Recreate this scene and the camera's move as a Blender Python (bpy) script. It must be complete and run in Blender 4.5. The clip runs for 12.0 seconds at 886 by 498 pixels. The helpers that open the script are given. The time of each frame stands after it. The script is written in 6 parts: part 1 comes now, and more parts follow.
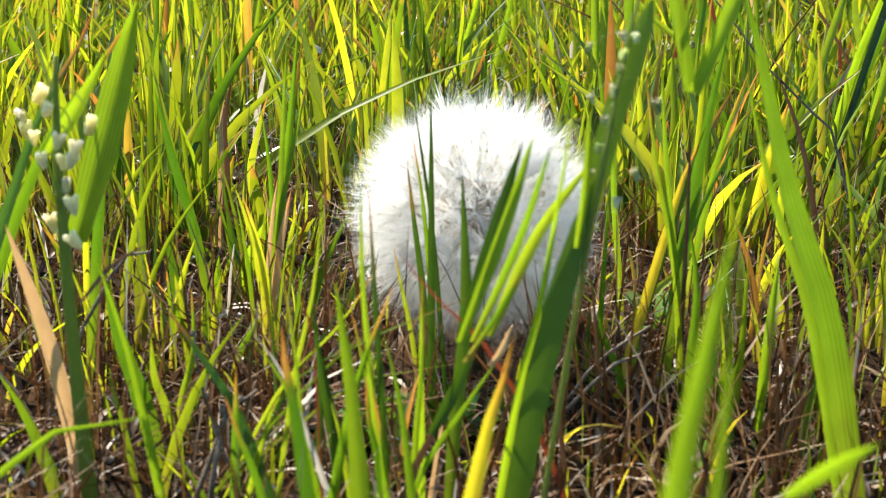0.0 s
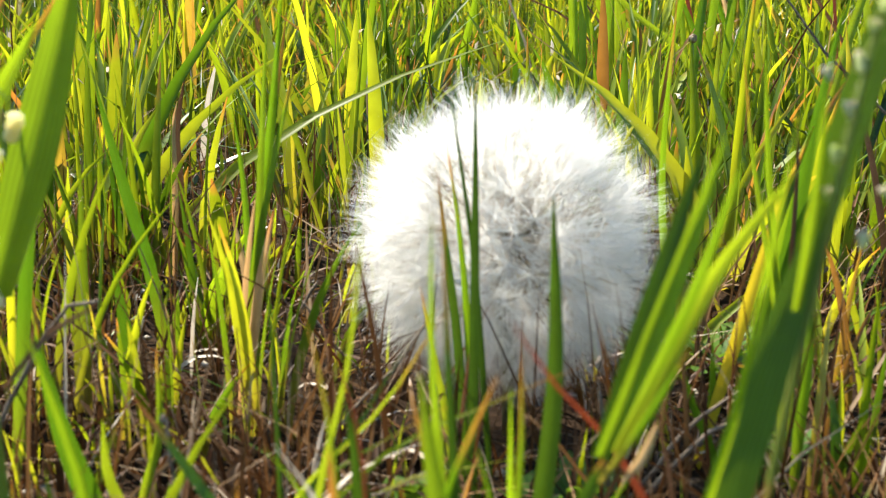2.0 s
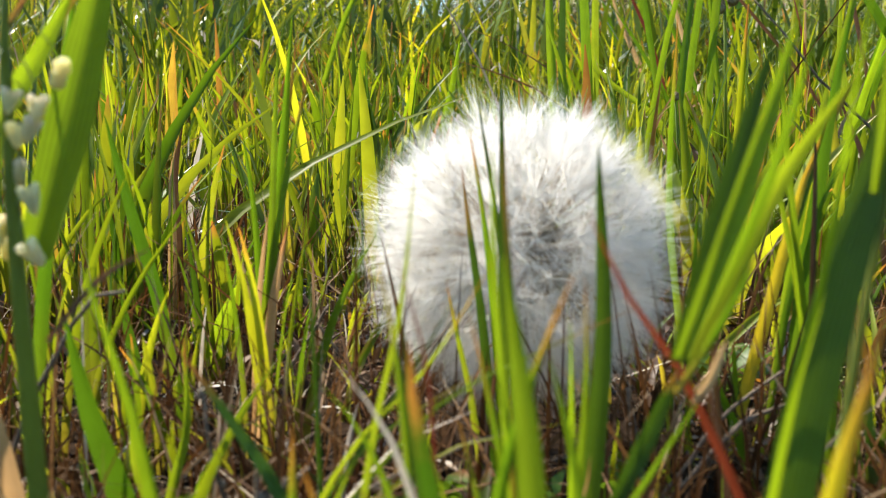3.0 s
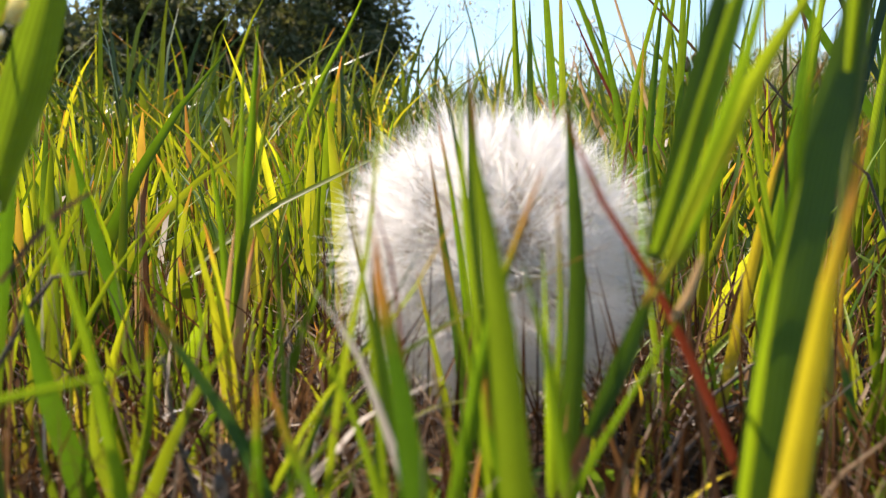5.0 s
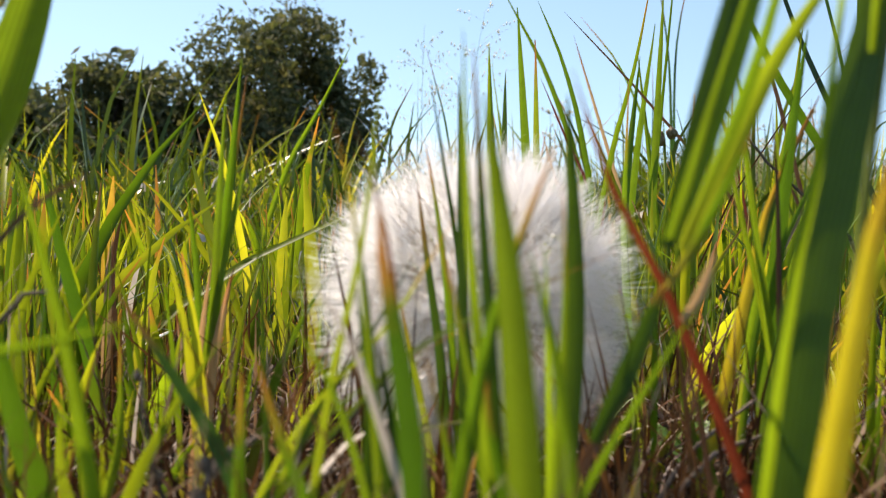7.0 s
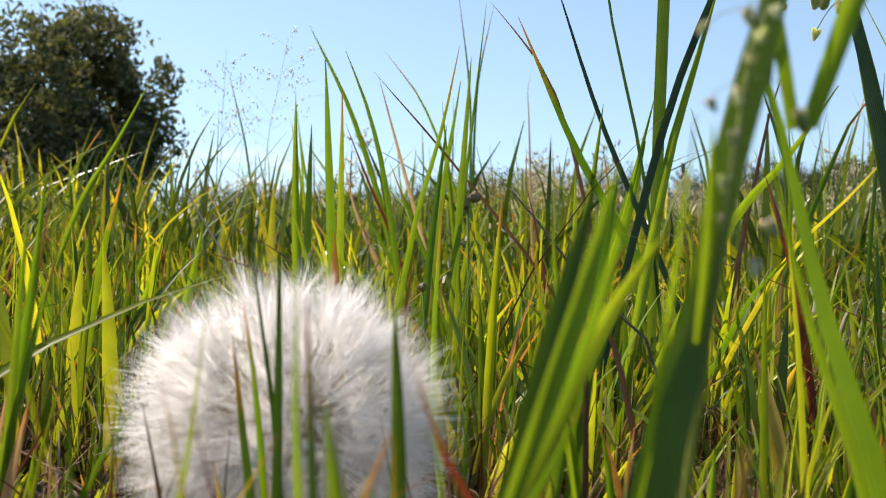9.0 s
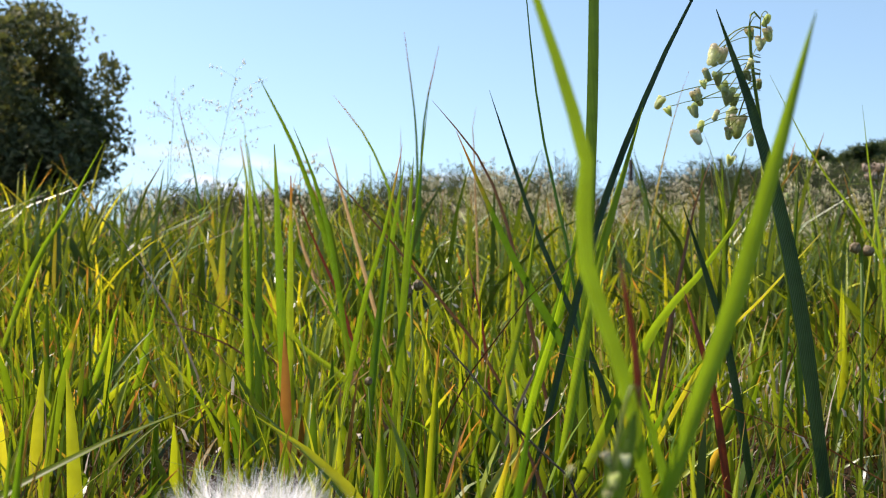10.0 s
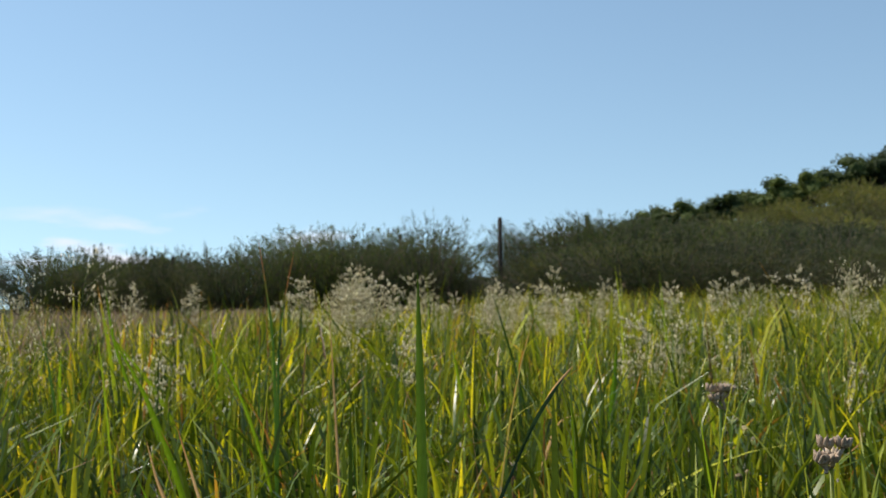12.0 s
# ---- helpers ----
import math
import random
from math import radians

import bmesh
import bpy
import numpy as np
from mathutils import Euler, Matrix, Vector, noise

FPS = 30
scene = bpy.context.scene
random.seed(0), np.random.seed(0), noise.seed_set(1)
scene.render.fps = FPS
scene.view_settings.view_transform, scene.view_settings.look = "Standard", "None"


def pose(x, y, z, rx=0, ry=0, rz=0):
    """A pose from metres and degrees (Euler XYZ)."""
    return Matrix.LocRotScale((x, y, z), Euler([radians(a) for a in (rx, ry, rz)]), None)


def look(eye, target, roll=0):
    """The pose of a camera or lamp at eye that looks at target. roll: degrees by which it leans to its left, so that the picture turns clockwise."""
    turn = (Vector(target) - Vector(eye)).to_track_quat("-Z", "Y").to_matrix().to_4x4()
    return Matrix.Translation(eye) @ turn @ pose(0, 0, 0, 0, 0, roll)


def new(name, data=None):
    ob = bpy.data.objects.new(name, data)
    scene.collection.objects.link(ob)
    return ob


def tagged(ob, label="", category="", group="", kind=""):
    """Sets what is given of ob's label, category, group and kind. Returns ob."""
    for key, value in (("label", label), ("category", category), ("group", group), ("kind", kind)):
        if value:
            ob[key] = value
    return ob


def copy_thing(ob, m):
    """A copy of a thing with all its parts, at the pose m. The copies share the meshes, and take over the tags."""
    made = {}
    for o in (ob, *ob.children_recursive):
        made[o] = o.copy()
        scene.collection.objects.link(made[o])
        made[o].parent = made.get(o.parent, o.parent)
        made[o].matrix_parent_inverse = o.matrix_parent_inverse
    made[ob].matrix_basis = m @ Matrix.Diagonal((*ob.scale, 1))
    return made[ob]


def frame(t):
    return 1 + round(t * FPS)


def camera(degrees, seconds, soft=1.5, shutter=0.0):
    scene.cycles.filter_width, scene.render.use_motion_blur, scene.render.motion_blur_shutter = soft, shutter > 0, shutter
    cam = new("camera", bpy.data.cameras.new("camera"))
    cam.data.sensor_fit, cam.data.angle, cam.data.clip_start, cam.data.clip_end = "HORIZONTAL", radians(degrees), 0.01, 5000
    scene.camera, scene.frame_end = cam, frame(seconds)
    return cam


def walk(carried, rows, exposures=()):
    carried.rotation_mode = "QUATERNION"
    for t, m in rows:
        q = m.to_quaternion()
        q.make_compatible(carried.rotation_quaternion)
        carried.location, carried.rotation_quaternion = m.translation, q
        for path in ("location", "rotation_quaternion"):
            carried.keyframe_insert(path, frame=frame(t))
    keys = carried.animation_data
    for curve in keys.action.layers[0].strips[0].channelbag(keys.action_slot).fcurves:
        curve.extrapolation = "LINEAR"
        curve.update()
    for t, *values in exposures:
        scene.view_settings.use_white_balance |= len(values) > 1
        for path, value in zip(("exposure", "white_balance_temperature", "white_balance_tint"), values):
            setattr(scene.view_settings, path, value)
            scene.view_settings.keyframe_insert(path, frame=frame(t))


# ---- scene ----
cam = camera(40.0, 12.0, soft=1.1)
# t, x, y, z, yaw, pitch, roll
PATH = [
    (0, 0.00463, 0.03125, 0.08724, 2.556, -14.828, 1.381),
    (0.5, 0.00334, 0.04809, 0.08788, 2.557, -15.688, 1.578),
    (1, 0.00076, 0.06137, 0.08504, 2.617, -15.753, 1.547),
    (1.5, -0.00776, 0.07481, 0.08293, 1.106, -15.605, 1.577),
    (2, -0.01226, 0.08061, 0.07815, -0.686, -14.411, 1.326),
    (2.5, -0.01689, 0.07867, 0.07186, -1.677, -12.231, 0.637),
    (3, -0.01969, 0.07877, 0.06317, -2.147, -9.413, 0.181),
    (5, -0.01930, 0.07995, 0.04827, -3.447, -4.729, -0.705),
    (5.5, -0.01909, 0.08330, 0.04483, -4.254, -2.621, -0.351),
    (6, -0.01945, 0.08389, 0.04253, -4.261, -1.874, -0.225),
    (6.5, -0.02044, 0.08390, 0.04014, -4.346, -1.261, 0.042),
    (8.5, -0.02432, 0.08693, 0.05082, -11.633, 0.886, 1.816),
    (9, -0.02463, 0.08567, 0.05885, -14.627, 0.188, 1.956),
    (9.5, -0.02674, 0.06983, 0.07428, -15.530, -0.133, 1.836),
    (10, -0.03004, 0.06129, 0.09495, -16.991, 0.074, 1.576),
    (10.5, -0.03619, 0.06045, 0.12410, -18.954, 0.474, 1.213),
    (11, -0.03607, 0.06171, 0.15680, -21.075, 1.302, 0.887),
    (11.5, -0.03306, 0.05763, 0.19032, -22.509, 2.088, 0.500),
    (12, -0.02196, 0.04763, 0.23476, -22.960, 2.813, -0.001),
]


def eye_pose(x, y, z, yaw, pitch, roll):
    return pose(x, y, z, 0, 0, yaw) @ pose(0, 0, 0, 90 + pitch) @ pose(0, 0, 0, 0, 0, roll)


walk(cam, [(r[0], eye_pose(*r[1:])) for r in PATH],
     exposures=[(0, 1.43, 6560, 10), (1.5, 1.58, 6720, 10), (2.5, 1.19, 6700, 10), (3, 1.06, 6700, 12), (5, 0.91, 6900, 22), (6, 0.76, 6950, 21),
                (9, 0.68, 6900, 21), (9.5, 0.79, 6780, 21), (10, 0.69, 6750, 20), (11, 0.49, 6780, 18), (12, 0.31, 6720, 15)])
cam.data.dof.use_dof = True
cam.data.dof.focus_distance = 0.37
cam.data.dof.aperture_fstop = 60.0

# ---------------------------------------------------------------- light
SUN_AZ, SUN_EL = radians(-48), radians(52)  # azimuth from +y towards +x

world = bpy.data.worlds.new("sky")
scene.world = world
world.use_nodes = True
wn, wl = world.node_tree.nodes, world.node_tree.links
bg = wn["Background"]
sky = wn.new("ShaderNodeTexSky")
sky.sky_type = "NISHITA"
sky.sun_disc = False
sky.sun_elevation = SUN_EL
sky.sun_rotation = SUN_AZ
sky.air_density, sky.dust_density, sky.ozone_density = 1.0, 0.2, 1.5
# the air is clear: the horizon keeps the blue of the sky some way above it
sky_tc = wn.new("ShaderNodeTexCoord")
lift = wn.new("ShaderNodeVectorMath")
lift.operation = "ADD"
lift.inputs[1].default_value = (0, 0, 0.12)
wl.new(sky_tc.outputs["Generated"], lift.inputs[0])
unit = wn.new("ShaderNodeVectorMath")
unit.operation = "NORMALIZE"
wl.new(lift.outputs[0], unit.inputs[0])
wl.new(unit.outputs[0], sky.inputs["Vector"])
# low fair-weather clouds near the horizon
wtc = wn.new("ShaderNodeTexCoord")
sep = wn.new("ShaderNodeSeparateXYZ")
wl.new(wtc.outputs["Generated"], sep.inputs[0])
cmap = wn.new("ShaderNodeMapping")
cmap.inputs["Scale"].default_value = (5.0, 5.0, 22.0)
wl.new(wtc.outputs["Generated"], cmap.inputs["Vector"])
cn = wn.new("ShaderNodeTexNoise")
cn.inputs["Scale"].default_value = 1.7
cn.inputs["Detail"].default_value = 6
wl.new(cmap.outputs[0], cn.inputs["Vector"])
low = wn.new("ShaderNodeMapRange")
low.inputs["From Min"].default_value, low.inputs["From Max"].default_value = 0.050, 0.088
low.inputs["To Min"].default_value, low.inputs["To Max"].default_value = 1.0, 0.0
wl.new(sep.outputs["Z"], low.inputs["Value"])
cm = wn.new("ShaderNodeMapRange")
cm.inputs["From Min"].default_value, cm.inputs["From Max"].default_value = 0.555, 0.70
wl.new(cn.outputs["Fac"], cm.inputs["Value"])
cmul = wn.new("ShaderNodeMath")
cmul.operation = "MULTIPLY"
wl.new(low.outputs[0], cmul.inputs[0])
wl.new(cm.outputs[0], cmul.inputs[1])
cmix = wn.new("ShaderNodeMix")
cmix.data_type = "RGBA"
wl.new(cmul.outputs[0], cmix.inputs["Factor"])
tint = wn.new("ShaderNodeMix")
tint.data_type, tint.blend_type = "RGBA", "MULTIPLY"
tint.inputs["Factor"].default_value = 1.0
tint.inputs["B"].default_value = (0.98, 1.07, 0.965, 1)  # spring air, a little greener than the model's
wl.new(sky.outputs[0], tint.inputs["A"])
wl.new(tint.outputs["Result"], cmix.inputs["A"])
cmix.inputs["B"].default_value = (5.6, 5.9, 6.5, 1)
wl.new(cmix.outputs["Result"], bg.inputs["Color"])
bg.inputs["Strength"].default_value = 0.132

sun = new("sun", bpy.data.lights.new("sun", "SUN"))
sun.data.energy = 5.0
sun.data.angle = radians(0.53)
sun.data.color = (1.0, 0.94, 0.82)
sun.matrix_world = look(
    (math.sin(SUN_AZ) * math.cos(SUN_EL) * 30, math.cos(SUN_AZ) * math.cos(SUN_EL) * 30, math.sin(SUN_EL) * 30), (0, 0, 0))


# ---------------------------------------------------------------- materials
def material(name):
    m = bpy.data.materials.new(name)
    m.use_nodes = True
    m.node_tree.nodes.clear()
    return m, m.node_tree.nodes, m.node_tree.links


def add(nodes, kind, **inputs):
    n = nodes.new(kind)
    for k, v in inputs.items():
        n.inputs[k.replace("_", " ")].default_value = v
    return n


def ramp(nodes, stops, mode="LINEAR"):
    n = nodes.new("ShaderNodeValToRGB")
    n.color_ramp.interpolation = mode
    e = n.color_ramp.elements
    e[0].position, e[0].color = stops[0][0], (*stops[0][1], 1)
    e[1].position, e[1].color = stops[-1][0], (*stops[-1][1], 1)
    for p, c in stops[1:-1]:
        x = e.new(p)
        x.color = (*c, 1)
    return n


def mix_rgb(nodes, links, fac, a, b, blend="MIX"):
    n = nodes.new("ShaderNodeMix")
    n.data_type, n.blend_type = "RGBA", blend
    for key, v in (("Factor", fac), ("A", a), ("B", b)):
        if isinstance(v, (int, float)):
            n.inputs[key].default_value = v
        elif isinstance(v, tuple):
            n.inputs[key].default_value = (*v, 1)
        else:
            links.new(v, n.inputs[key])
    return n.outputs["Result"]


def leaf_material(name, stops, tip=(0.35, 0.17, 0.07), tip_share=0.35, translucency=0.58, glow=(1.6, 1.4, 0.43),
                  per_object=False, base=None, rough=0.42, veins=True, spec=0.32, spread=0.25, patches=0.0, per_thing=False):
    """A thin leaf or blade that lets light through, with its own tint per piece, long veins and withered tips."""
    m, n, l = material(name)
    out = n.new("ShaderNodeOutputMaterial")
    if per_object:
        rnd = n.new("ShaderNodeObjectInfo").outputs["Random"]
    else:
        rnd = n.new("ShaderNodeNewGeometry").outputs["Random Per Island"]
    r = ramp(n, stops)
    l.new(rnd, r.inputs["Fac"])
    col = r.outputs["Color"]
    along = n.new("ShaderNodeAttribute")
    along.attribute_name = "along"
    tc = n.new("ShaderNodeTexCoord")
    # blotches of wear and ageing
    blot = add(n, "ShaderNodeTexNoise", Scale=180.0, Detail=3.0)
    l.new(tc.outputs["Object"], blot.inputs["Vector"])
    br = n.new("ShaderNodeMapRange")
    br.inputs["From Min"].default_value, br.inputs["From Max"].default_value = 0.3, 0.75
    br.inputs["To Min"].default_value, br.inputs["To Max"].default_value = 0.85, 1.12
    l.new(blot.outputs["Fac"], br.inputs["Value"])
    col = mix_rgb(n, l, 1.0, col, br.outputs[0], "MULTIPLY")
    if patches:
        # patches of lusher and paler growth
        pn = add(n, "ShaderNodeTexNoise", Scale=patches, Detail=3.0)
        l.new(tc.outputs["Object"], pn.inputs["Vector"])
        pr = ramp(n, [(0.3, (0.62, 0.72, 0.62)), (0.5, (1.0, 1.0, 1.0)), (0.7, (1.35, 1.22, 1.2))])
        l.new(pn.outputs["Fac"], pr.inputs["Fac"])
        col = mix_rgb(n, l, 1.0, col, pr.outputs["Color"], "MULTIPLY")
    if per_thing:
        # each plant has a tint of its own
        tr_ = ramp(n, [(0.0, (0.45, 0.52, 0.62)), (0.35, (0.82, 0.86, 0.9)), (0.6, (1.05, 1.05, 1.0)), (0.85, (1.65, 1.55, 1.05)), (1.0, (1.5, 1.2, 0.9))])
        l.new(n.new("ShaderNodeObjectInfo").outputs["Random"], tr_.inputs["Fac"])
        col = mix_rgb(n, l, 1.0, col, tr_.outputs["Color"], "MULTIPLY")
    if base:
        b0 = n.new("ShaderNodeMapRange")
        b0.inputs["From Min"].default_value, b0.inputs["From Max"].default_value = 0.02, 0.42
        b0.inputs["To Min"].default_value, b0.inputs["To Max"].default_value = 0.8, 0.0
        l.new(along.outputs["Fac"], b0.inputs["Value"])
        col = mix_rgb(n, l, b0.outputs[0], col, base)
    # withered tips on a share of the pieces
    hash_ = n.new("ShaderNodeMath")
    hash_.operation = "MULTIPLY"
    l.new(rnd, hash_.inputs[0])
    hash_.inputs[1].default_value = 37.31
    fr = n.new("ShaderNodeMath")
    fr.operation = "FRACT"
    l.new(hash_.outputs[0], fr.inputs[0])
    lt = n.new("ShaderNodeMath")
    lt.operation = "LESS_THAN"
    l.new(fr.outputs[0], lt.inputs[0])
    lt.inputs[1].default_value = tip_share
    ta = n.new("ShaderNodeMath")
    ta.operation = "MULTIPLY_ADD"
    l.new(blot.outputs["Fac"], ta.inputs[0])
    ta.inputs[1].default_value = 0.25
    l.new(along.outputs["Fac"], ta.inputs[2])
    tr = n.new("ShaderNodeMapRange")
    tr.inputs["From Min"].default_value, tr.inputs["From Max"].default_value = 0.92, 1.08
    l.new(ta.outputs[0], tr.inputs["Value"])
    tm = n.new("ShaderNodeMath")
    tm.operation = "MULTIPLY"
    l.new(tr.outputs[0], tm.inputs[0])
    l.new(lt.outputs[0], tm.inputs[1])
    col = mix_rgb(n, l, tm.outputs[0], col, tip)
    p = add(n, "ShaderNodeBsdfPrincipled", Roughness=rough, Specular_IOR_Level=spec)
    if veins:
        across = n.new("ShaderNodeAttribute")
        across.attribute_name = "across"
        vm = n.new("ShaderNodeMath")
        vm.operation = "MULTIPLY"
        l.new(across.outputs["Fac"], vm.inputs[0])
        vm.inputs[1].default_value = 26.0
        vs = n.new("ShaderNodeMath")
        vs.operation = "SINE"
        l.new(vm.outputs[0], vs.inputs[0])
        vr = n.new("ShaderNodeMapRange")
        vr.inputs["From Min"].default_value, vr.inputs["From Max"].default_value = -1.0, 1.0
        vr.inputs["To Min"].default_value, vr.inputs["To Max"].default_value = 0.78, 1.1
        l.new(vs.outputs[0], vr.inputs["Value"])
        col = mix_rgb(n, l, 1.0, col, vr.outputs[0], "MULTIPLY")
        bump = add(n, "ShaderNodeBump", Strength=0.35, Distance=0.0002)
        l.new(vs.outputs[0], bump.inputs["Height"])
        l.new(bump.outputs[0], p.inputs["Normal"])
    l.new(col, p.inputs["Base Color"])
    t = n.new("ShaderNodeBsdfTranslucent")
    l.new(mix_rgb(n, l, 1.0, col, glow, "MULTIPLY"), t.inputs["Color"])
    # thick and thin pieces let through less and more
    h2 = n.new("ShaderNodeMath")
    h2.operation = "MULTIPLY"
    l.new(rnd, h2.inputs[0])
    h2.inputs[1].default_value = 91.73
    f2 = n.new("ShaderNodeMath")
    f2.operation = "FRACT"
    l.new(h2.outputs[0], f2.inputs[0])
    thin = n.new("ShaderNodeMapRange")
    thin.inputs["To Min"].default_value, thin.inputs["To Max"].default_value = translucency * (1 - spread), min(0.85, translucency * (1 + spread * 0.7))
    l.new(f2.outputs[0], thin.inputs["Value"])
    mx = n.new("ShaderNodeMixShader")
    l.new(thin.outputs[0], mx.inputs[0])
    l.new(p.outputs[0], mx.inputs[1])
    l.new(t.outputs[0], mx.inputs[2])
    l.new(mx.outputs[0], out.inputs["Surface"])
    return m


def rough_material(name, a, b, scale, rough=0.85, bump=0.4, bump_distance=0.002, fine=8.0, spec=0.3, translucency=0.0):
    """An opaque, uneven natural surface with coarse and fine variation."""
    m, n, l = material(name)
    out = n.new("ShaderNodeOutputMaterial")
    tc = n.new("ShaderNodeTexCoord")
    n1 = add(n, "ShaderNodeTexNoise", Scale=scale, Detail=5.0)
    n2 = add(n, "ShaderNodeTexNoise", Scale=scale * fine, Detail=4.0)
    for x in (n1, n2):
        l.new(tc.outputs["Object"], x.inputs["Vector"])
    r1 = ramp(n, [(0.32, a), (0.68, b)])
    l.new(n1.outputs["Fac"], r1.inputs["Fac"])
    mr = n.new("ShaderNodeMapRange")
    mr.inputs["From Min"].default_value, mr.inputs["From Max"].default_value = 0.3, 0.7
    mr.inputs["To Min"].default_value, mr.inputs["To Max"].default_value = 0.6, 1.3
    l.new(n2.outputs["Fac"], mr.inputs["Value"])
    col = mix_rgb(n, l, 1.0, r1.outputs["Color"], mr.outputs[0], "MULTIPLY")
    p = add(n, "ShaderNodeBsdfPrincipled", Roughness=rough, Specular_IOR_Level=spec)
    l.new(col, p.inputs["Base Color"])
    bp = add(n, "ShaderNodeBump", Strength=bump, Distance=bump_distance)
    l.new(n2.outputs["Fac"], bp.inputs["Height"])
    l.new(bp.outputs[0], p.inputs["Normal"])
    if translucency:
        t = n.new("ShaderNodeBsdfTranslucent")
        l.new(col, t.inputs["Color"])
        mx = n.new("ShaderNodeMixShader")
        mx.inputs[0].default_value = translucency
        l.new(p.outputs[0], mx.inputs[1])
        l.new(t.outputs[0], mx.inputs[2])
        l.new(mx.outputs[0], out.inputs["Surface"])
    else:
        l.new(p.outputs[0], out.inputs["Surface"])
    return m


GREENS = [(0.0, (0.05, 0.13, 0.012)), (0.35, (0.11, 0.22, 0.016)), (0.7, (0.16, 0.26, 0.02)), (1.0, (0.23, 0.31, 0.03))]
SWARD = [(0.0, (0.045, 0.11, 0.012)), (0.3, (0.125, 0.20, 0.015)), (0.6, (0.215, 0.28, 0.022)), (0.9, (0.275, 0.335, 0.036)),
         (0.95, (0.36, 0.27, 0.08)), (0.98, (0.26, 0.13, 0.06)), (1.0, (0.12, 0.07, 0.04))]
SHEATH = (0.30, 0.22, 0.08)
GREEN = leaf_material("grass_blade_green", GREENS, per_object=True, tip_share=0.25, base=(0.16, 0.20, 0.03))
TIPPED = leaf_material("grass_blade_tipped", GREENS, per_object=True, tip_share=1.0, tip=(0.36, 0.19, 0.07), base=SHEATH)
DARK = leaf_material("grass_blade_dark_green", [(0, (0.035, 0.085, 0.012)), (1, (0.065, 0.14, 0.018))], per_object=True, tip_share=0.3,
                     translucency=0.28)
# sunlit lime foot and shaded upper part are put into the colour
SHADED_LEAF = leaf_material("grass_leaf_shaded_lit_foot", [(0, (0.055, 0.12, 0.014)), (1, (0.085, 0.17, 0.02))], per_object=True, tip_share=0.0, base=(0.17, 0.25, 0.025),
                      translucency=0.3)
# darker copy of the blue-green blade, its shade is in the colour
SHADED_BLUE = leaf_material("grass_blade_shaded_blue", [(0, (0.020, 0.052, 0.022)), (1, (0.032, 0.075, 0.030))], per_object=True, tip_share=0.0, translucency=0.12)
DEEP = [(0.0, (0.028, 0.064, 0.012)), (0.32, (0.115, 0.165, 0.015)), (0.53, (0.26, 0.315, 0.025)), (0.87, (0.44, 0.45, 0.04)),
        (0.94, (0.28, 0.26, 0.05)), (0.975, (0.26, 0.15, 0.06)), (1.0, (0.12, 0.07, 0.04))]
LIME = leaf_material("grass_blade_lime", [(0, (0.15, 0.27, 0.018)), (1, (0.21, 0.33, 0.025))], per_object=True, tip_share=0.0, translucency=0.65)
YELLOW = leaf_material("grass_blade_yellowing", [(0, (0.32, 0.36, 0.03)), (1, (0.46, 0.38, 0.05))], per_object=True, tip_share=0.7, translucency=0.66)
BLUISH = leaf_material("grass_blade_blue_green", [(0, (0.035, 0.10, 0.03)), (1, (0.06, 0.15, 0.04))], per_object=True, tip_share=0.6,
                       translucency=0.35, tip=(0.35, 0.13, 0.09))
RED = leaf_material("grass_blade_withered_red", [(0, (0.16, 0.045, 0.022)), (1, (0.26, 0.08, 0.045))], per_object=True, tip_share=0.4,
                    glow=(1.3, 0.8, 0.6), translucency=0.35, tip=(0.25, 0.12, 0.1))
TAN = leaf_material("grass_blade_withered_tan", [(0, (0.46, 0.33, 0.18)), (1, (0.58, 0.45, 0.26))], per_object=True,
                    glow=(1.2, 0.95, 0.7))
DRY = leaf_material("grass_blade_dead_brown", [(0, (0.10, 0.055, 0.03)), (1, (0.20, 0.11, 0.06))], per_object=True,
                    glow=(1.1, 0.9, 0.7), translucency=0.25)
STRAW = leaf_material("grass_blade_bleached", [(0, (0.55, 0.50, 0.42)), (1, (0.66, 0.62, 0.55))], per_object=True,
                      glow=(1.0, 0.95, 0.9), tip=(0.6, 0.55, 0.5), rough=0.35)
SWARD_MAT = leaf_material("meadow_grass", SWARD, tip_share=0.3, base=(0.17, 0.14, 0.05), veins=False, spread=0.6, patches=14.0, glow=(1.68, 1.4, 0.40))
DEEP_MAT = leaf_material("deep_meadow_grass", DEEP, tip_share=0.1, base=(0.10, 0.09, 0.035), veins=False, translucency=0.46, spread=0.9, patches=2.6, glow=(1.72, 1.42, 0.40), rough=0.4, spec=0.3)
# greens set dark, so that the gaps under the grass look shaded
SHADED_UNDER_MAT = leaf_material("shaded_undergrowth", [(0, (0.026, 0.054, 0.010)), (0.6, (0.08, 0.132, 0.015)), (1, (0.17, 0.235, 0.023))], tip_share=0.15, veins=False,
                         translucency=0.4, spread=0.7, patches=4.0, glow=(1.7, 1.4, 0.43), rough=0.36, spec=0.42)
# the dark browns hold some of the shade among the stalks
LITTER_MAT = leaf_material("dead_grass_litter", [(0, (0.038, 0.017, 0.007)), (0.55, (0.125, 0.055, 0.018)), (0.9, (0.20, 0.11, 0.045)),
                                                 (1, (0.52, 0.44, 0.33))], glow=(1.1, 0.95, 0.8), translucency=0.25, tip=(0.4, 0.3, 0.2),
                           veins=False, rough=0.6, spec=0.15)
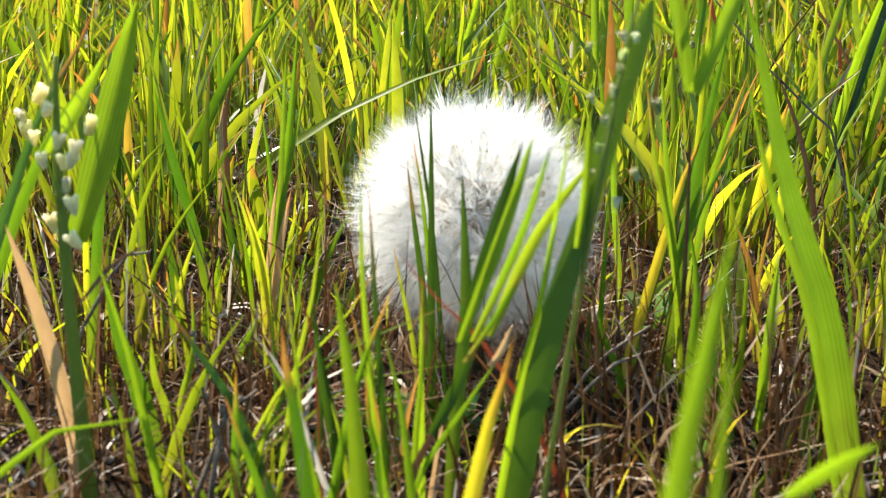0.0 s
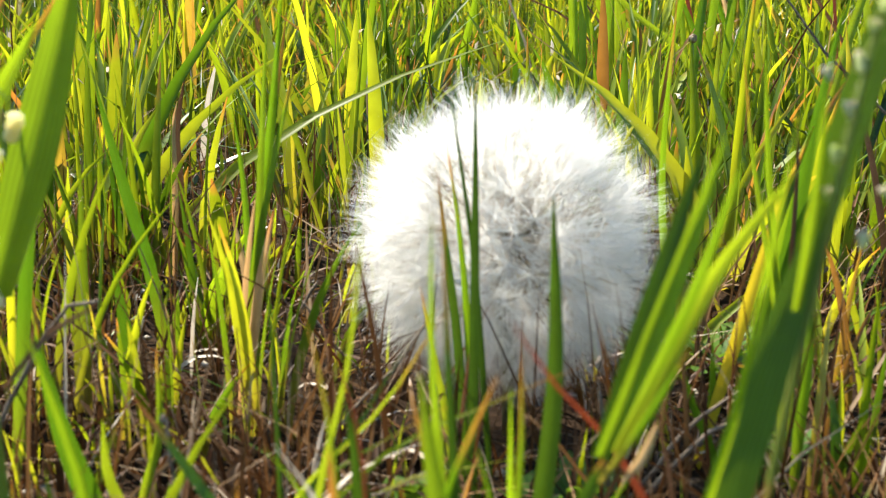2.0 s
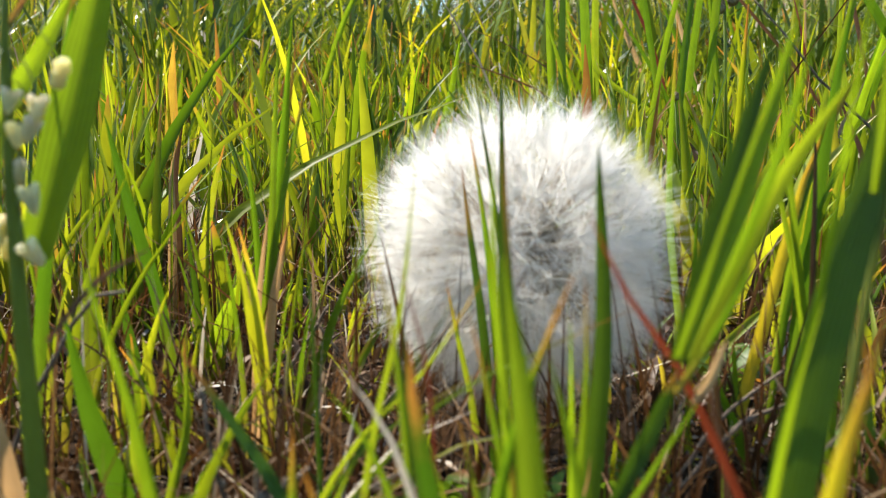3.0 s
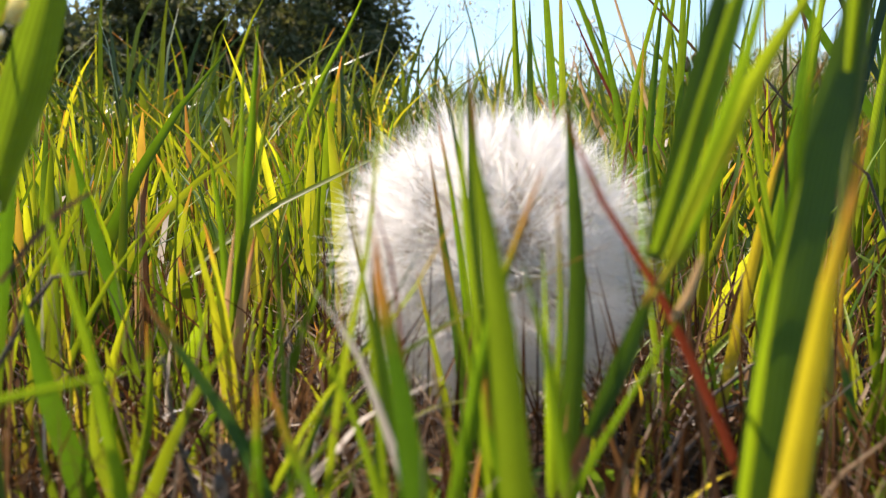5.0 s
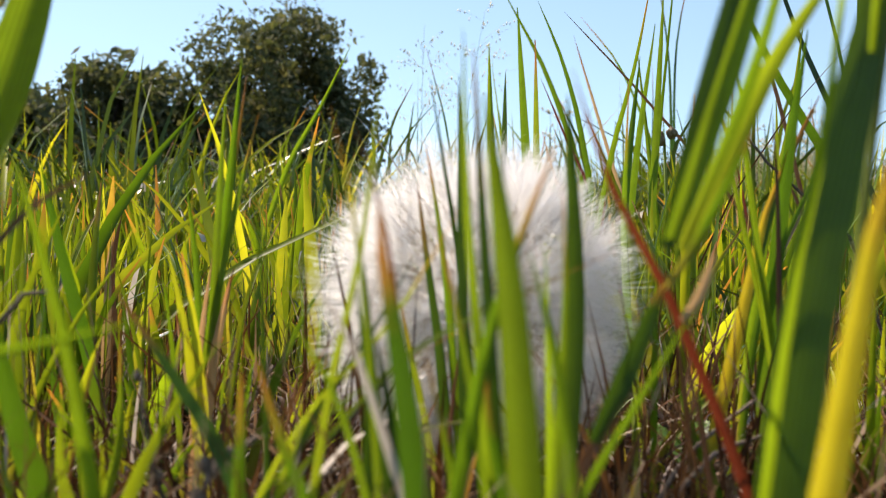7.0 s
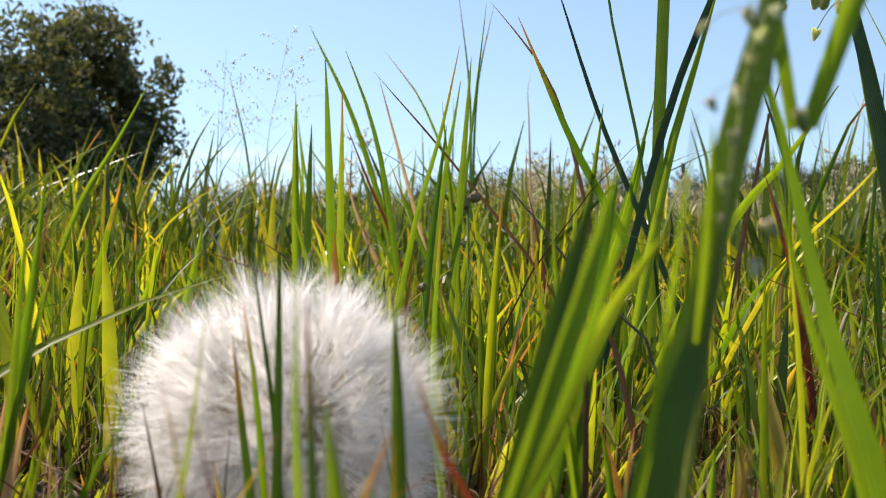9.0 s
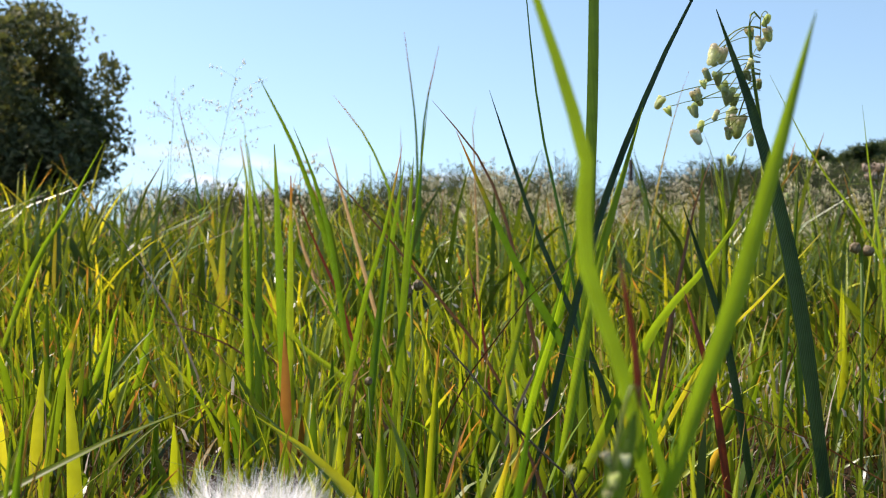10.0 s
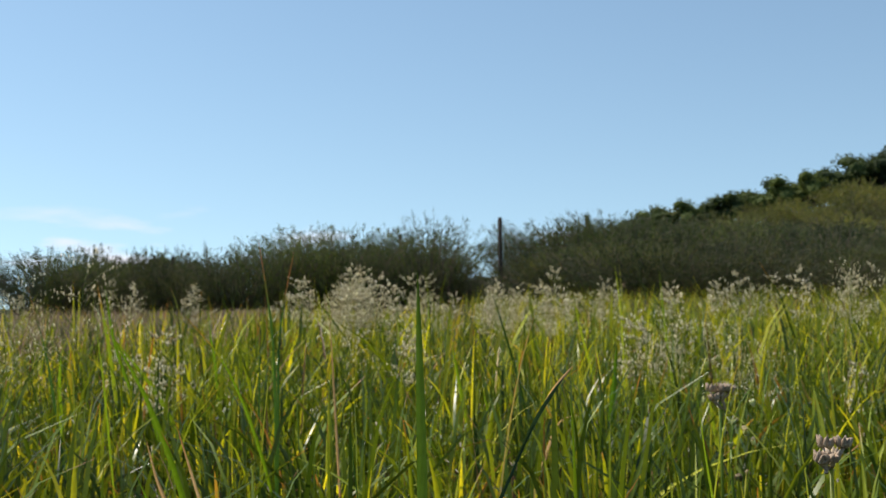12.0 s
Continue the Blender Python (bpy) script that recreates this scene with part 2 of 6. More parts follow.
CHIP_MAT = leaf_material("curled_leaf_litter", [(0, (0.034, 0.018, 0.009)), (0.6, (0.105, 0.055, 0.027)), (0.93, (0.22, 0.14, 0.08)), (1, (0.6, 0.54, 0.46))],
                         glow=(1.1, 0.9, 0.75), translucency=0.15, tip=(0.2, 0.13, 0.09), veins=False, rough=0.5, spec=0.3)
PANICLE_MAT = leaf_material("airy_panicle", [(0, (0.38, 0.34, 0.22)), (0.5, (0.62, 0.59, 0.44)), (1, (0.90, 0.88, 0.78))], spec=0.6, glow=(1.15, 1.1, 0.85), tip=(0.5, 0.4, 0.3),
                            veins=False)
HUSK_MAT = leaf_material("bleached_husk", [(0, (0.40, 0.34, 0.27)), (1, (0.68, 0.64, 0.58))], glow=(1.0, 0.95, 0.9), tip=(0.6, 0.55, 0.5), veins=False, rough=0.35)
DRY_HEAD_MAT = leaf_material("dry_grass_heads", [(0, (0.17, 0.12, 0.08)), (0.7, (0.32, 0.24, 0.16)), (1, (0.46, 0.38, 0.28))], glow=(1.1, 0.95, 0.85),
                             tip=(0.4, 0.3, 0.22), veins=False, translucency=0.4)
GRAIN = rough_material("shed_seed_grain", (0.22, 0.16, 0.11), (0.50, 0.44, 0.36), 300.0, rough=0.5, bump=0.3, bump_distance=0.0003)


# ---------------------------------------------------------------- builders
def ground_z(x, y):
    """Height of the meadow: nearly level by the camera, with a wooded hill far off."""
    d = math.hypot(x, y)
    z = 0.0
    az = math.degrees(math.atan2(x, y))
    if d > 8 and 14 < az < 120:
        # the field climbs gently towards the hill
        s = min(1.0, (az - 14) / 26) * min(1.0, (120 - az) / 40) * min(1.0, (d - 8) / 30)
        z += min(d, 60) * 0.012 * s * s * (3 - 2 * s)
    if d > 8 and -75 < az < 14:
        # and falls away a little towards the oaks
        s = min(1.0, (14 - az) / 10) * min(1.0, (az + 75) / 25) * min(1.0, (d - 8) / 30)
        z -= min(d, 60) * 0.009 * s * s * (3 - 2 * s)
    if d > 60:
        s = min(1.0, (d - 60) / 95)
        s = s * s * (3 - 2 * s)
        fall = 1.0 if d < 230 else max(0.0, 1 - (d - 230) / 200)
        z += 16.0 * math.exp(-(((az - 55) / 25) ** 2)) * s * fall
    return z


def mesh_object(name, verts, faces, mat, smooth=True, along=None, across=None):
    me = bpy.data.meshes.new(name)
    me.from_pydata(verts, [], faces)
    if along is not None:
        me.attributes.new("along", "FLOAT", "POINT").data.foreach_set("value", along)
    if across is not None:
        me.attributes.new("across", "FLOAT", "POINT").data.foreach_set("value", across)
    if smooth:
        me.polygons.foreach_set("use_smooth", [True] * len(me.polygons))
    for mm in mat if isinstance(mat, (list, tuple)) else [mat]:
        me.materials.append(mm)
    return new(name, me)


def part(name, bm, mat, parent, label="", at=None):
    """One bmesh as one mesh object under a thing."""
    me = bpy.data.meshes.new(name)
    bm.to_mesh(me)
    bm.free()
    for mm in mat if isinstance(mat, (list, tuple)) else [mat]:
        me.materials.append(mm)
    me.polygons.foreach_set("use_smooth", [True] * len(me.polygons))
    ob = new(name, me)
    ob.parent = parent
    if at is not None:
        ob.matrix_local = at
    return tagged(ob, label) if label else ob


def tube(bm, points, radii, sides=6, mat=0):
    """A round stem through points."""
    rings = []
    for i, p in enumerate(points):
        a = Vector(points[max(0, i - 1)])
        b = Vector(points[min(len(points) - 1, i + 1)])
        q = (b - a).to_track_quat("Z", "Y")
        r = radii[i] if isinstance(radii, (list, tuple)) else radii
        rings.append([bm.verts.new(Vector(p) + q @ Vector((math.cos(k * 2 * math.pi / sides) * r, math.sin(k * 2 * math.pi / sides) * r, 0)))
                      for k in range(sides)])
    for a, b in zip(rings, rings[1:]):
        for k in range(sides):
            f = bm.faces.new((a[k], a[(k + 1) % sides], b[(k + 1) % sides], b[k]))
            f.material_index = mat
    for ring, flip in ((rings[0], True), (rings[-1], False)):
        f = bm.faces.new(ring[::-1] if flip else ring)
        f.material_index = mat


def bezier(a, c, b, s):
    return a * (1 - s) ** 2 + c * 2 * s * (1 - s) + b * s ** 2


def along_points(pts, s):
    """A smooth curve through three or four points, s from 0 to 1 by length."""
    d = [0.0]
    for a, b in zip(pts, pts[1:]):
        d.append(d[-1] + (b - a).length)
    x = s * d[-1]
    k = max(i for i in range(len(pts) - 1) if d[i] <= x)
    h = d[k + 1] - d[k]
    u = (x - d[k]) / h

    def slope(i):
        if i == 0 or i == len(pts) - 1:
            a, b = (0, 1) if i == 0 else (i - 1, i)
            return (pts[b] - pts[a]) / (d[b] - d[a])
        return (pts[i + 1] - pts[i - 1]) / (d[i + 1] - d[i - 1])

    return (pts[k] * (2 * u ** 3 - 3 * u * u + 1) + slope(k) * (h * (u ** 3 - 2 * u * u + u))
            + pts[k + 1] * (3 * u * u - 2 * u ** 3) + slope(k + 1) * (h * (u ** 3 - u * u)))


def blade_geometry(pts, width, facing, fold=0.22, seg=12, twist=0.0, taper=2.2):
    """Vertices of a tapered, keeled grass blade along a curve that starts at the origin."""
    verts, faces, along, across = [], [], [], []
    for i in range(seg + 1):
        s = i / seg
        p = along_points(pts, s)
        tan = (along_points(pts, min(1, s + 0.02)) - along_points(pts, max(0, s - 0.02))).normalized()
        f = facing + twist * s
        side = Vector((math.cos(f), math.sin(f), 0))
        side = (side - tan * side.dot(tan)).normalized()
        nor = tan.cross(side)
        w = 0.5 * width * (0.62 + 0.38 * min(1.0, s * 2.5)) * max(0.02, (1 - s ** taper)) ** 0.8
        for k, u in enumerate((-1, -0.5, 0, 0.5, 1)):
            off = nor * (fold * width * (1 - abs(u)) * (1 - 0.6 * s))
            verts.append(p + side * (w * u) + off)
            along.append(s)
            across.append(u)
    for i in range(seg):
        for k in range(4):
            q = i * 5 + k
            faces.append((q, q + 1, q + 6, q + 5))
    return verts, faces, along, across


tuft_rng = random.Random(11)


def grass_tuft(label):
    e = new("grass_tuft")
    e.empty_display_size = 0.02
    e["first"] = 1
    return tagged(e, label, "grass", "grass tufts round the seed head")


def blade(tuft, pts, width, mat, taper=0.0):
    """One grass blade of a tuft along a curve from its foot to its tip."""
    foot = Vector(pts[0])
    if tuft["first"]:
        tuft.location = (foot.x, foot.y, 0)
        tuft["first"] = 0
    fc = tuft_rng.uniform(-0.45, 0.45) * (0.5 if mat in (TIPPED, DARK) else 1.0)
    v, f, al, ac = blade_geometry([Vector(p) - foot for p in pts], width, fc, tuft_rng.uniform(0.12, 0.34), twist=tuft_rng.uniform(-0.4, 0.4),
                                  taper=taper or tuft_rng.uniform(2.2, 3.6))
    ob = mesh_object("blade", v, f, mat, True, al, ac)
    ob.parent = tuft
    ob.location = foot - tuft.location
    return ob


def field(name, roots, heights, widths, rng, mat, seg=3, lean=0.35, droop=0.15, facing_spread=math.pi, category="grass", label="",
          keel=False, lift=0.0, root_z=None, away=None):
    """Many blades in one mesh: roots (N, 2), each with its height, width, lean and bend."""
    n = len(roots)
    az = rng.uniform(0, 2 * math.pi, n)
    if away is not None:
        az = np.arctan2(away[:, 1], away[:, 0]) + rng.normal(0, 0.5, n)
    ln = np.minimum(np.abs(rng.normal(0, lean, n)), 1.2) * heights
    tip = np.stack([np.cos(az) * ln, np.sin(az) * ln, heights * np.sqrt(np.clip(1 - (ln / heights) ** 2 * 0.5, 0.1, 1))], 1)
    ctrl = tip * 0.5 + np.stack([-np.cos(az) * ln * 0.3, -np.sin(az) * ln * 0.3, heights * droop], 1)
    fc = rng.uniform(-facing_spread / 2, facing_spread / 2, n)
    side = np.stack([np.cos(fc), np.sin(fc), np.zeros(n)], 1)
    cols = 3 if keel else 2
    nor = np.stack([-np.sin(fc), np.cos(fc), np.zeros(n)], 1)
    zr = np.zeros(n) if root_z is None else root_z
    root = np.concatenate([roots, (zr - 0.002 + lift)[:, None] if hasattr(zr, "shape") else None], 1)
    V = np.empty((n, seg + 1, cols, 3))
    for i in range(seg + 1):
        s = i / seg
        p = ctrl * (2 * s * (1 - s)) + tip * s ** 2 + root
        w = 0.5 * widths * (0.65 + 0.35 * min(1, s * 2.5)) * max(0.04, 1 - s ** 2.2) ** 0.8
        V[:, i, 0] = p - side * w[:, None]
        V[:, i, -1] = p + side * w[:, None]
        if keel:
            V[:, i, 1] = p + nor * (w * 0.55)[:, None]
    V = V.reshape(-1, 3)
    per = (seg + 1) * cols
    quad = []
    for i in range(seg):
        for k in range(cols - 1):
            q = i * cols + k
            quad.append((q, q + 1, q + cols + 1, q + cols))
    quad = np.array(quad)
    F = (quad[None] + (np.arange(n) * per)[:, None, None]).reshape(-1, 4)
    me = bpy.data.meshes.new(name)
    me.vertices.add(len(V))
    me.vertices.foreach_set("co", V.ravel())
    me.loops.add(F.size)
    me.loops.foreach_set("vertex_index", F.ravel().astype(np.int32))
    me.polygons.add(len(F))
    me.polygons.foreach_set("loop_start", np.arange(0, F.size, 4, dtype=np.int32))
    me.polygons.foreach_set("use_smooth", np.ones(len(F), dtype=bool))
    me.update(calc_edges=True)
    al = np.tile(np.repeat(np.linspace(0, 1, seg + 1), cols), n)
    me.attributes.new("along", "FLOAT", "POINT").data.foreach_set("value", al)
    me.materials.append(mat)
    return tagged(new(name, me), label, category, kind="stuff")


# ---------------------------------------------------------------- ground
def make_ground():
    radii = [0.0]
    r = 0.02
    while r < 3500:
        radii.append(r)
        r *= 1.055 if r > 0.8 else 1.10
    radii.append(3500)
    seg = 180
    verts, faces = [(0, 0.1, 0)], []
    for ri, r in enumerate(radii[1:]):
        for k in range(seg):
            a = 2 * math.pi * k / seg
            x, y = math.sin(a) * r, 0.1 + math.cos(a) * r
            z = ground_z(x, y)
            if r < 3:
                z += 0.006 * noise.noise((x * 30, y * 30, 0)) * min(1, r / 0.05) - 0.002
            elif r > 30:
                z += 0.3 * noise.noise((x * 0.03, y * 0.03, 4))
            verts.append((x, y, z))
    for k in range(seg):
        faces.append((0, 1 + (k + 1) % seg, 1 + k))
    for ri in range(len(radii) - 2):
        a, b = 1 + ri * seg, 1 + (ri + 1) * seg
        for k in range(seg):
            faces.append((a + k, a + (k + 1) % seg, b + (k + 1) % seg, b + k))
    m, n, l = material("meadow_ground")
    out = n.new("ShaderNodeOutputMaterial")
    tc = n.new("ShaderNodeTexCoord")
    big = add(n, "ShaderNodeTexNoise", Scale=0.35, Detail=6.0)
    mid = add(n, "ShaderNodeTexNoise", Scale=34.0, Detail=5.0)
    fine = add(n, "ShaderNodeTexNoise", Scale=220.0, Detail=5.0)
    for x in (big, mid, fine):
        l.new(tc.outputs["Object"], x.inputs["Vector"])
    # soil browns lowered in place of the shade that grass would cast
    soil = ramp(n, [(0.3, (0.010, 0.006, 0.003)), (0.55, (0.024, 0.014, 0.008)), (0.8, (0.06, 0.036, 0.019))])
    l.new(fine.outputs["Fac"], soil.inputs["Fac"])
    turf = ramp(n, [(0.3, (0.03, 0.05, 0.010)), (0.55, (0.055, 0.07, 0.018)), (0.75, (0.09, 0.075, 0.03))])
    l.new(big.outputs["Fac"], turf.inputs["Fac"])
    ln = n.new("ShaderNodeVectorMath")
    ln.operation = "LENGTH"
    l.new(tc.outputs["Object"], ln.inputs[0])
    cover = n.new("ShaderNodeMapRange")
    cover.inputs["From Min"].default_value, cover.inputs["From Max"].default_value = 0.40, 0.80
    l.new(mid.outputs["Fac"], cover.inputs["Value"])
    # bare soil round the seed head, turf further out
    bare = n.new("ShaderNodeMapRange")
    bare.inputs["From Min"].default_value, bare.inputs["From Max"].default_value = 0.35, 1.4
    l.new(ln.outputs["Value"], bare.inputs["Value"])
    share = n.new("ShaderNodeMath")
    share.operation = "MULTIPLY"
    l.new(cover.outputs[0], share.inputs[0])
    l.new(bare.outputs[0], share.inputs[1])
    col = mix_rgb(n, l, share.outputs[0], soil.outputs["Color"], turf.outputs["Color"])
    hill = n.new("ShaderNodeMapRange")
    hill.inputs["From Min"].default_value, hill.inputs["From Max"].default_value = 46.0, 58.0
    l.new(ln.outputs["Value"], hill.inputs["Value"])
    scrub = ramp(n, [(0.35, (0.018, 0.024, 0.010)), (0.65, (0.045, 0.045, 0.02))])
    l.new(mid.outputs["Fac"], scrub.inputs["Fac"])
    col = mix_rgb(n, l, hill.outputs[0], col, scrub.outputs["Color"])
    p = add(n, "ShaderNodeBsdfPrincipled", Roughness=0.95, Specular_IOR_Level=0.06)
    l.new(col, p.inputs["Base Color"])
    bp = add(n, "ShaderNodeBump", Strength=0.8, Distance=0.004)
    l.new(fine.outputs["Fac"], bp.inputs["Height"])
    l.new(bp.outputs[0], p.inputs["Normal"])
    l.new(p.outputs[0], out.inputs["Surface"])
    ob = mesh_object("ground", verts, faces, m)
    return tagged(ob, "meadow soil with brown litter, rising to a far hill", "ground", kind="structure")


make_ground()

# ---------------------------------------------------------------- seed head
HEAD = Vector((0.0, 0.270, 0.031))


def make_seed_head():
    head = new("dandelion_clock")
    head.location = (HEAD.x, HEAD.y, 0)
    tagged(head, "fluffy white dandelion seed head low in the grass", "seed head")
    white, n, l = material("pappus_white")
    out = n.new("ShaderNodeOutputMaterial")
    d = add(n, "ShaderNodeBsdfPrincipled", Base_Color=(0.88, 0.86, 0.825, 1), Roughness=0.35, Specular_IOR_Level=0.5)
    t = add(n, "ShaderNodeBsdfTranslucent", Color=(0.87, 0.85, 0.815, 1))
    mx = add(n, "ShaderNodeMixShader")
    mx.inputs[0].default_value = 0.72
    l.new(d.outputs[0], mx.inputs[1])
    l.new(t.outputs[0], mx.inputs[2])
    l.new(mx.outputs[0], out.inputs["Surface"])
    achene = rough_material("achene_brown", (0.46, 0.35, 0.23), (0.66, 0.54, 0.38), 500.0, translucency=0.3)
    beak = rough_material("beak_pale", (0.42, 0.32, 0.21), (0.62, 0.52, 0.38), 300.0, translucency=0.4)
    stem_m = rough_material("seed_head_stem", (0.14, 0.17, 0.05), (0.25, 0.16, 0.09), 120.0, rough=0.5)
    bm = bmesh.new()
    tube(bm, [(0.002, 0.001, -0.004), (0.0015, 0, 0.008), (0, 0, 0.018), (0, 0, 0.027)], [0.0014, 0.0013, 0.0012, 0.0016], 8)
    part("stem", bm, stem_m, head, "short green-brown stem")
    bm = bmesh.new()
    bmesh.ops.create_uvsphere(bm, u_segments=14, v_segments=9, radius=0.0042)
    for v in bm.verts:
        v.co.z *= 0.8
        v.co *= 1 + 0.08 * noise.noise(v.co * 900)
    part("receptacle", bm, achene, head, "brown pitted receptacle", Matrix.Translation((0, 0, HEAD.z)))
    # a few seed shapes shared by all seeds
    rng = random.Random(5)
    shapes = []
    for s in range(7):
        bm = bmesh.new()
        tube(bm, [(0, 0, 0.0036), (0, 0, 0.005), (0, 0, 0.0068), (0, 0, 0.0078)], [0.0001, 0.00042, 0.0004, 0.00012], 5, 0)
        tube(bm, [(0, 0, 0.0078), (0, 0, 0.0165)], 0.00011, 3, 1)
        body = bpy.data.meshes.new("seed")
        bm.to_mesh(body)
        bm.free()
        for mm in (achene, beak):
            body.materials.append(mm)
        bm = bmesh.new()
        z0 = 0.0165
        for k in range(100):
            if k % 3 == 0:  # hairs cling together in threes
                spread0 = math.radians(14 + 64 * rng.random() ** 0.75)
                az0 = rng.uniform(0, 2 * math.pi)
            spread = max(0.01, spread0 + rng.gauss(0, 0.06))
            az = az0 + rng.gauss(0, 0.12)
            ln = rng.uniform(0.0072, 0.0098) * (1.0 - 0.12 * spread)
            dr = Vector((math.sin(spread) * math.cos(az), math.sin(spread) * math.sin(az), math.cos(spread)))
            sag = Vector((math.cos(az), math.sin(az), 0.35)) * ln * rng.uniform(-0.06, 0.10)
            sd = dr.cross(Vector((0, 0, 1))).normalized().lerp(Vector((rng.uniform(-1, 1), rng.uniform(-1, 1), 0)), 0.4).normalized()
            w = 0.000022
            a = Vector((0, 0, z0))
            mid = a + dr * ln * 0.55 + sag
            tip = a + dr * ln
            vs = [bm.verts.new(p) for p in (a - sd * w, a + sd * w, mid + sd * w, mid - sd * w, tip)]
            bm.faces.new(vs[:4])
            bm.faces.new((vs[3], vs[2], vs[4]))
        tuft = bpy.data.meshes.new("pappus")
        bm.to_mesh(tuft)
        bm.free()
        tuft.materials.append(white)
        shapes.append((body, tuft))
    count, gold = 360, math.pi * (3 - math.sqrt(5))
    for i in range(count):
        z = 1 - 2 * (i + 0.5) / count * 0.96
        rr = math.sqrt(max(0, 1 - z * z))
        dr = Vector((rr * math.cos(i * gold), rr * math.sin(i * gold), z))
        dr = (dr + Vector((rng.gauss(0, 0.12), rng.gauss(0, 0.12), rng.gauss(0, 0.12)))).normalized()
        body, tuft = shapes[rng.randrange(7)]
        ob = new("seed", body)
        ob.parent = head
        hair = new("pappus", tuft)
        hair.parent = ob
        tagged(hair, "tuft of fine white hairs", kind="stuff")
        sc = rng.uniform(0.94, 1.19)
        ob.matrix_local = (Matrix.Translation((0, 0, HEAD.z)) @ dr.to_track_quat("Z", "Y").to_matrix().to_4x4()
                           @ Matrix.Rotation(rng.uniform(0, 6.28), 4, "Z") @ Matrix.Scale(sc, 4))
    return head


make_seed_head()

# ---------------------------------------------------------------- grass tufts close by

t = grass_tuft("tall folded grass blades growing just before the seed head")
# lime and dark green blade stand for the lit and shaded halves of a fold
blade(t, [(-0.0083, 0.1763, -0.0020), (-0.0098, 0.1763, 0.0225), (-0.0118, 0.1763, 0.0442), (-0.0121, 0.1763, 0.0565)], 0.0010, LIME)
blade(t, [(-0.0079, 0.1775, -0.0020), (-0.0090, 0.1775, 0.0223), (-0.0104, 0.1775, 0.0429), (-0.0112, 0.1775, 0.0555)], 0.0011, DARK)
blade(t, [(-0.0177, 0.1650, -0.0020), (-0.0121, 0.1650, 0.0308), (-0.0099, 0.1650, 0.0391), (-0.0070, 0.1650, 0.0469)], 0.0014, TIPPED)
blade(t, [(-0.0061, 0.1720, -0.0020), (-0.0089, 0.1720, 0.0204), (-0.0105, 0.1720, 0.0283), (-0.0107, 0.1720, 0.0333)], 0.0016, GREEN)
blade(t, [(-0.0064, 0.1700, -0.0020), (-0.0081, 0.1700, 0.0209), (-0.0090, 0.1700, 0.0282), (-0.0098, 0.1700, 0.0324)], 0.0013, GREEN)
blade(t, [(-0.0072, 0.1780, -0.0020), (-0.0104, 0.1780, 0.0249), (-0.0124, 0.1780, 0.0355), (-0.0138, 0.1780, 0.0413)], 0.0010, TIPPED)
blade(t, [(-0.0090, 0.1800, -0.0020), (-0.0124, 0.1800, 0.0223), (-0.0135, 0.1800, 0.0273), (-0.0145, 0.1800, 0.0314)], 0.0010, TIPPED)

t = grass_tuft("upright grass blades with withered orange tips before the seed head")
blade(t, [(-0.0011, 0.1960, -0.0020), (-0.0005, 0.1960, 0.0150), (0.0007, 0.1960, 0.0345), (-0.0003, 0.1960, 0.0541)], 0.0022, SHADED_LEAF)
blade(t, [(-0.0056, 0.1760, -0.0020), (-0.0047, 0.1760, 0.0243), (-0.0041, 0.1760, 0.0355), (-0.0044, 0.1760, 0.0448)], 0.0010, TIPPED)
blade(t, [(-0.0038, 0.1810, -0.0020), (-0.0044, 0.1810, 0.0266), (-0.0046, 0.1810, 0.0326), (-0.0048, 0.1810, 0.0398)], 0.0011, LIME)
blade(t, [(-0.0421, 0.1880, -0.0020), (-0.0166, 0.1880, 0.0297), (-0.0049, 0.1880, 0.0362), (0.0025, 0.1880, 0.0396)], 0.0006, GREEN)
blade(t, [(-0.0047, 0.1900, -0.0020), (-0.0020, 0.1900, 0.0198), (-0.0015, 0.1900, 0.0223), (-0.0013, 0.1900, 0.0246)], 0.0008, TAN)
blade(t, [(-0.0153, 0.1720, -0.0020), (-0.0140, 0.1720, 0.0201), (-0.0138, 0.1720, 0.0218), (-0.0137, 0.1720, 0.0238)], 0.0006, RED)

t = grass_tuft("dense dark green grass tuft with crossing narrow blades")
blade(t, [(-0.0260, 0.1858, -0.0020), (-0.0221, 0.1858, 0.0276), (-0.0195, 0.1858, 0.0398), (-0.0181, 0.1858, 0.0532)], 0.0009, GREEN)
blade(t, [(-0.0170, 0.1717, -0.0020), (-0.0188, 0.1717, 0.0276), (-0.0204, 0.1717, 0.0427), (-0.0221, 0.1717, 0.0499)], 0.0006, TIPPED)
blade(t, [(-0.0153, 0.1716, -0.0020), (-0.0166, 0.1716, 0.0252), (-0.0176, 0.1716, 0.0391), (-0.0204, 0.1716, 0.0488)], 0.0004, RED)
blade(t, [(-0.0342, 0.1920, -0.0020), (-0.0235, 0.1920, 0.0248), (-0.0190, 0.1920, 0.0313), (-0.0144, 0.1920, 0.0395)], 0.0008, DARK)
blade(t, [(-0.0371, 0.1920, -0.0020), (-0.0255, 0.1920, 0.0228), (-0.0165, 0.1920, 0.0335), (-0.0107, 0.1920, 0.0432)], 0.0006, GREEN)
blade(t, [(-0.0405, 0.1950, -0.0020), (-0.0235, 0.1950, 0.0233), (-0.0169, 0.1950, 0.0283), (-0.0096, 0.1950, 0.0327)], 0.0005, GREEN)
blade(t, [(-0.0415, 0.2000, -0.0020), (-0.0162, 0.2000, 0.0211), (-0.0080, 0.2000, 0.0235), (-0.0012, 0.2000, 0.0250)], 0.0005, YELLOW)
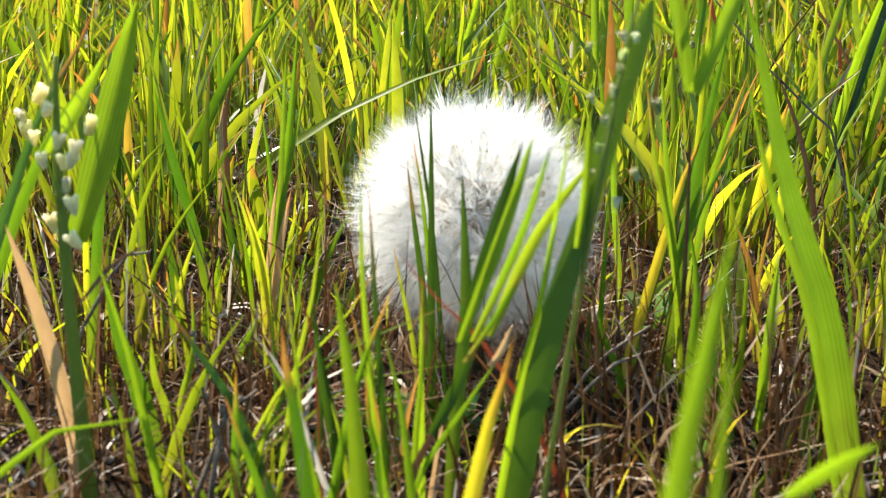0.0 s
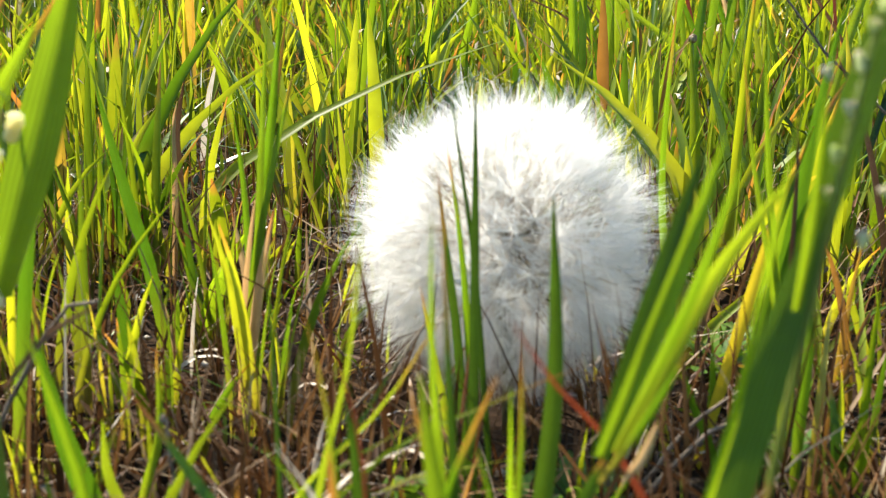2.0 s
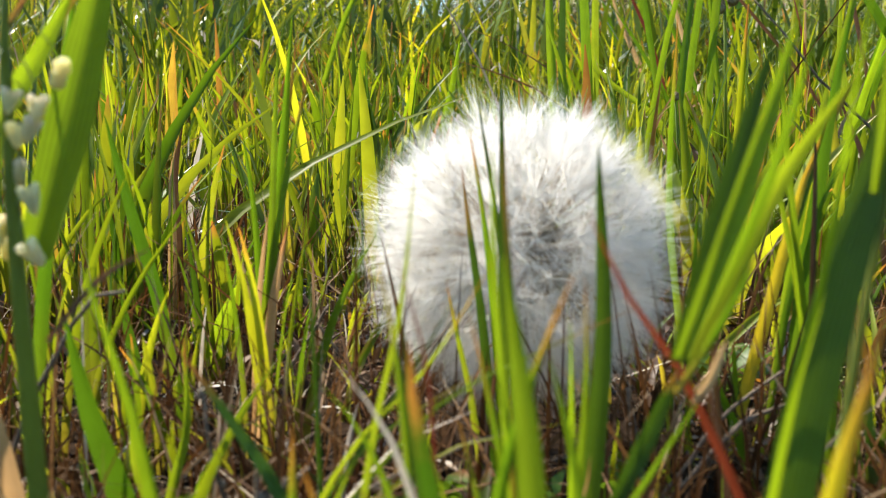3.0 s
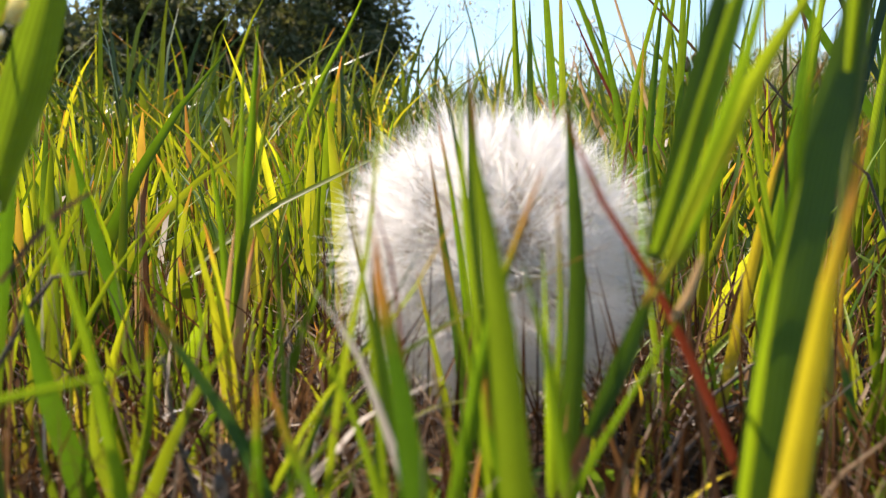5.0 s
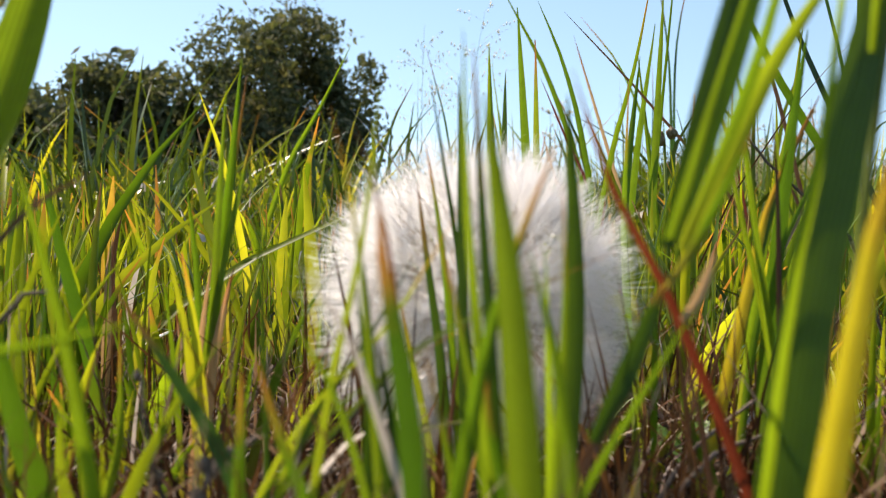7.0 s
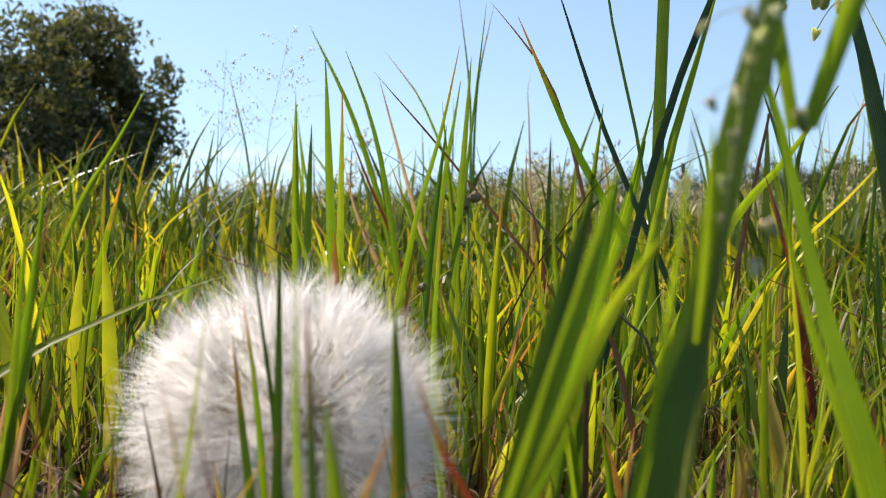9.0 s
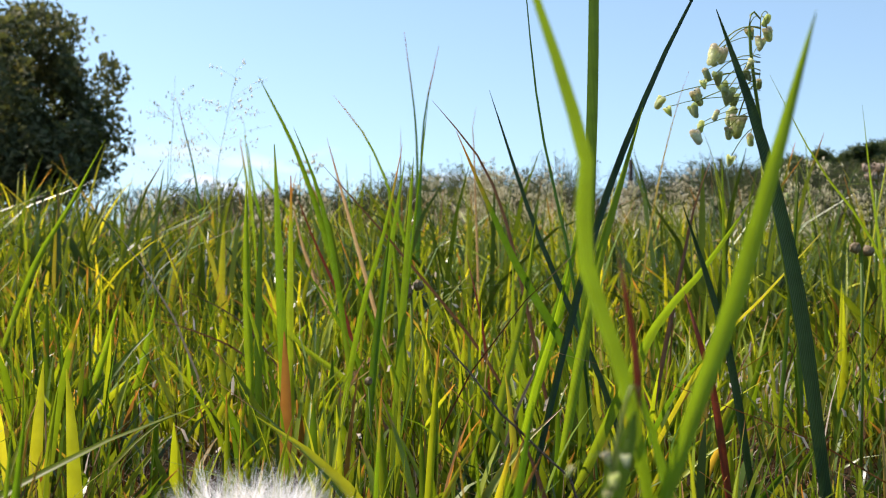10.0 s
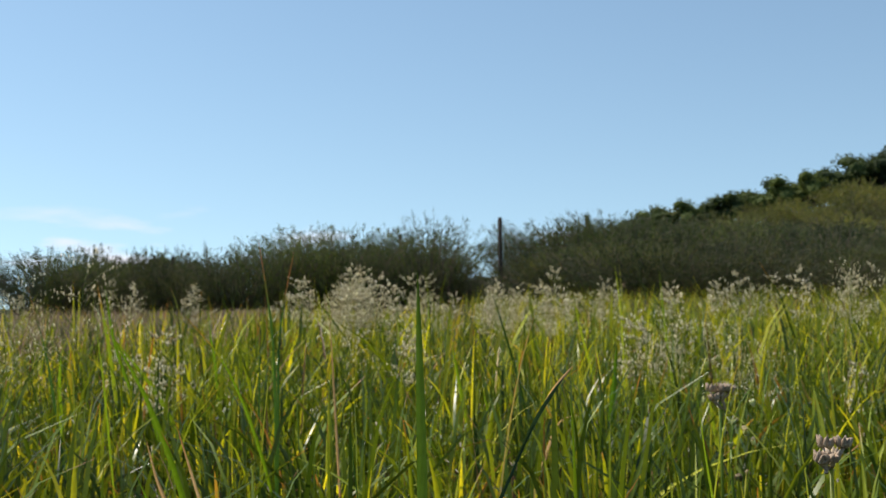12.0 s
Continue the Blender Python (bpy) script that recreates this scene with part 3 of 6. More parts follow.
blade(t, [(-0.0149, 0.1850, -0.0020), (-0.0167, 0.1850, 0.0177), (-0.0184, 0.1850, 0.0286), (-0.0193, 0.1850, 0.0389)], 0.0011, DARK)
blade(t, [(-0.0138, 0.1840, -0.0020), (-0.0157, 0.1840, 0.0179), (-0.0170, 0.1840, 0.0259), (-0.0185, 0.1840, 0.0333)], 0.0011, DARK)
blade(t, [(-0.0188, 0.1870, -0.0020), (-0.0188, 0.1870, 0.0173), (-0.0188, 0.1870, 0.0283), (-0.0199, 0.1870, 0.0365)], 0.0013, DARK)
blade(t, [(-0.0142, 0.1777, -0.0020), (-0.0196, 0.1777, 0.0224), (-0.0226, 0.1777, 0.0307), (-0.0261, 0.1777, 0.0352)], 0.0009, GREEN)
blade(t, [(-0.0126, 0.1760, -0.0020), (-0.0207, 0.1760, 0.0227), (-0.0226, 0.1760, 0.0262), (-0.0249, 0.1760, 0.0291)], 0.0006, DRY)
blade(t, [(-0.0114, 0.1800, -0.0020), (-0.0150, 0.1800, 0.0215), (-0.0157, 0.1800, 0.0242), (-0.0164, 0.1800, 0.0269)], 0.0010, GREEN)
blade(t, [(-0.0088, 0.1703, -0.0020), (-0.0199, 0.1703, 0.0319), (-0.0218, 0.1703, 0.0355), (-0.0243, 0.1703, 0.0388)], 0.0010, STRAW)
blade(t, [(-0.0174, 0.1650, -0.0020), (-0.0232, 0.1650, 0.0222), (-0.0252, 0.1650, 0.0275), (-0.0268, 0.1650, 0.0328)], 0.0015, GREEN)
blade(t, [(-0.0296, 0.1800, -0.0020), (-0.0291, 0.1800, 0.0190), (-0.0289, 0.1800, 0.0248), (-0.0288, 0.1800, 0.0310)], 0.0014, GREEN)
blade(t, [(-0.0315, 0.1860, -0.0020), (-0.0261, 0.1860, 0.0200), (-0.0247, 0.1860, 0.0235), (-0.0235, 0.1860, 0.0261)], 0.0010, GREEN)

t = grass_tuft("leaning blue-green grass blades over brown litter")
blade(t, [(-0.0354, 0.1750, -0.0020), (-0.0409, 0.1750, 0.0316), (-0.0430, 0.1750, 0.0398), (-0.0448, 0.1750, 0.0456)], 0.0020, LIME)
blade(t, [(-0.0508, 0.1850, 0.0373), (-0.0461, 0.1850, 0.0428), (-0.0412, 0.1850, 0.0458)], 0.0007, DRY)
blade(t, [(-0.0275, 0.2042, -0.0020), (-0.0285, 0.2042, 0.0287), (-0.0291, 0.2042, 0.0409), (-0.0300, 0.2042, 0.0474)], 0.0007, DARK)
blade(t, [(-0.0224, 0.1876, -0.0020), (-0.0305, 0.1876, 0.0212), (-0.0356, 0.1876, 0.0298), (-0.0401, 0.1876, 0.0364)], 0.0017, BLUISH)
blade(t, [(-0.0479, 0.2106, -0.0020), (-0.0504, 0.2106, 0.0113), (-0.0539, 0.2106, 0.0225), (-0.0562, 0.2106, 0.0338)], 0.0033, GREEN)
blade(t, [(-0.0483, 0.2000, -0.0020), (-0.0509, 0.2000, 0.0144), (-0.0521, 0.2000, 0.0190), (-0.0524, 0.2000, 0.0224)], 0.0013, GREEN)
blade(t, [(-0.0833, 0.1500, -0.0020), (-0.0422, 0.1500, 0.0337), (-0.0363, 0.1500, 0.0351), (-0.0310, 0.1500, 0.0363)], 0.0012, LIME)
blade(t, [(-0.0460, 0.2150, -0.0020), (-0.0484, 0.2150, 0.0100), (-0.0501, 0.2150, 0.0151), (-0.0504, 0.2150, 0.0221)], 0.0017, GREEN)
blade(t, [(-0.0563, 0.2250, -0.0020), (-0.0542, 0.2250, 0.0091), (-0.0526, 0.2250, 0.0142), (-0.0508, 0.2250, 0.0179)], 0.0015, GREEN)
blade(t, [(-0.0495, 0.2220, -0.0020), (-0.0477, 0.2220, 0.0087), (-0.0454, 0.2220, 0.0173), (-0.0454, 0.2220, 0.0286)], 0.0013, TIPPED)

t = grass_tuft("broad bright green grass blades fanning from one base")
blade(t, [(0.0008, 0.1655, 0.0402), (0.0042, 0.1655, 0.0533), (0.0072, 0.1655, 0.0643)], 0.0017, DARK)
blade(t, [(0.0009, 0.1645, 0.0407), (0.0054, 0.1645, 0.0541), (0.0084, 0.1645, 0.0654)], 0.0016, LIME)
blade(t, [(0.0023, 0.1670, 0.0400), (0.0073, 0.1670, 0.0526), (0.0105, 0.1670, 0.0638)], 0.0012, GREEN)
blade(t, [(0.0042, 0.1713, 0.0393), (0.0098, 0.1713, 0.0528), (0.0157, 0.1713, 0.0617)], 0.0016, GREEN)
blade(t, [(0.0014, 0.1676, 0.0372), (0.0047, 0.1676, 0.0427), (0.0076, 0.1676, 0.0485)], 0.0008, TIPPED)
blade(t, [(-0.0102, 0.1735, -0.0020), (-0.0049, 0.1735, 0.0196), (-0.0023, 0.1735, 0.0259), (0.0006, 0.1735, 0.0318)], 0.0014, DRY)
blade(t, [(-0.0026, 0.1722, 0.0257), (-0.0001, 0.1722, 0.0311), (0.0028, 0.1722, 0.0382)], 0.0017, DARK)
blade(t, [(-0.0109, 0.1745, -0.0020), (-0.0039, 0.1745, 0.0194), (0.0009, 0.1745, 0.0279), (0.0061, 0.1745, 0.0364)], 0.0011, GREEN)
blade(t, [(0.0044, 0.1739, 0.0346), (0.0057, 0.1739, 0.0365), (0.0069, 0.1739, 0.0399)], 0.0009, TAN)

t = grass_tuft("reddish brown withered grass blade leaning among green ones")
blade(t, [(0.0191, 0.1870, -0.0020), (0.0135, 0.1830, 0.0172), (0.0042, 0.1763, 0.0359), (-0.0020, 0.1697, 0.0443), (-0.0063, 0.1630, 0.0517)], 0.0011, RED)
blade(t, [(0.0179, 0.2000, -0.0020), (0.0139, 0.2000, 0.0230), (0.0125, 0.2000, 0.0288), (0.0133, 0.2000, 0.0334)], 0.0008, DRY)

t = grass_tuft("broad folded dark leaf sheath standing upright")
# dark body and lime left strip copy the shaded and lit side of one fold
blade(t, [(0.0048, 0.1630, -0.0020), (0.0098, 0.1630, 0.0361), (0.0128, 0.1630, 0.0505), (0.0152, 0.1630, 0.0609)], 0.0036, SHADED_LEAF, taper=7)
blade(t, [(0.0135, 0.1640, 0.0517), (0.0153, 0.1640, 0.0595), (0.0168, 0.1640, 0.0670), (0.0205, 0.1640, 0.0807)], 0.0027, SHADED_LEAF, taper=9)
blade(t, [(0.0032, 0.1610, -0.0020), (0.0078, 0.1610, 0.0365), (0.0098, 0.1610, 0.0468), (0.0124, 0.1610, 0.0688)], 0.0010, LIME)
blade(t, [(0.0136, 0.1620, 0.0532), (0.0142, 0.1620, 0.0604), (0.0142, 0.1620, 0.0684)], 0.0010, LIME)
blade(t, [(0.0602, 0.1950, -0.0020), (0.0513, 0.1950, 0.0354), (0.0441, 0.1950, 0.0538), (0.0386, 0.1950, 0.0721), (0.0358, 0.1950, 0.0800)], 0.0047, GREEN)
blade(t, [(0.0575, 0.1940, -0.0020), (0.0486, 0.1940, 0.0356), (0.0415, 0.1940, 0.0538), (0.0367, 0.1940, 0.0699)], 0.0015, LIME)
blade(t, [(0.0263, 0.1720, 0.0696), (0.0236, 0.1720, 0.0810), (0.0180, 0.1720, 0.0961), (0.0185, 0.1720, 0.1034), (0.0092, 0.1720, 0.1281)], 0.0025, LIME)
blade(t, [(0.0264, 0.1700, 0.0697), (0.0303, 0.1700, 0.0807), (0.0346, 0.1700, 0.0924), (0.0426, 0.1700, 0.1206)], 0.0023, LIME)
blade(t, [(0.0244, 0.1730, 0.0732), (0.0250, 0.1730, 0.0827), (0.0224, 0.1730, 0.0956)], 0.0009, RED)

t = grass_tuft("broad yellowing grass blade with a tan edge")
blade(t, [(-0.0026, 0.1420, -0.0020), (0.0045, 0.1420, 0.0401), (0.0059, 0.1420, 0.0451), (0.0067, 0.1420, 0.0494)], 0.0023, YELLOW)
blade(t, [(-0.0028, 0.1435, -0.0020), (0.0048, 0.1435, 0.0399), (0.0061, 0.1435, 0.0441), (0.0066, 0.1435, 0.0467)], 0.0007, TAN)

t = grass_tuft("broad green grass blades beside the start of the walk")
blade(t, [(0.0096, 0.0880, -0.0020), (0.0141, 0.0880, 0.0596), (0.0151, 0.0880, 0.0676), (0.0163, 0.0880, 0.0758)], 0.0023, LIME)
blade(t, [(0.0161, 0.0875, -0.0020), (0.0161, 0.0875, 0.0600), (0.0162, 0.0875, 0.0666), (0.0156, 0.0875, 0.0720)], 0.0016, LIME)
blade(t, [(0.0241, 0.1050, 0.0517), (0.0268, 0.1050, 0.0539), (0.0298, 0.1050, 0.0558)], 0.0016, LIME)

t = grass_tuft("slender dark green grass tuft standing against the seed head")
blade(t, [(-0.0057, 0.2310, -0.0020), (-0.0060, 0.2310, 0.0215), (-0.0065, 0.2310, 0.0456), (-0.0069, 0.2310, 0.0605)], 0.0014, DARK)
blade(t, [(-0.0025, 0.2340, -0.0020), (-0.0063, 0.2340, 0.0370), (-0.0085, 0.2340, 0.0506), (-0.0101, 0.2340, 0.0601)], 0.0010, DARK)
blade(t, [(-0.0047, 0.2380, -0.0020), (-0.0070, 0.2380, 0.0293), (-0.0087, 0.2380, 0.0433), (-0.0104, 0.2380, 0.0527)], 0.0012, GREEN)
blade(t, [(-0.0057, 0.2390, -0.0020), (-0.0081, 0.2390, 0.0246), (-0.0100, 0.2390, 0.0381), (-0.0113, 0.2390, 0.0477)], 0.0015, DARK)
blade(t, [(-0.0074, 0.2380, -0.0020), (-0.0098, 0.2380, 0.0158), (-0.0119, 0.2380, 0.0256), (-0.0133, 0.2380, 0.0324)], 0.0010, TIPPED)
blade(t, [(-0.0087, 0.2360, -0.0020), (-0.0067, 0.2360, 0.0214), (-0.0060, 0.2360, 0.0262), (-0.0056, 0.2360, 0.0305)], 0.0008, DRY)

t = grass_tuft("upright grass tuft with orange sheaths on brown litter")
blade(t, [(-0.0414, 0.2760, -0.0020), (-0.0409, 0.2760, 0.0181), (-0.0397, 0.2760, 0.0453), (-0.0386, 0.2760, 0.0645)], 0.0015, GREEN)
blade(t, [(-0.0430, 0.2770, -0.0020), (-0.0418, 0.2770, 0.0161), (-0.0381, 0.2770, 0.0498), (-0.0364, 0.2770, 0.0684)], 0.0019, GREEN)
blade(t, [(-0.0438, 0.2780, -0.0020), (-0.0423, 0.2780, 0.0159), (-0.0387, 0.2780, 0.0425), (-0.0357, 0.2780, 0.0658)], 0.0014, DARK)
blade(t, [(-0.0443, 0.2762, -0.0020), (-0.0415, 0.2762, 0.0217), (-0.0371, 0.2762, 0.0453), (-0.0336, 0.2762, 0.0601)], 0.0013, TIPPED)
blade(t, [(-0.0427, 0.2731, -0.0020), (-0.0401, 0.2731, 0.0212), (-0.0385, 0.2731, 0.0297), (-0.0371, 0.2731, 0.0358)], 0.0018, TAN)
blade(t, [(-0.0440, 0.2750, -0.0020), (-0.0428, 0.2750, 0.0183), (-0.0417, 0.2750, 0.0292), (-0.0405, 0.2750, 0.0373)], 0.0012, TAN)
blade(t, [(-0.0425, 0.2850, -0.0020), (-0.0434, 0.2850, 0.0225), (-0.0443, 0.2850, 0.0377), (-0.0459, 0.2850, 0.0499)], 0.0015, GREEN)
blade(t, [(-0.0463, 0.3100, -0.0020), (-0.0480, 0.3100, 0.0129), (-0.0494, 0.3100, 0.0205), (-0.0505, 0.3100, 0.0265)], 0.0018, TAN)
blade(t, [(-0.0571, 0.3100, -0.0020), (-0.0543, 0.3100, 0.0082), (-0.0509, 0.3100, 0.0157), (-0.0473, 0.3100, 0.0223)], 0.0039, LIME)

t = grass_tuft("tall narrow grass tuft with bleached pink sheaths")
blade(t, [(-0.0583, 0.2900, -0.0020), (-0.0620, 0.2900, 0.0202), (-0.0662, 0.2900, 0.0358), (-0.0699, 0.2900, 0.0517)], 0.0025, GREEN)
blade(t, [(-0.0579, 0.2930, -0.0020), (-0.0599, 0.2930, 0.0088), (-0.0621, 0.2930, 0.0164), (-0.0635, 0.2930, 0.0214)], 0.0018, TAN)
blade(t, [(-0.0636, 0.2850, -0.0020), (-0.0659, 0.2850, 0.0134), (-0.0671, 0.2850, 0.0210)], 0.0026, GREEN)
blade(t, [(-0.0705, 0.3600, -0.0020), (-0.0708, 0.3600, 0.0212), (-0.0711, 0.3600, 0.0328), (-0.0688, 0.3600, 0.0456)], 0.0024, DRY)
blade(t, [(-0.0716, 0.3550, -0.0020), (-0.0709, 0.3550, 0.0280), (-0.0707, 0.3550, 0.0356), (-0.0697, 0.3550, 0.0407)], 0.0023, TAN)
blade(t, [(-0.0592, 0.3000, -0.0020), (-0.0598, 0.3000, 0.0054), (-0.0591, 0.3000, 0.0127)], 0.0019, GREEN)

t = grass_tuft("wide pale green grass blades rising beside the quaking grass")
blade(t, [(-0.0545, 0.1950, 0.0433), (-0.0529, 0.2050, 0.0569), (-0.0506, 0.2150, 0.0753)], 0.0051, LIME)
blade(t, [(-0.0889, 0.2150, -0.0020), (-0.0662, 0.2150, 0.0524), (-0.0579, 0.2150, 0.0637), (-0.0504, 0.2150, 0.0746)], 0.0023, GREEN)
blade(t, [(-0.0876, 0.2100, -0.0020), (-0.0643, 0.2100, 0.0592), (-0.0586, 0.2100, 0.0678), (-0.0550, 0.2100, 0.0754)], 0.0022, BLUISH)
blade(t, [(-0.0706, 0.2400, -0.0020), (-0.0646, 0.2400, 0.0516), (-0.0629, 0.2400, 0.0611), (-0.0604, 0.2400, 0.0726)], 0.0020, GREEN)
blade(t, [(-0.0598, 0.2000, 0.0545), (-0.0547, 0.2000, 0.0622), (-0.0506, 0.2000, 0.0692)], 0.0023, LIME)
blade(t, [(-0.0568, 0.2000, -0.0020), (-0.0598, 0.2000, 0.0185), (-0.0625, 0.2000, 0.0300), (-0.0667, 0.2000, 0.0437)], 0.0027, TAN)

t = grass_tuft("grass tuft with dark tips beside a thin brown stalk")
blade(t, [(0.0379, 0.2620, -0.0020), (0.0387, 0.2620, 0.0062), (0.0424, 0.2620, 0.0315), (0.0514, 0.2620, 0.0538)], 0.0013, GREEN)
blade(t, [(0.0403, 0.2450, -0.0020), (0.0380, 0.2450, 0.0225), (0.0344, 0.2450, 0.0466), (0.0321, 0.2450, 0.0663)], 0.0016, GREEN)
blade(t, [(0.0414, 0.2460, -0.0020), (0.0373, 0.2460, 0.0272), (0.0321, 0.2460, 0.0497), (0.0296, 0.2460, 0.0644)], 0.0011, TIPPED)
blade(t, [(0.0370, 0.2500, -0.0020), (0.0390, 0.2500, 0.0280), (0.0417, 0.2500, 0.0542), (0.0441, 0.2500, 0.0703)], 0.0030, GREEN)
blade(t, [(0.0281, 0.2520, -0.0020), (0.0399, 0.2520, 0.0459), (0.0436, 0.2520, 0.0549), (0.0467, 0.2520, 0.0613)], 0.0021, DARK)
blade(t, [(0.0398, 0.2462, -0.0020), (0.0389, 0.2462, 0.0353), (0.0385, 0.2462, 0.0481), (0.0377, 0.2462, 0.0582)], 0.0010, DRY)
blade(t, [(0.0279, 0.2500, -0.0020), (0.0381, 0.2500, 0.0437), (0.0399, 0.2500, 0.0486), (0.0414, 0.2500, 0.0535)], 0.0020, YELLOW)
blade(t, [(0.0258, 0.2620, -0.0020), (0.0259, 0.2620, 0.0221), (0.0260, 0.2620, 0.0319), (0.0261, 0.2620, 0.0406)], 0.0012, GREEN)
blade(t, [(0.0404, 0.2400, -0.0020), (0.0404, 0.2400, 0.0129), (0.0405, 0.2400, 0.0259), (0.0386, 0.2400, 0.0366)], 0.0018, GREEN)
blade(t, [(0.0344, 0.3000, -0.0020), (0.0338, 0.3000, 0.0051), (0.0303, 0.3000, 0.0357), (0.0308, 0.3000, 0.0688)], 0.0018, GREEN)
blade(t, [(0.0313, 0.2600, -0.0020), (0.0328, 0.2600, 0.0042), (0.0321, 0.2600, 0.0187)], 0.0018, GREEN)
blade(t, [(0.0522, 0.2350, -0.0020), (0.0526, 0.2350, 0.0173), (0.0528, 0.2350, 0.0264), (0.0532, 0.2350, 0.0338)], 0.0019, LIME)
blade(t, [(0.0435, 0.2800, -0.0020), (0.0486, 0.2800, 0.0375), (0.0510, 0.2800, 0.0490), (0.0544, 0.2800, 0.0607)], 0.0017, TIPPED)
blade(t, [(0.0874, 0.3300, -0.0020), (0.0844, 0.3300, 0.0159), (0.0779, 0.3300, 0.0400), (0.0699, 0.3300, 0.0570)], 0.0016, DRY)

t = grass_tuft("grass blades and stubble at the foot of the seed head")
blade(t, [(-0.0133, 0.1600, -0.0020), (-0.0176, 0.1600, 0.0334), (-0.0186, 0.1600, 0.0383), (-0.0190, 0.1600, 0.0432)], 0.0021, GREEN)
blade(t, [(-0.0079, 0.1580, -0.0020), (-0.0107, 0.1580, 0.0348), (-0.0118, 0.1580, 0.0433), (-0.0127, 0.1580, 0.0495)], 0.0025, GREEN)
blade(t, [(-0.0384, 0.2050, -0.0020), (-0.0206, 0.2050, 0.0200), (-0.0164, 0.2050, 0.0224), (-0.0118, 0.2050, 0.0245)], 0.0009, STRAW)
blade(t, [(-0.0021, 0.1680, -0.0020), (-0.0059, 0.1680, 0.0299), (-0.0068, 0.1680, 0.0346), (-0.0082, 0.1680, 0.0398)], 0.0014, GREEN)
blade(t, [(0.0309, 0.2400, -0.0020), (0.0275, 0.2400, 0.0103), (0.0249, 0.2400, 0.0159), (0.0232, 0.2400, 0.0214)], 0.0016, GREEN)

t = grass_tuft("long dark arching grass blades with withered tips")
blade(t, [(0.1352, 0.4370, -0.0020), (0.1354, 0.4370, 0.0981), (0.1356, 0.4370, 0.1553), (0.1335, 0.4370, 0.2473)], 0.0041, SHADED_LEAF, taper=6)
blade(t, [(0.1101, 0.4300, -0.0020), (0.1352, 0.4300, 0.1041), (0.1560, 0.4300, 0.1577), (0.1747, 0.4300, 0.1945)], 0.0026, SHADED_BLUE, taper=5)
blade(t, [(0.1676, 0.4305, 0.1815), (0.1771, 0.4305, 0.1981), (0.1869, 0.4305, 0.2107)], 0.0021, SHADED_BLUE)
blade(t, [(0.1785, 0.4310, 0.1999), (0.1839, 0.4310, 0.2072), (0.1907, 0.4310, 0.2144)], 0.0016, TAN)
blade(t, [(0.1442, 0.4365, -0.0020), (0.1303, 0.4365, 0.0866), (0.1168, 0.4365, 0.1394), (0.1082, 0.4365, 0.1991)], 0.0014, BLUISH)
blade(t, [(0.1697, 0.5320, -0.0020), (0.1427, 0.5320, 0.1008), (0.1296, 0.5320, 0.1309), (0.1075, 0.5320, 0.1553)], 0.0019, DRY)
blade(t, [(0.1639, 0.4600, -0.0020), (0.1447, 0.4600, 0.0498), (0.1178, 0.4600, 0.0924), (0.0955, 0.4600, 0.1359)], 0.0038, TIPPED)
blade(t, [(0.1696, 0.4620, -0.0020), (0.1570, 0.4620, 0.0408), (0.1269, 0.4620, 0.1023), (0.1077, 0.4620, 0.1511)], 0.0026, SHADED_BLUE)
blade(t, [(0.1339, 0.5000, -0.0020), (0.1414, 0.5000, 0.0366), (0.1525, 0.5000, 0.0715), (0.1591, 0.5000, 0.1025)], 0.0046, GREEN)
blade(t, [(0.1589, 0.5200, -0.0020), (0.1521, 0.5200, 0.0279), (0.1416, 0.5200, 0.0557), (0.1396, 0.5200, 0.0922)], 0.0037, GREEN)
blade(t, [(0.1198, 0.4280, -0.0020), (0.1345, 0.4280, 0.0883), (0.1424, 0.4280, 0.1179), (0.1499, 0.4280, 0.1442)], 0.0036, LIME)
blade(t, [(0.1626, 0.6000, -0.0020), (0.1578, 0.6000, 0.0415), (0.1536, 0.6000, 0.0655), (0.1460, 0.6000, 0.0933)], 0.0021, RED)

t = grass_tuft("sparse tall grass stems standing above the meadow")
blade(t, [(0.2847, 1.1700, -0.0020), (0.2832, 1.1700, 0.0754), (0.2793, 1.1700, 0.2031), (0.2648, 1.1700, 0.2996)], 0.0034, BLUISH)
blade(t, [(0.2830, 1.1650, -0.0020), (0.2836, 1.1650, 0.0969), (0.2848, 1.1650, 0.2138), (0.2979, 1.1650, 0.2902)], 0.0030, BLUISH)
blade(t, [(0.1796, 0.9740, -0.0020), (0.1619, 0.9740, 0.0798), (0.1325, 0.9740, 0.1626), (0.1003, 0.9740, 0.2223)], 0.0048, GREEN)
blade(t, [(0.2779, 1.1000, -0.0020), (0.2506, 1.1000, 0.1071), (0.2181, 1.1000, 0.1858), (0.1830, 1.1000, 0.2285)], 0.0032, GREEN)
blade(t, [(0.3257, 1.4000, -0.0020), (0.3257, 1.4000, 0.1471), (0.3257, 1.4000, 0.2050), (0.3244, 1.4000, 0.2339)], 0.0026, BLUISH)
blade(t, [(0.1341, 1.5000, -0.0020), (0.1055, 1.5000, 0.1751), (0.0936, 1.5000, 0.2204), (0.0826, 1.5000, 0.2602)], 0.0038, BLUISH)
blade(t, [(0.1588, 1.3000, -0.0020), (0.1398, 1.3000, 0.1755), (0.1359, 1.3000, 0.1982), (0.1343, 1.3000, 0.2210)], 0.0028, GREEN)
blade(t, [(0.3594, 1.2000, -0.0020), (0.3460, 1.2000, 0.2089), (0.3446, 1.2000, 0.2228), (0.3479, 1.2000, 0.2369)], 0.0027, TAN)

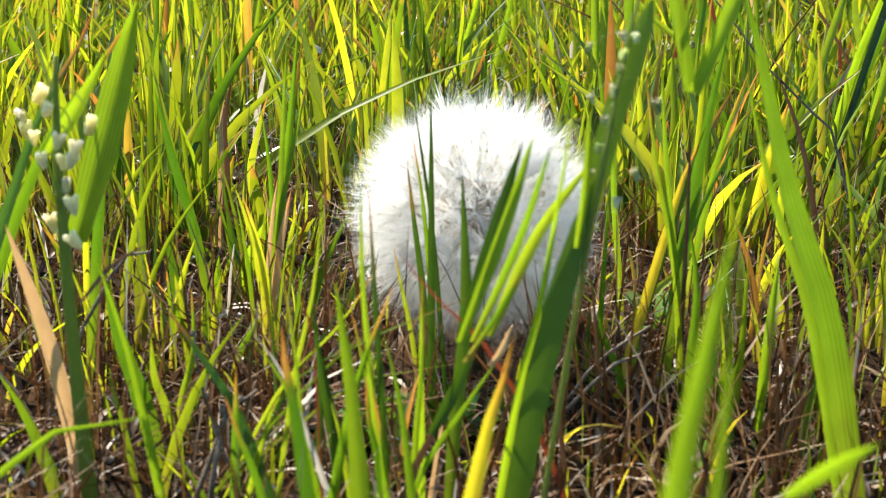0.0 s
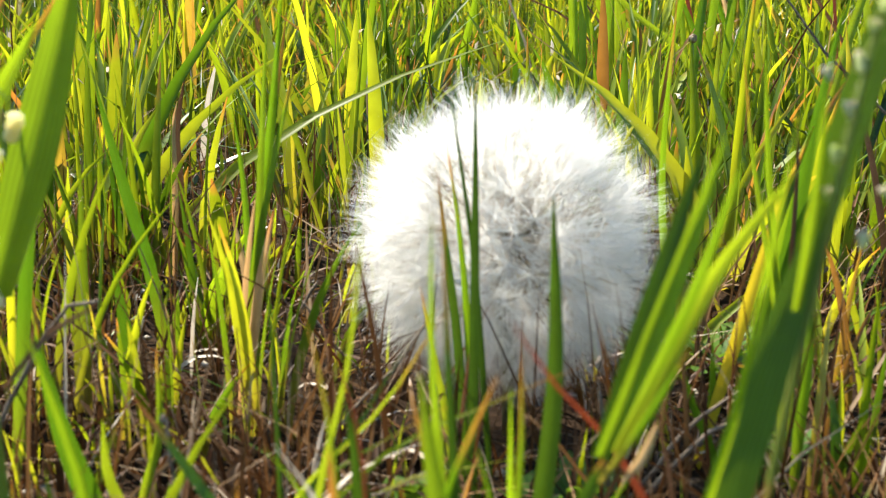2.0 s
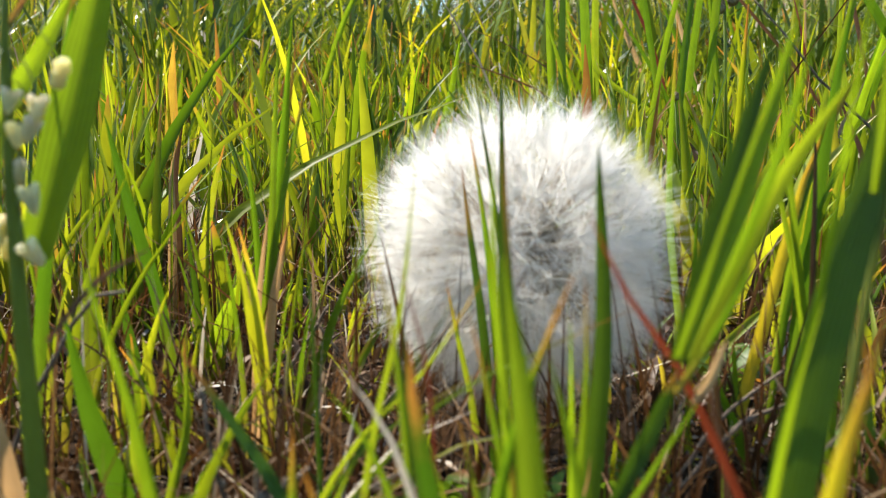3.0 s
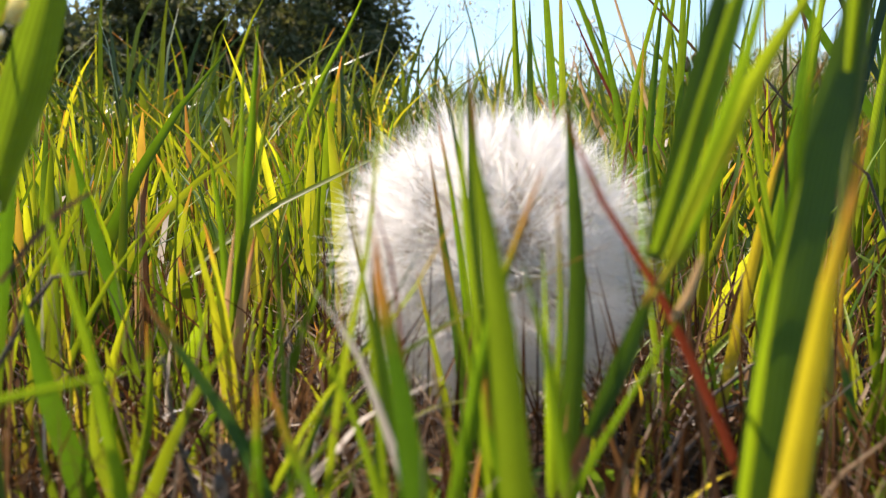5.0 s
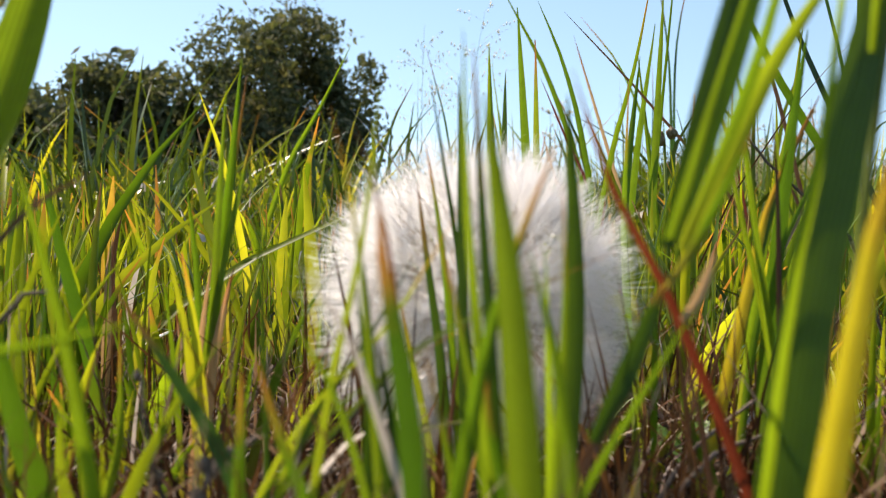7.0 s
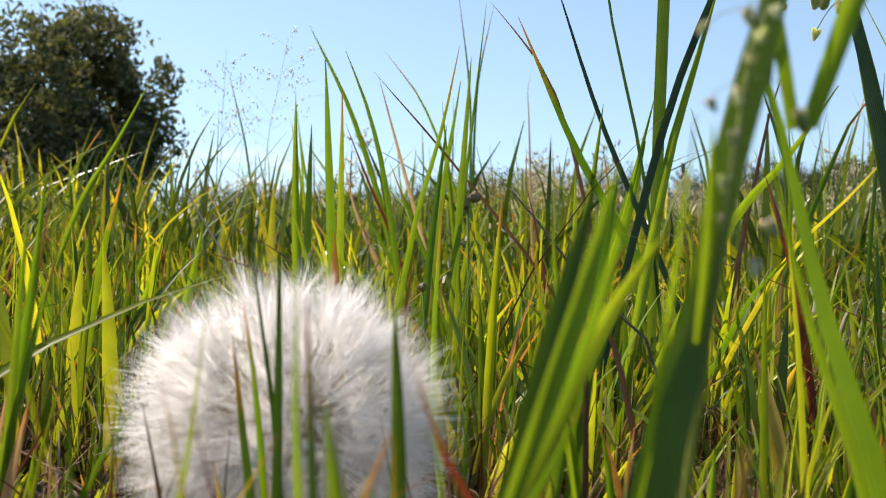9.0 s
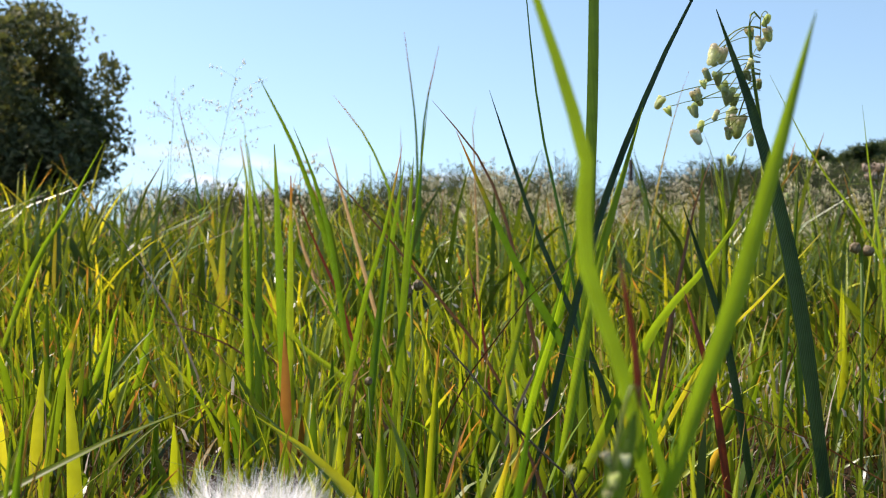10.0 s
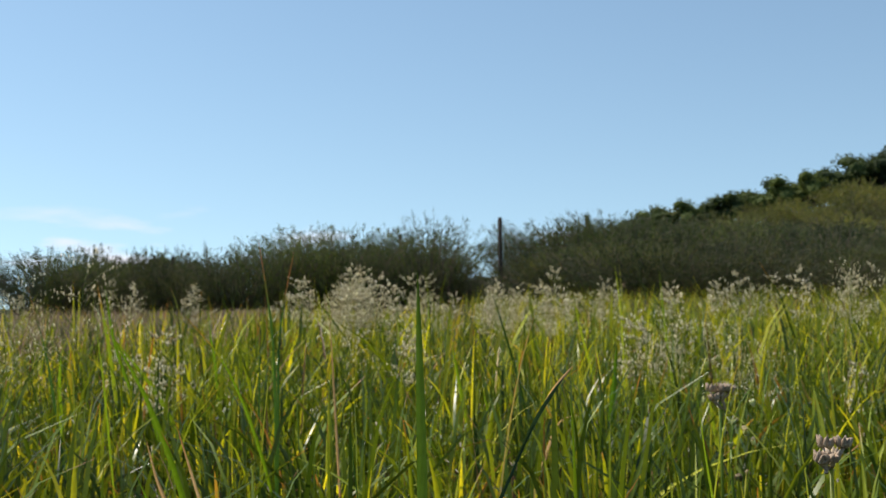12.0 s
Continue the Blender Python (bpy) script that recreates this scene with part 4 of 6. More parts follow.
t = grass_tuft("dark green broad leaf beside the quaking grass stalk")
blade(t, [(0.1977, 0.3835, -0.0020), (0.1817, 0.3835, 0.0841), (0.1669, 0.3835, 0.1326), (0.1511, 0.3835, 0.1688)], 0.0051, SHADED_BLUE)
blade(t, [(0.1216, 0.4300, -0.0020), (0.1579, 0.4300, 0.0716), (0.1748, 0.4300, 0.0906), (0.1939, 0.4300, 0.1165)], 0.0048, GREEN)
blade(t, [(0.1530, 0.4500, -0.0020), (0.1892, 0.4500, 0.0612), (0.2076, 0.4500, 0.0783), (0.2343, 0.4500, 0.1048)], 0.0041, YELLOW)
blade(t, [(0.2239, 0.4600, -0.0020), (0.2285, 0.4600, 0.0877), (0.2302, 0.4600, 0.1092), (0.2309, 0.4600, 0.1271)], 0.0018, DARK)
blade(t, [(0.2536, 0.6000, -0.0020), (0.3067, 0.6000, 0.1240), (0.3165, 0.6000, 0.1373), (0.3250, 0.6000, 0.1483)], 0.0031, GREEN)
blade(t, [(0.4222, 0.6500, -0.0020), (0.4105, 0.6500, 0.0960), (0.4018, 0.6500, 0.1414), (0.3951, 0.6500, 0.1834)], 0.0035, GREEN)
blade(t, [(0.3452, 0.5000, -0.0020), (0.2940, 0.5000, 0.1031), (0.2649, 0.5000, 0.1364), (0.2421, 0.5000, 0.1706)], 0.0016, GREEN)
blade(t, [(0.1939, 0.4200, -0.0020), (0.1806, 0.4200, 0.0610), (0.1713, 0.4200, 0.0877), (0.1612, 0.4200, 0.1122)], 0.0034, SHADED_BLUE)
blade(t, [(0.1757, 0.4800, -0.0020), (0.1978, 0.4800, 0.1125), (0.2013, 0.4800, 0.1235), (0.2055, 0.4800, 0.1346)], 0.0021, DRY)
blade(t, [(0.1735, 0.4000, -0.0020), (0.1637, 0.4000, 0.0504), (0.1593, 0.4000, 0.0648), (0.1519, 0.4000, 0.0845)], 0.0026, RED)
blade(t, [(0.1506, 0.4500, -0.0020), (0.1757, 0.4500, 0.0464), (0.1869, 0.4500, 0.0582), (0.1984, 0.4500, 0.0681)], 0.0034, GREEN)

t = grass_tuft("pairs of upright blades in the sward behind the seed head")
blade(t, [(0.0494, 0.6025, -0.0020), (0.0487, 0.6025, 0.0166), (0.0449, 0.6025, 0.0742), (0.0433, 0.6025, 0.1234)], 0.0043, LIME)
blade(t, [(0.0524, 0.6030, -0.0020), (0.0520, 0.6030, 0.0164), (0.0505, 0.6030, 0.0615), (0.0506, 0.6030, 0.1118)], 0.0037, DARK)
blade(t, [(0.1060, 0.6200, -0.0020), (0.1067, 0.6200, 0.0107), (0.1122, 0.6200, 0.0747), (0.1205, 0.6200, 0.1371)], 0.0043, GREEN)
blade(t, [(0.1323, 0.7200, -0.0020), (0.1146, 0.7200, 0.0613), (0.0980, 0.7200, 0.0971), (0.0856, 0.7200, 0.1253)], 0.0023, RED)
blade(t, [(0.1309, 0.7000, -0.0020), (0.1184, 0.7000, 0.0358), (0.1039, 0.7000, 0.0618), (0.0882, 0.7000, 0.0844)], 0.0029, GREEN)
blade(t, [(-0.0760, 0.8000, -0.0020), (-0.0501, 0.8000, 0.0797), (-0.0311, 0.8000, 0.1155), (-0.0126, 0.8000, 0.1542)], 0.0038, GREEN)
blade(t, [(0.1182, 0.6200, -0.0020), (0.0953, 0.6200, 0.0324), (0.0736, 0.6200, 0.0488), (0.0547, 0.6200, 0.0725)], 0.0034, GREEN)
blade(t, [(0.1047, 0.7500, -0.0020), (0.0650, 0.7500, 0.0495), (0.0382, 0.7500, 0.0656), (0.0151, 0.7500, 0.0750)], 0.0016, DRY)
blade(t, [(0.0919, 0.7000, -0.0020), (0.0581, 0.7000, 0.0372), (0.0332, 0.7000, 0.0494), (0.0077, 0.7000, 0.0571)], 0.0014, DRY)
blade(t, [(0.1118, 0.6600, -0.0020), (0.0945, 0.6600, 0.0954), (0.0852, 0.6600, 0.1277), (0.0738, 0.6600, 0.1540)], 0.0032, GREEN)
blade(t, [(-0.0012, 0.6800, -0.0020), (0.0019, 0.6800, 0.0204), (0.0067, 0.6800, 0.0425), (0.0115, 0.6800, 0.0702)], 0.0042, GREEN)
blade(t, [(-0.0215, 0.7000, -0.0020), (-0.0187, 0.7000, 0.0150), (-0.0112, 0.7000, 0.0431), (-0.0057, 0.7000, 0.0658)], 0.0038, LIME)
blade(t, [(0.0754, 0.5000, -0.0020), (0.0765, 0.5000, 0.0237), (0.0794, 0.5000, 0.0648), (0.0834, 0.5000, 0.1041)], 0.0033, GREEN)
blade(t, [(0.0666, 0.5200, -0.0020), (0.0776, 0.5200, 0.0685), (0.0864, 0.5200, 0.1032), (0.0925, 0.5200, 0.1359)], 0.0026, GREEN)
blade(t, [(0.1687, 0.5600, -0.0020), (0.1470, 0.5600, 0.0431), (0.1029, 0.5600, 0.0943), (0.0678, 0.5600, 0.1303)], 0.0015, DRY)
blade(t, [(0.1083, 0.4600, -0.0020), (0.1139, 0.4600, 0.0399), (0.1219, 0.4600, 0.0767), (0.1259, 0.4600, 0.1097)], 0.0031, GREEN)
blade(t, [(0.1268, 0.4800, -0.0020), (0.1358, 0.4800, 0.0505), (0.1456, 0.4800, 0.0855), (0.1533, 0.4800, 0.1167)], 0.0033, GREEN)
blade(t, [(0.1178, 0.4600, -0.0020), (0.1261, 0.4600, 0.0439), (0.1335, 0.4600, 0.0693), (0.1399, 0.4600, 0.0968)], 0.0038, LIME)
blade(t, [(0.0731, 0.3600, -0.0020), (0.0771, 0.3600, 0.0259), (0.0791, 0.3600, 0.0344), (0.0818, 0.3600, 0.0452)], 0.0035, YELLOW)

t = grass_tuft("broad meadow grass blades seen from above")
blade(t, [(0.3214, 2.1400, -0.0020), (0.3079, 2.1400, 0.0621), (0.2686, 2.1400, 0.1759), (0.2512, 2.1400, 0.2720)], 0.0069, GREEN)
blade(t, [(0.3203, 1.7000, -0.0020), (0.2690, 1.7000, 0.1113), (0.2045, 1.7000, 0.1976)], 0.0075, GREEN)
blade(t, [(0.1945, 1.0600, -0.0020), (0.1880, 1.0600, 0.0209), (0.1568, 1.0600, 0.0868), (0.1447, 1.0600, 0.1270)], 0.0053, TAN)
blade(t, [(0.1678, 1.9200, -0.0020), (0.1664, 1.9200, 0.0252), (0.1597, 1.9200, 0.1079), (0.1612, 1.9200, 0.1674)], 0.0085, LIME)
blade(t, [(0.2795, 2.1400, -0.0020), (0.2767, 2.1400, 0.0341), (0.2614, 2.1400, 0.1565), (0.2387, 2.1400, 0.2760)], 0.0069, GREEN)
blade(t, [(0.8203, 1.4800, -0.0020), (0.8317, 1.4800, 0.0876), (0.8413, 1.4800, 0.1864)], 0.0103, GREEN)
blade(t, [(0.2752, 1.5900, -0.0020), (0.2464, 1.5900, 0.0780), (0.2285, 1.5900, 0.1275)], 0.0077, GREEN)
blade(t, [(0.4207, 1.7000, -0.0020), (0.3884, 1.7000, 0.0388), (0.3645, 1.7000, 0.0897)], 0.0084, GREEN)
blade(t, [(0.4662, 1.8100, -0.0020), (0.4558, 1.8100, 0.0877), (0.4496, 1.8100, 0.2214)], 0.0082, GREEN)
blade(t, [(1.1245, 1.9200, -0.0020), (1.1208, 1.9200, 0.1128), (1.1146, 1.9200, 0.2330), (1.1027, 1.9200, 0.3130)], 0.0063, GREEN)
blade(t, [(1.1606, 1.8100, -0.0020), (1.1531, 1.8100, 0.0785), (1.1359, 1.8100, 0.1934), (1.1244, 1.8100, 0.2987)], 0.0069, GREEN)
blade(t, [(1.1707, 1.7000, -0.0020), (1.1652, 1.7000, 0.0843), (1.1597, 1.7000, 0.1574)], 0.0067, GREEN)
blade(t, [(0.9999, 1.4800, -0.0020), (1.0431, 1.4800, -0.0014)], 0.0109, LIME)
blade(t, [(0.8275, 1.7000, -0.0020), (0.8115, 1.7000, 0.0890), (0.7871, 1.7000, 0.1741), (0.7583, 1.7000, 0.2584)], 0.0053, DARK)
blade(t, [(1.0782, 1.9200, -0.0020), (1.0576, 1.9200, 0.1132), (1.0346, 1.9200, 0.1922), (1.0173, 1.9200, 0.2611)], 0.0061, GREEN)
blade(t, [(0.5916, 1.2600, -0.0020), (0.6207, 1.2600, 0.0843), (0.6349, 1.2600, 0.1092), (0.6566, 1.2600, 0.1152)], 0.0051, TAN)
blade(t, [(0.9925, 2.5800, -0.0020), (0.9914, 2.5800, 0.1769), (0.9911, 2.5800, 0.2085), (0.9921, 2.5800, 0.2401)], 0.0067, TAN)
blade(t, [(0.2044, 2.1400, -0.0020), (0.2028, 2.1400, 0.0266), (0.1971, 2.1400, 0.0917), (0.1984, 2.1400, 0.1661)], 0.0111, YELLOW)
blade(t, [(1.0202, 2.0300, -0.0020), (1.0495, 2.0300, 0.0298), (1.0850, 2.0300, 0.0420)], 0.0065, TAN)
blade(t, [(1.0213, 1.4800, -0.0020), (1.0032, 1.4800, 0.0423), (0.9899, 1.4800, 0.1136)], 0.0072, GREEN)
blade(t, [(0.7283, 1.7000, -0.0020), (0.7198, 1.7000, 0.0569), (0.7061, 1.7000, 0.1155), (0.6925, 1.7000, 0.1822)], 0.0074, GREEN)
blade(t, [(0.6875, 1.5900, -0.0020), (0.7048, 1.5900, 0.0518), (0.6920, 1.5900, 0.1225)], 0.0070, LIME)
blade(t, [(0.4524, 2.1400, -0.0020), (0.4370, 2.1400, 0.1441), (0.4287, 2.1400, 0.1928), (0.4243, 2.1400, 0.2414)], 0.0061, GREEN)

t = grass_tuft("pair of upright bright green blades behind the seed head")
blade(t, [(0.0660, 0.6081, -0.0020), (0.0612, 0.6081, 0.0694), (0.0564, 0.6081, 0.1407)], 0.0054, GREEN)
blade(t, [(0.0668, 0.6101, -0.0020), (0.0658, 0.6101, 0.0626), (0.0647, 0.6101, 0.1272)], 0.0047, GREEN)
blade(t, [(0.0676, 0.5971, -0.0020), (0.0551, 0.5971, 0.0369), (0.0426, 0.5971, 0.0759)], 0.0030, GREEN)

t = grass_tuft("tall grass tuft with a long narrow leading blade")
blade(t, [(0.0886, 0.5101, -0.0020), (0.0914, 0.5101, 0.0641), (0.0943, 0.5101, 0.1303)], 0.0030, GREEN)
blade(t, [(0.0872, 0.5151, -0.0020), (0.0941, 0.5151, 0.0749), (0.1009, 0.5151, 0.1519)], 0.0014, GREEN)
blade(t, [(0.1341, 0.6401, -0.0020), (0.1256, 0.6401, 0.0639), (0.1172, 0.6401, 0.1299)], 0.0028, GREEN)
blade(t, [(0.1485, 0.6831, -0.0020), (0.1253, 0.6831, 0.0506), (0.1021, 0.6831, 0.1032)], 0.0026, GREEN)
blade(t, [(0.1754, 0.8201, -0.0020), (0.1491, 0.8201, 0.0814), (0.1227, 0.8201, 0.1649)], 0.0026, TAN)

# ---------------------------------------------------------------- trees and scrub far off
BARK = rough_material("bark", (0.05, 0.038, 0.028), (0.13, 0.10, 0.075), 5.0, bump=0.9, bump_distance=0.05)
OAK_LEAF = leaf_material("oak_foliage", [(0, (0.06, 0.075, 0.035)), (0.6, (0.115, 0.13, 0.058)), (1, (0.20, 0.19, 0.095))], tip_share=0.0,
                         translucency=0.35, glow=(1.2, 1.2, 0.6), veins=False, rough=0.75)
SCRUB_LEAF = leaf_material("scrub_foliage", [(0, (0.030, 0.050, 0.020)), (0.6, (0.057, 0.082, 0.033)), (0.92, (0.095, 0.122, 0.052)), (1, (0.085, 0.075, 0.048))], tip_share=0.0,
                           translucency=0.35, glow=(1.15, 1.15, 0.7), veins=False, rough=0.8, per_thing=True)
BUSH_LEAF = leaf_material("bush_foliage", [(0, (0.042, 0.055, 0.024)), (0.6, (0.076, 0.092, 0.04)), (1, (0.115, 0.105, 0.055))], tip_share=0.0,
                          translucency=0.35, glow=(1.15, 1.15, 0.7), veins=False, rough=0.8, per_thing=True)
HILL_LEAF = leaf_material("hillside_foliage", [(0, (0.08, 0.095, 0.03)), (0.7, (0.14, 0.155, 0.05)), (1, (0.16, 0.13, 0.07))], tip_share=0.0, translucency=0.35,
                          glow=(1.15, 1.15, 0.7), veins=False, rough=0.8, per_thing=True)
PINE_LEAF = leaf_material("hill_foliage", [(0, (0.03, 0.05, 0.016)), (1, (0.08, 0.11, 0.035))], tip_share=0.0, translucency=0.3,
                          glow=(1.15, 1.15, 0.7), veins=False, rough=0.8, per_thing=True)


def crown_mesh(name, blobs, leaves, size, rng, mat, upright=0.0, slender=0.45, gaps=-0.22, rough_scale=1.0, core=0.0):
    """Leaf clumps strewn through a crown made of several uneven lobes: (centre, radii); core fills the lobes' dense inside."""
    vol = np.array([b[1][0] * b[1][1] * b[1][2] for b in blobs]) ** 0.67
    pick = rng.choice(len(blobs), leaves, p=vol / vol.sum())
    u = rng.normal(size=(leaves, 3))
    u /= np.linalg.norm(u, axis=1)[:, None]
    rad = rng.uniform(0.35, 1.0, leaves) ** 0.5 * (1 + rng.normal(0, 0.09, leaves))
    c = np.array([b[0] for b in blobs])[pick]
    s = np.array([b[1] for b in blobs])[pick]
    p = c + u * s * rad[:, None]
    # thin the crown in patches, so that the sky shows through
    keep = np.array([noise.noise((q[0] * 0.9, q[1] * 0.9, q[2] * 0.9)) > gaps for q in p / rough_scale])
    p = p[keep]
    n = len(p)
    a = rng.normal(size=(n, 3)) + np.array([0, 0, upright])
    a /= np.linalg.norm(a, axis=1)[:, None]
    b = np.cross(a, rng.normal(size=(n, 3)))
    b /= np.linalg.norm(b, axis=1)[:, None]
    sz = size * rng.uniform(0.5, 1.3, n)[:, None]
    V = np.stack([p - a * sz, p + b * sz * slender, p + a * sz, p - b * sz * slender], 1)
    V[:, 0] += rng.normal(0, 0.1, (n, 3)) * sz
    F = np.arange(n * 4).reshape(-1, 4)
    verts, faces = V.reshape(-1, 3).tolist(), F.tolist()
    if core:
        ball = bmesh.new()
        bmesh.ops.create_icosphere(ball, subdivisions=1, radius=1.0)
        for centre, radii in blobs:
            o = len(verts)
            for v in ball.verts:
                k = core * (1 + 0.35 * noise.noise(v.co * 2.3 + Vector(centre) * 9) + rng.uniform(-0.13, 0.13))
                verts.append([centre[i] + v.co[i] * radii[i] * k for i in range(3)])
            faces += [[o + v.index for v in f.verts] for f in ball.faces]
        ball.free()
    me = bpy.data.meshes.new(name)
    me.from_pydata(verts, [], faces)
    me.attributes.new("along", "FLOAT", "POINT").data.foreach_set("value", np.zeros(len(verts)))
    me.materials.append(mat)
    return me


def make_tree(name, label, height, width, leaves, leaf, seed, mat, lobes=14, trunk=0.25, low=0.22, group="", category="tree", slim=1.0, upright=0.0, slender=0.45, gaps=-0.22, rough_scale=1.0, core=0.0):
    """A tree or shrub at the origin: trunk with limbs, and a crown of leaf clumps."""
    rng = np.random.default_rng(seed)
    py = random.Random(seed)
    root = new(name)
    tagged(root, label, category, group)
    bm = bmesh.new()
    blobs = []
    top = height * 0.62
    tr = trunk
    tube(bm, [(0, 0, -0.2), (0.02 * height, 0, height * 0.2), (-0.01 * height, 0.02 * height, height * 0.42), (0, 0, top)],
         [tr * 1.3, tr, tr * 0.75, tr * 0.3], 8)
    for i in range(lobes):
        a = 2 * math.pi * i / lobes * 2.4 + py.uniform(-0.3, 0.3)
        h = height * py.uniform(low + 0.1, 0.86)
        reach = width * 0.5 * py.uniform(0.25, 0.78) * (1 - 0.55 * max(0, (h / height - 0.5) / 0.5)) * min(1.0, slim + h / height * 1.3)
        c = (math.cos(a) * reach, math.sin(a) * reach, h)
        r = width * py.uniform(0.15, 0.25)
        blobs.append((c, (r, r, min(r * py.uniform(0.6, 0.85), height - h))))
        s = py.uniform(0.3, 0.7)
        st = (0, 0, max(height * 0.12, h * s))
        tube(bm, [st, (c[0] * 0.5, c[1] * 0.5, (st[2] + h) * 0.52), c], [tr * 0.4, tr * 0.22, tr * 0.07], 5)
    blobs.append(((0, 0, height * 0.62), (width * 0.3, width * 0.3, height * 0.3)))
    part("trunk", bm, BARK, root)
    cr = new("crown", crown_mesh("crown", blobs, leaves, leaf, rng, mat, upright, slender, gaps, rough_scale, core))
    cr.parent = root
    return root


def at_bearing(az, dist):
    x, y = math.sin(radians(az)) * dist, math.cos(radians(az)) * dist
    return x, y, ground_z(x, y)


def make_shrub(name, label, plumes, slivers, size, seed, mat, group, category="shrub", spread=0.62, slender=0.15, stem=0.012):
    """A broom-like shrub, one metre high: upright feathery plumes rising from one root."""
    rng = np.random.default_rng(seed)
    root = new(name)
    tagged(root, label, category, group)
    az = rng.uniform(0, 2 * math.pi, plumes)
    tilt = spread * np.sqrt(rng.uniform(0, 1, plumes))
    ln = rng.uniform(0.84, 1.0, plumes) * (1 - 0.12 * tilt)
    tips = np.stack([np.cos(az) * np.sin(tilt) * ln, np.sin(az) * np.sin(tilt) * ln, np.cos(tilt * 0.8) * ln], 1)
    foot = np.stack([np.cos(az), np.sin(az), np.zeros(plumes)], 1) * (tilt * 0.35)[:, None]
    bm = bmesh.new()
    for f, t in zip(foot, tips):
        tube(bm, [Vector(f) + Vector((0, 0, -0.03)), Vector(f + t) * 0.55, Vector(f + t)], [stem, stem * 0.6, stem * 0.15], 3)
    tagged(part("branchwork", bm, BARK, root), kind="stuff")
    k = rng.integers(0, plumes, slivers)
    s = rng.uniform(0.08, 1.0, slivers) ** 0.8
    p = foot[k] + tips[k] * s[:, None] + rng.normal(0, 1, (slivers, 3)) * (0.075 * (1.15 - s))[:, None]
    p[:, 2] = np.maximum(p[:, 2], 0.01)
    a = tips[k] / ln[k][:, None] + rng.normal(0, 0.42, (slivers, 3))
    a /= np.linalg.norm(a, axis=1)[:, None]
    b = np.cross(a, rng.normal(size=(slivers, 3)))
    b /= np.linalg.norm(b, axis=1)[:, None]
    sz = size * rng.uniform(0.5, 1.3, slivers)[:, None]
    V = np.stack([p - a * sz, p + b * sz * slender, p + a * sz, p - b * sz * slender], 1).reshape(-1, 3)
    me = bpy.data.meshes.new("foliage")
    me.from_pydata(V.tolist(), [], np.arange(slivers * 4).reshape(-1, 4).tolist())
    me.attributes.new("along", "FLOAT", "POINT").data.foreach_set("value", np.zeros(slivers * 4))
    me.materials.append(mat)
    new("foliage", me).parent = root
    return root


oak = make_tree("oak_tree", "broad dark evergreen oak at the meadow's edge", 10.9, 11.8, 66000, 0.185, 3, OAK_LEAF, lobes=30, trunk=0.32, low=0.2, slim=0.15, gaps=-0.06, rough_scale=1.5)
oak.matrix_world = pose(*at_bearing(-2.5, 57), 0, 0, 40)
oak2 = make_tree("oak_tree", "smaller rounded oak beside the broad one", 9.3, 9.6, 15500, 0.27, 8, OAK_LEAF, lobes=20, trunk=0.26, low=0.10, gaps=-0.1, rough_scale=1.4)
oak2.matrix_world = pose(*at_bearing(-10.6, 58), 0, 0, 10)
copy_thing(oak2, pose(*at_bearing(-17.5, 60), 0, 0, 130))
for az, d, k, turn in ((-6.6, 60, 0.72, 200), (-13.8, 61, 0.8, 290), (-21.5, 60, 0.9, 60)):
    copy_thing(oak2, pose(*at_bearing(az, d), 0, 0, turn)).scale = (k, k, k)

shrubs = [make_shrub("shrub", "dense olive-green broom-like shrub in the scrub belt", 130, 9500, 0.021, 20 + i, SCRUB_LEAF, "scrub belt at the field edge", stem=0.004)
          for i in range(4)]
bushes = [make_shrub("bush", "rounded olive-brown bush in the scrub belt", 120, 9000, 0.020, 50 + i, BUSH_LEAF, "scrub belt at the field edge", "shrub", 1.25, 0.3, 0.004)
          for i in range(3)]
airy = make_shrub("sapling", "thin airy sapling with bare twigs showing", 26, 1300, 0.024, 31, SCRUB_LEAF, "scrub belt at the field edge", "tree", 0.42, 0.14, 0.006)
hill_shrub = make_shrub("hill_shrub", "dark olive scrub covering the hillside", 70, 3600, 0.034, 33, HILL_LEAF, "scrub on the hillside", "shrub", 1.25, 0.3, 0.005)


def put_tree(src, az, dist, height, turn, wide=1.0):
    x, y, z = at_bearing(az, dist)
    o = copy_thing(src, pose(x, y, z, 0, 0, turn))
    o.scale = (height * wide, height * wide, height)
    return o


belt = random.Random(4)
# outline of the scrub belt: bearing, height
PROFILE = [(-60, 2.8), (-30, 3), (-12, 3), (-6, 2.8), (3, 2.17), (4.4, 2.61), (5.6, 2.75), (7.3, 2.93), (9.3, 2.72), (11.1, 2.43), (12.9, 2.65), (14.7, 2.87), (16, 3.11), (17, 3.24), (18.3, 3.32),
           (20.2, 2.98), (21.3, 3.34), (22.3, 2.97), (23.8, 2.4), (24.6, 1.5), (25.2, 1.5), (25.7, 3.0), (27.4, 3.4), (28.7, 3.77), (29.7, 3.88), (31, 3.52), (32.3, 3.36), (33.9, 3.43), (43, 3.35), (60, 3.4), (90, 3.2)]


def outline(az):
    for (a, h), (b, k) in zip(PROFILE, PROFILE[1:]):
        if a <= az <= b:
            return h + (k - h) * (az - a) / (b - a)
    return 2.2


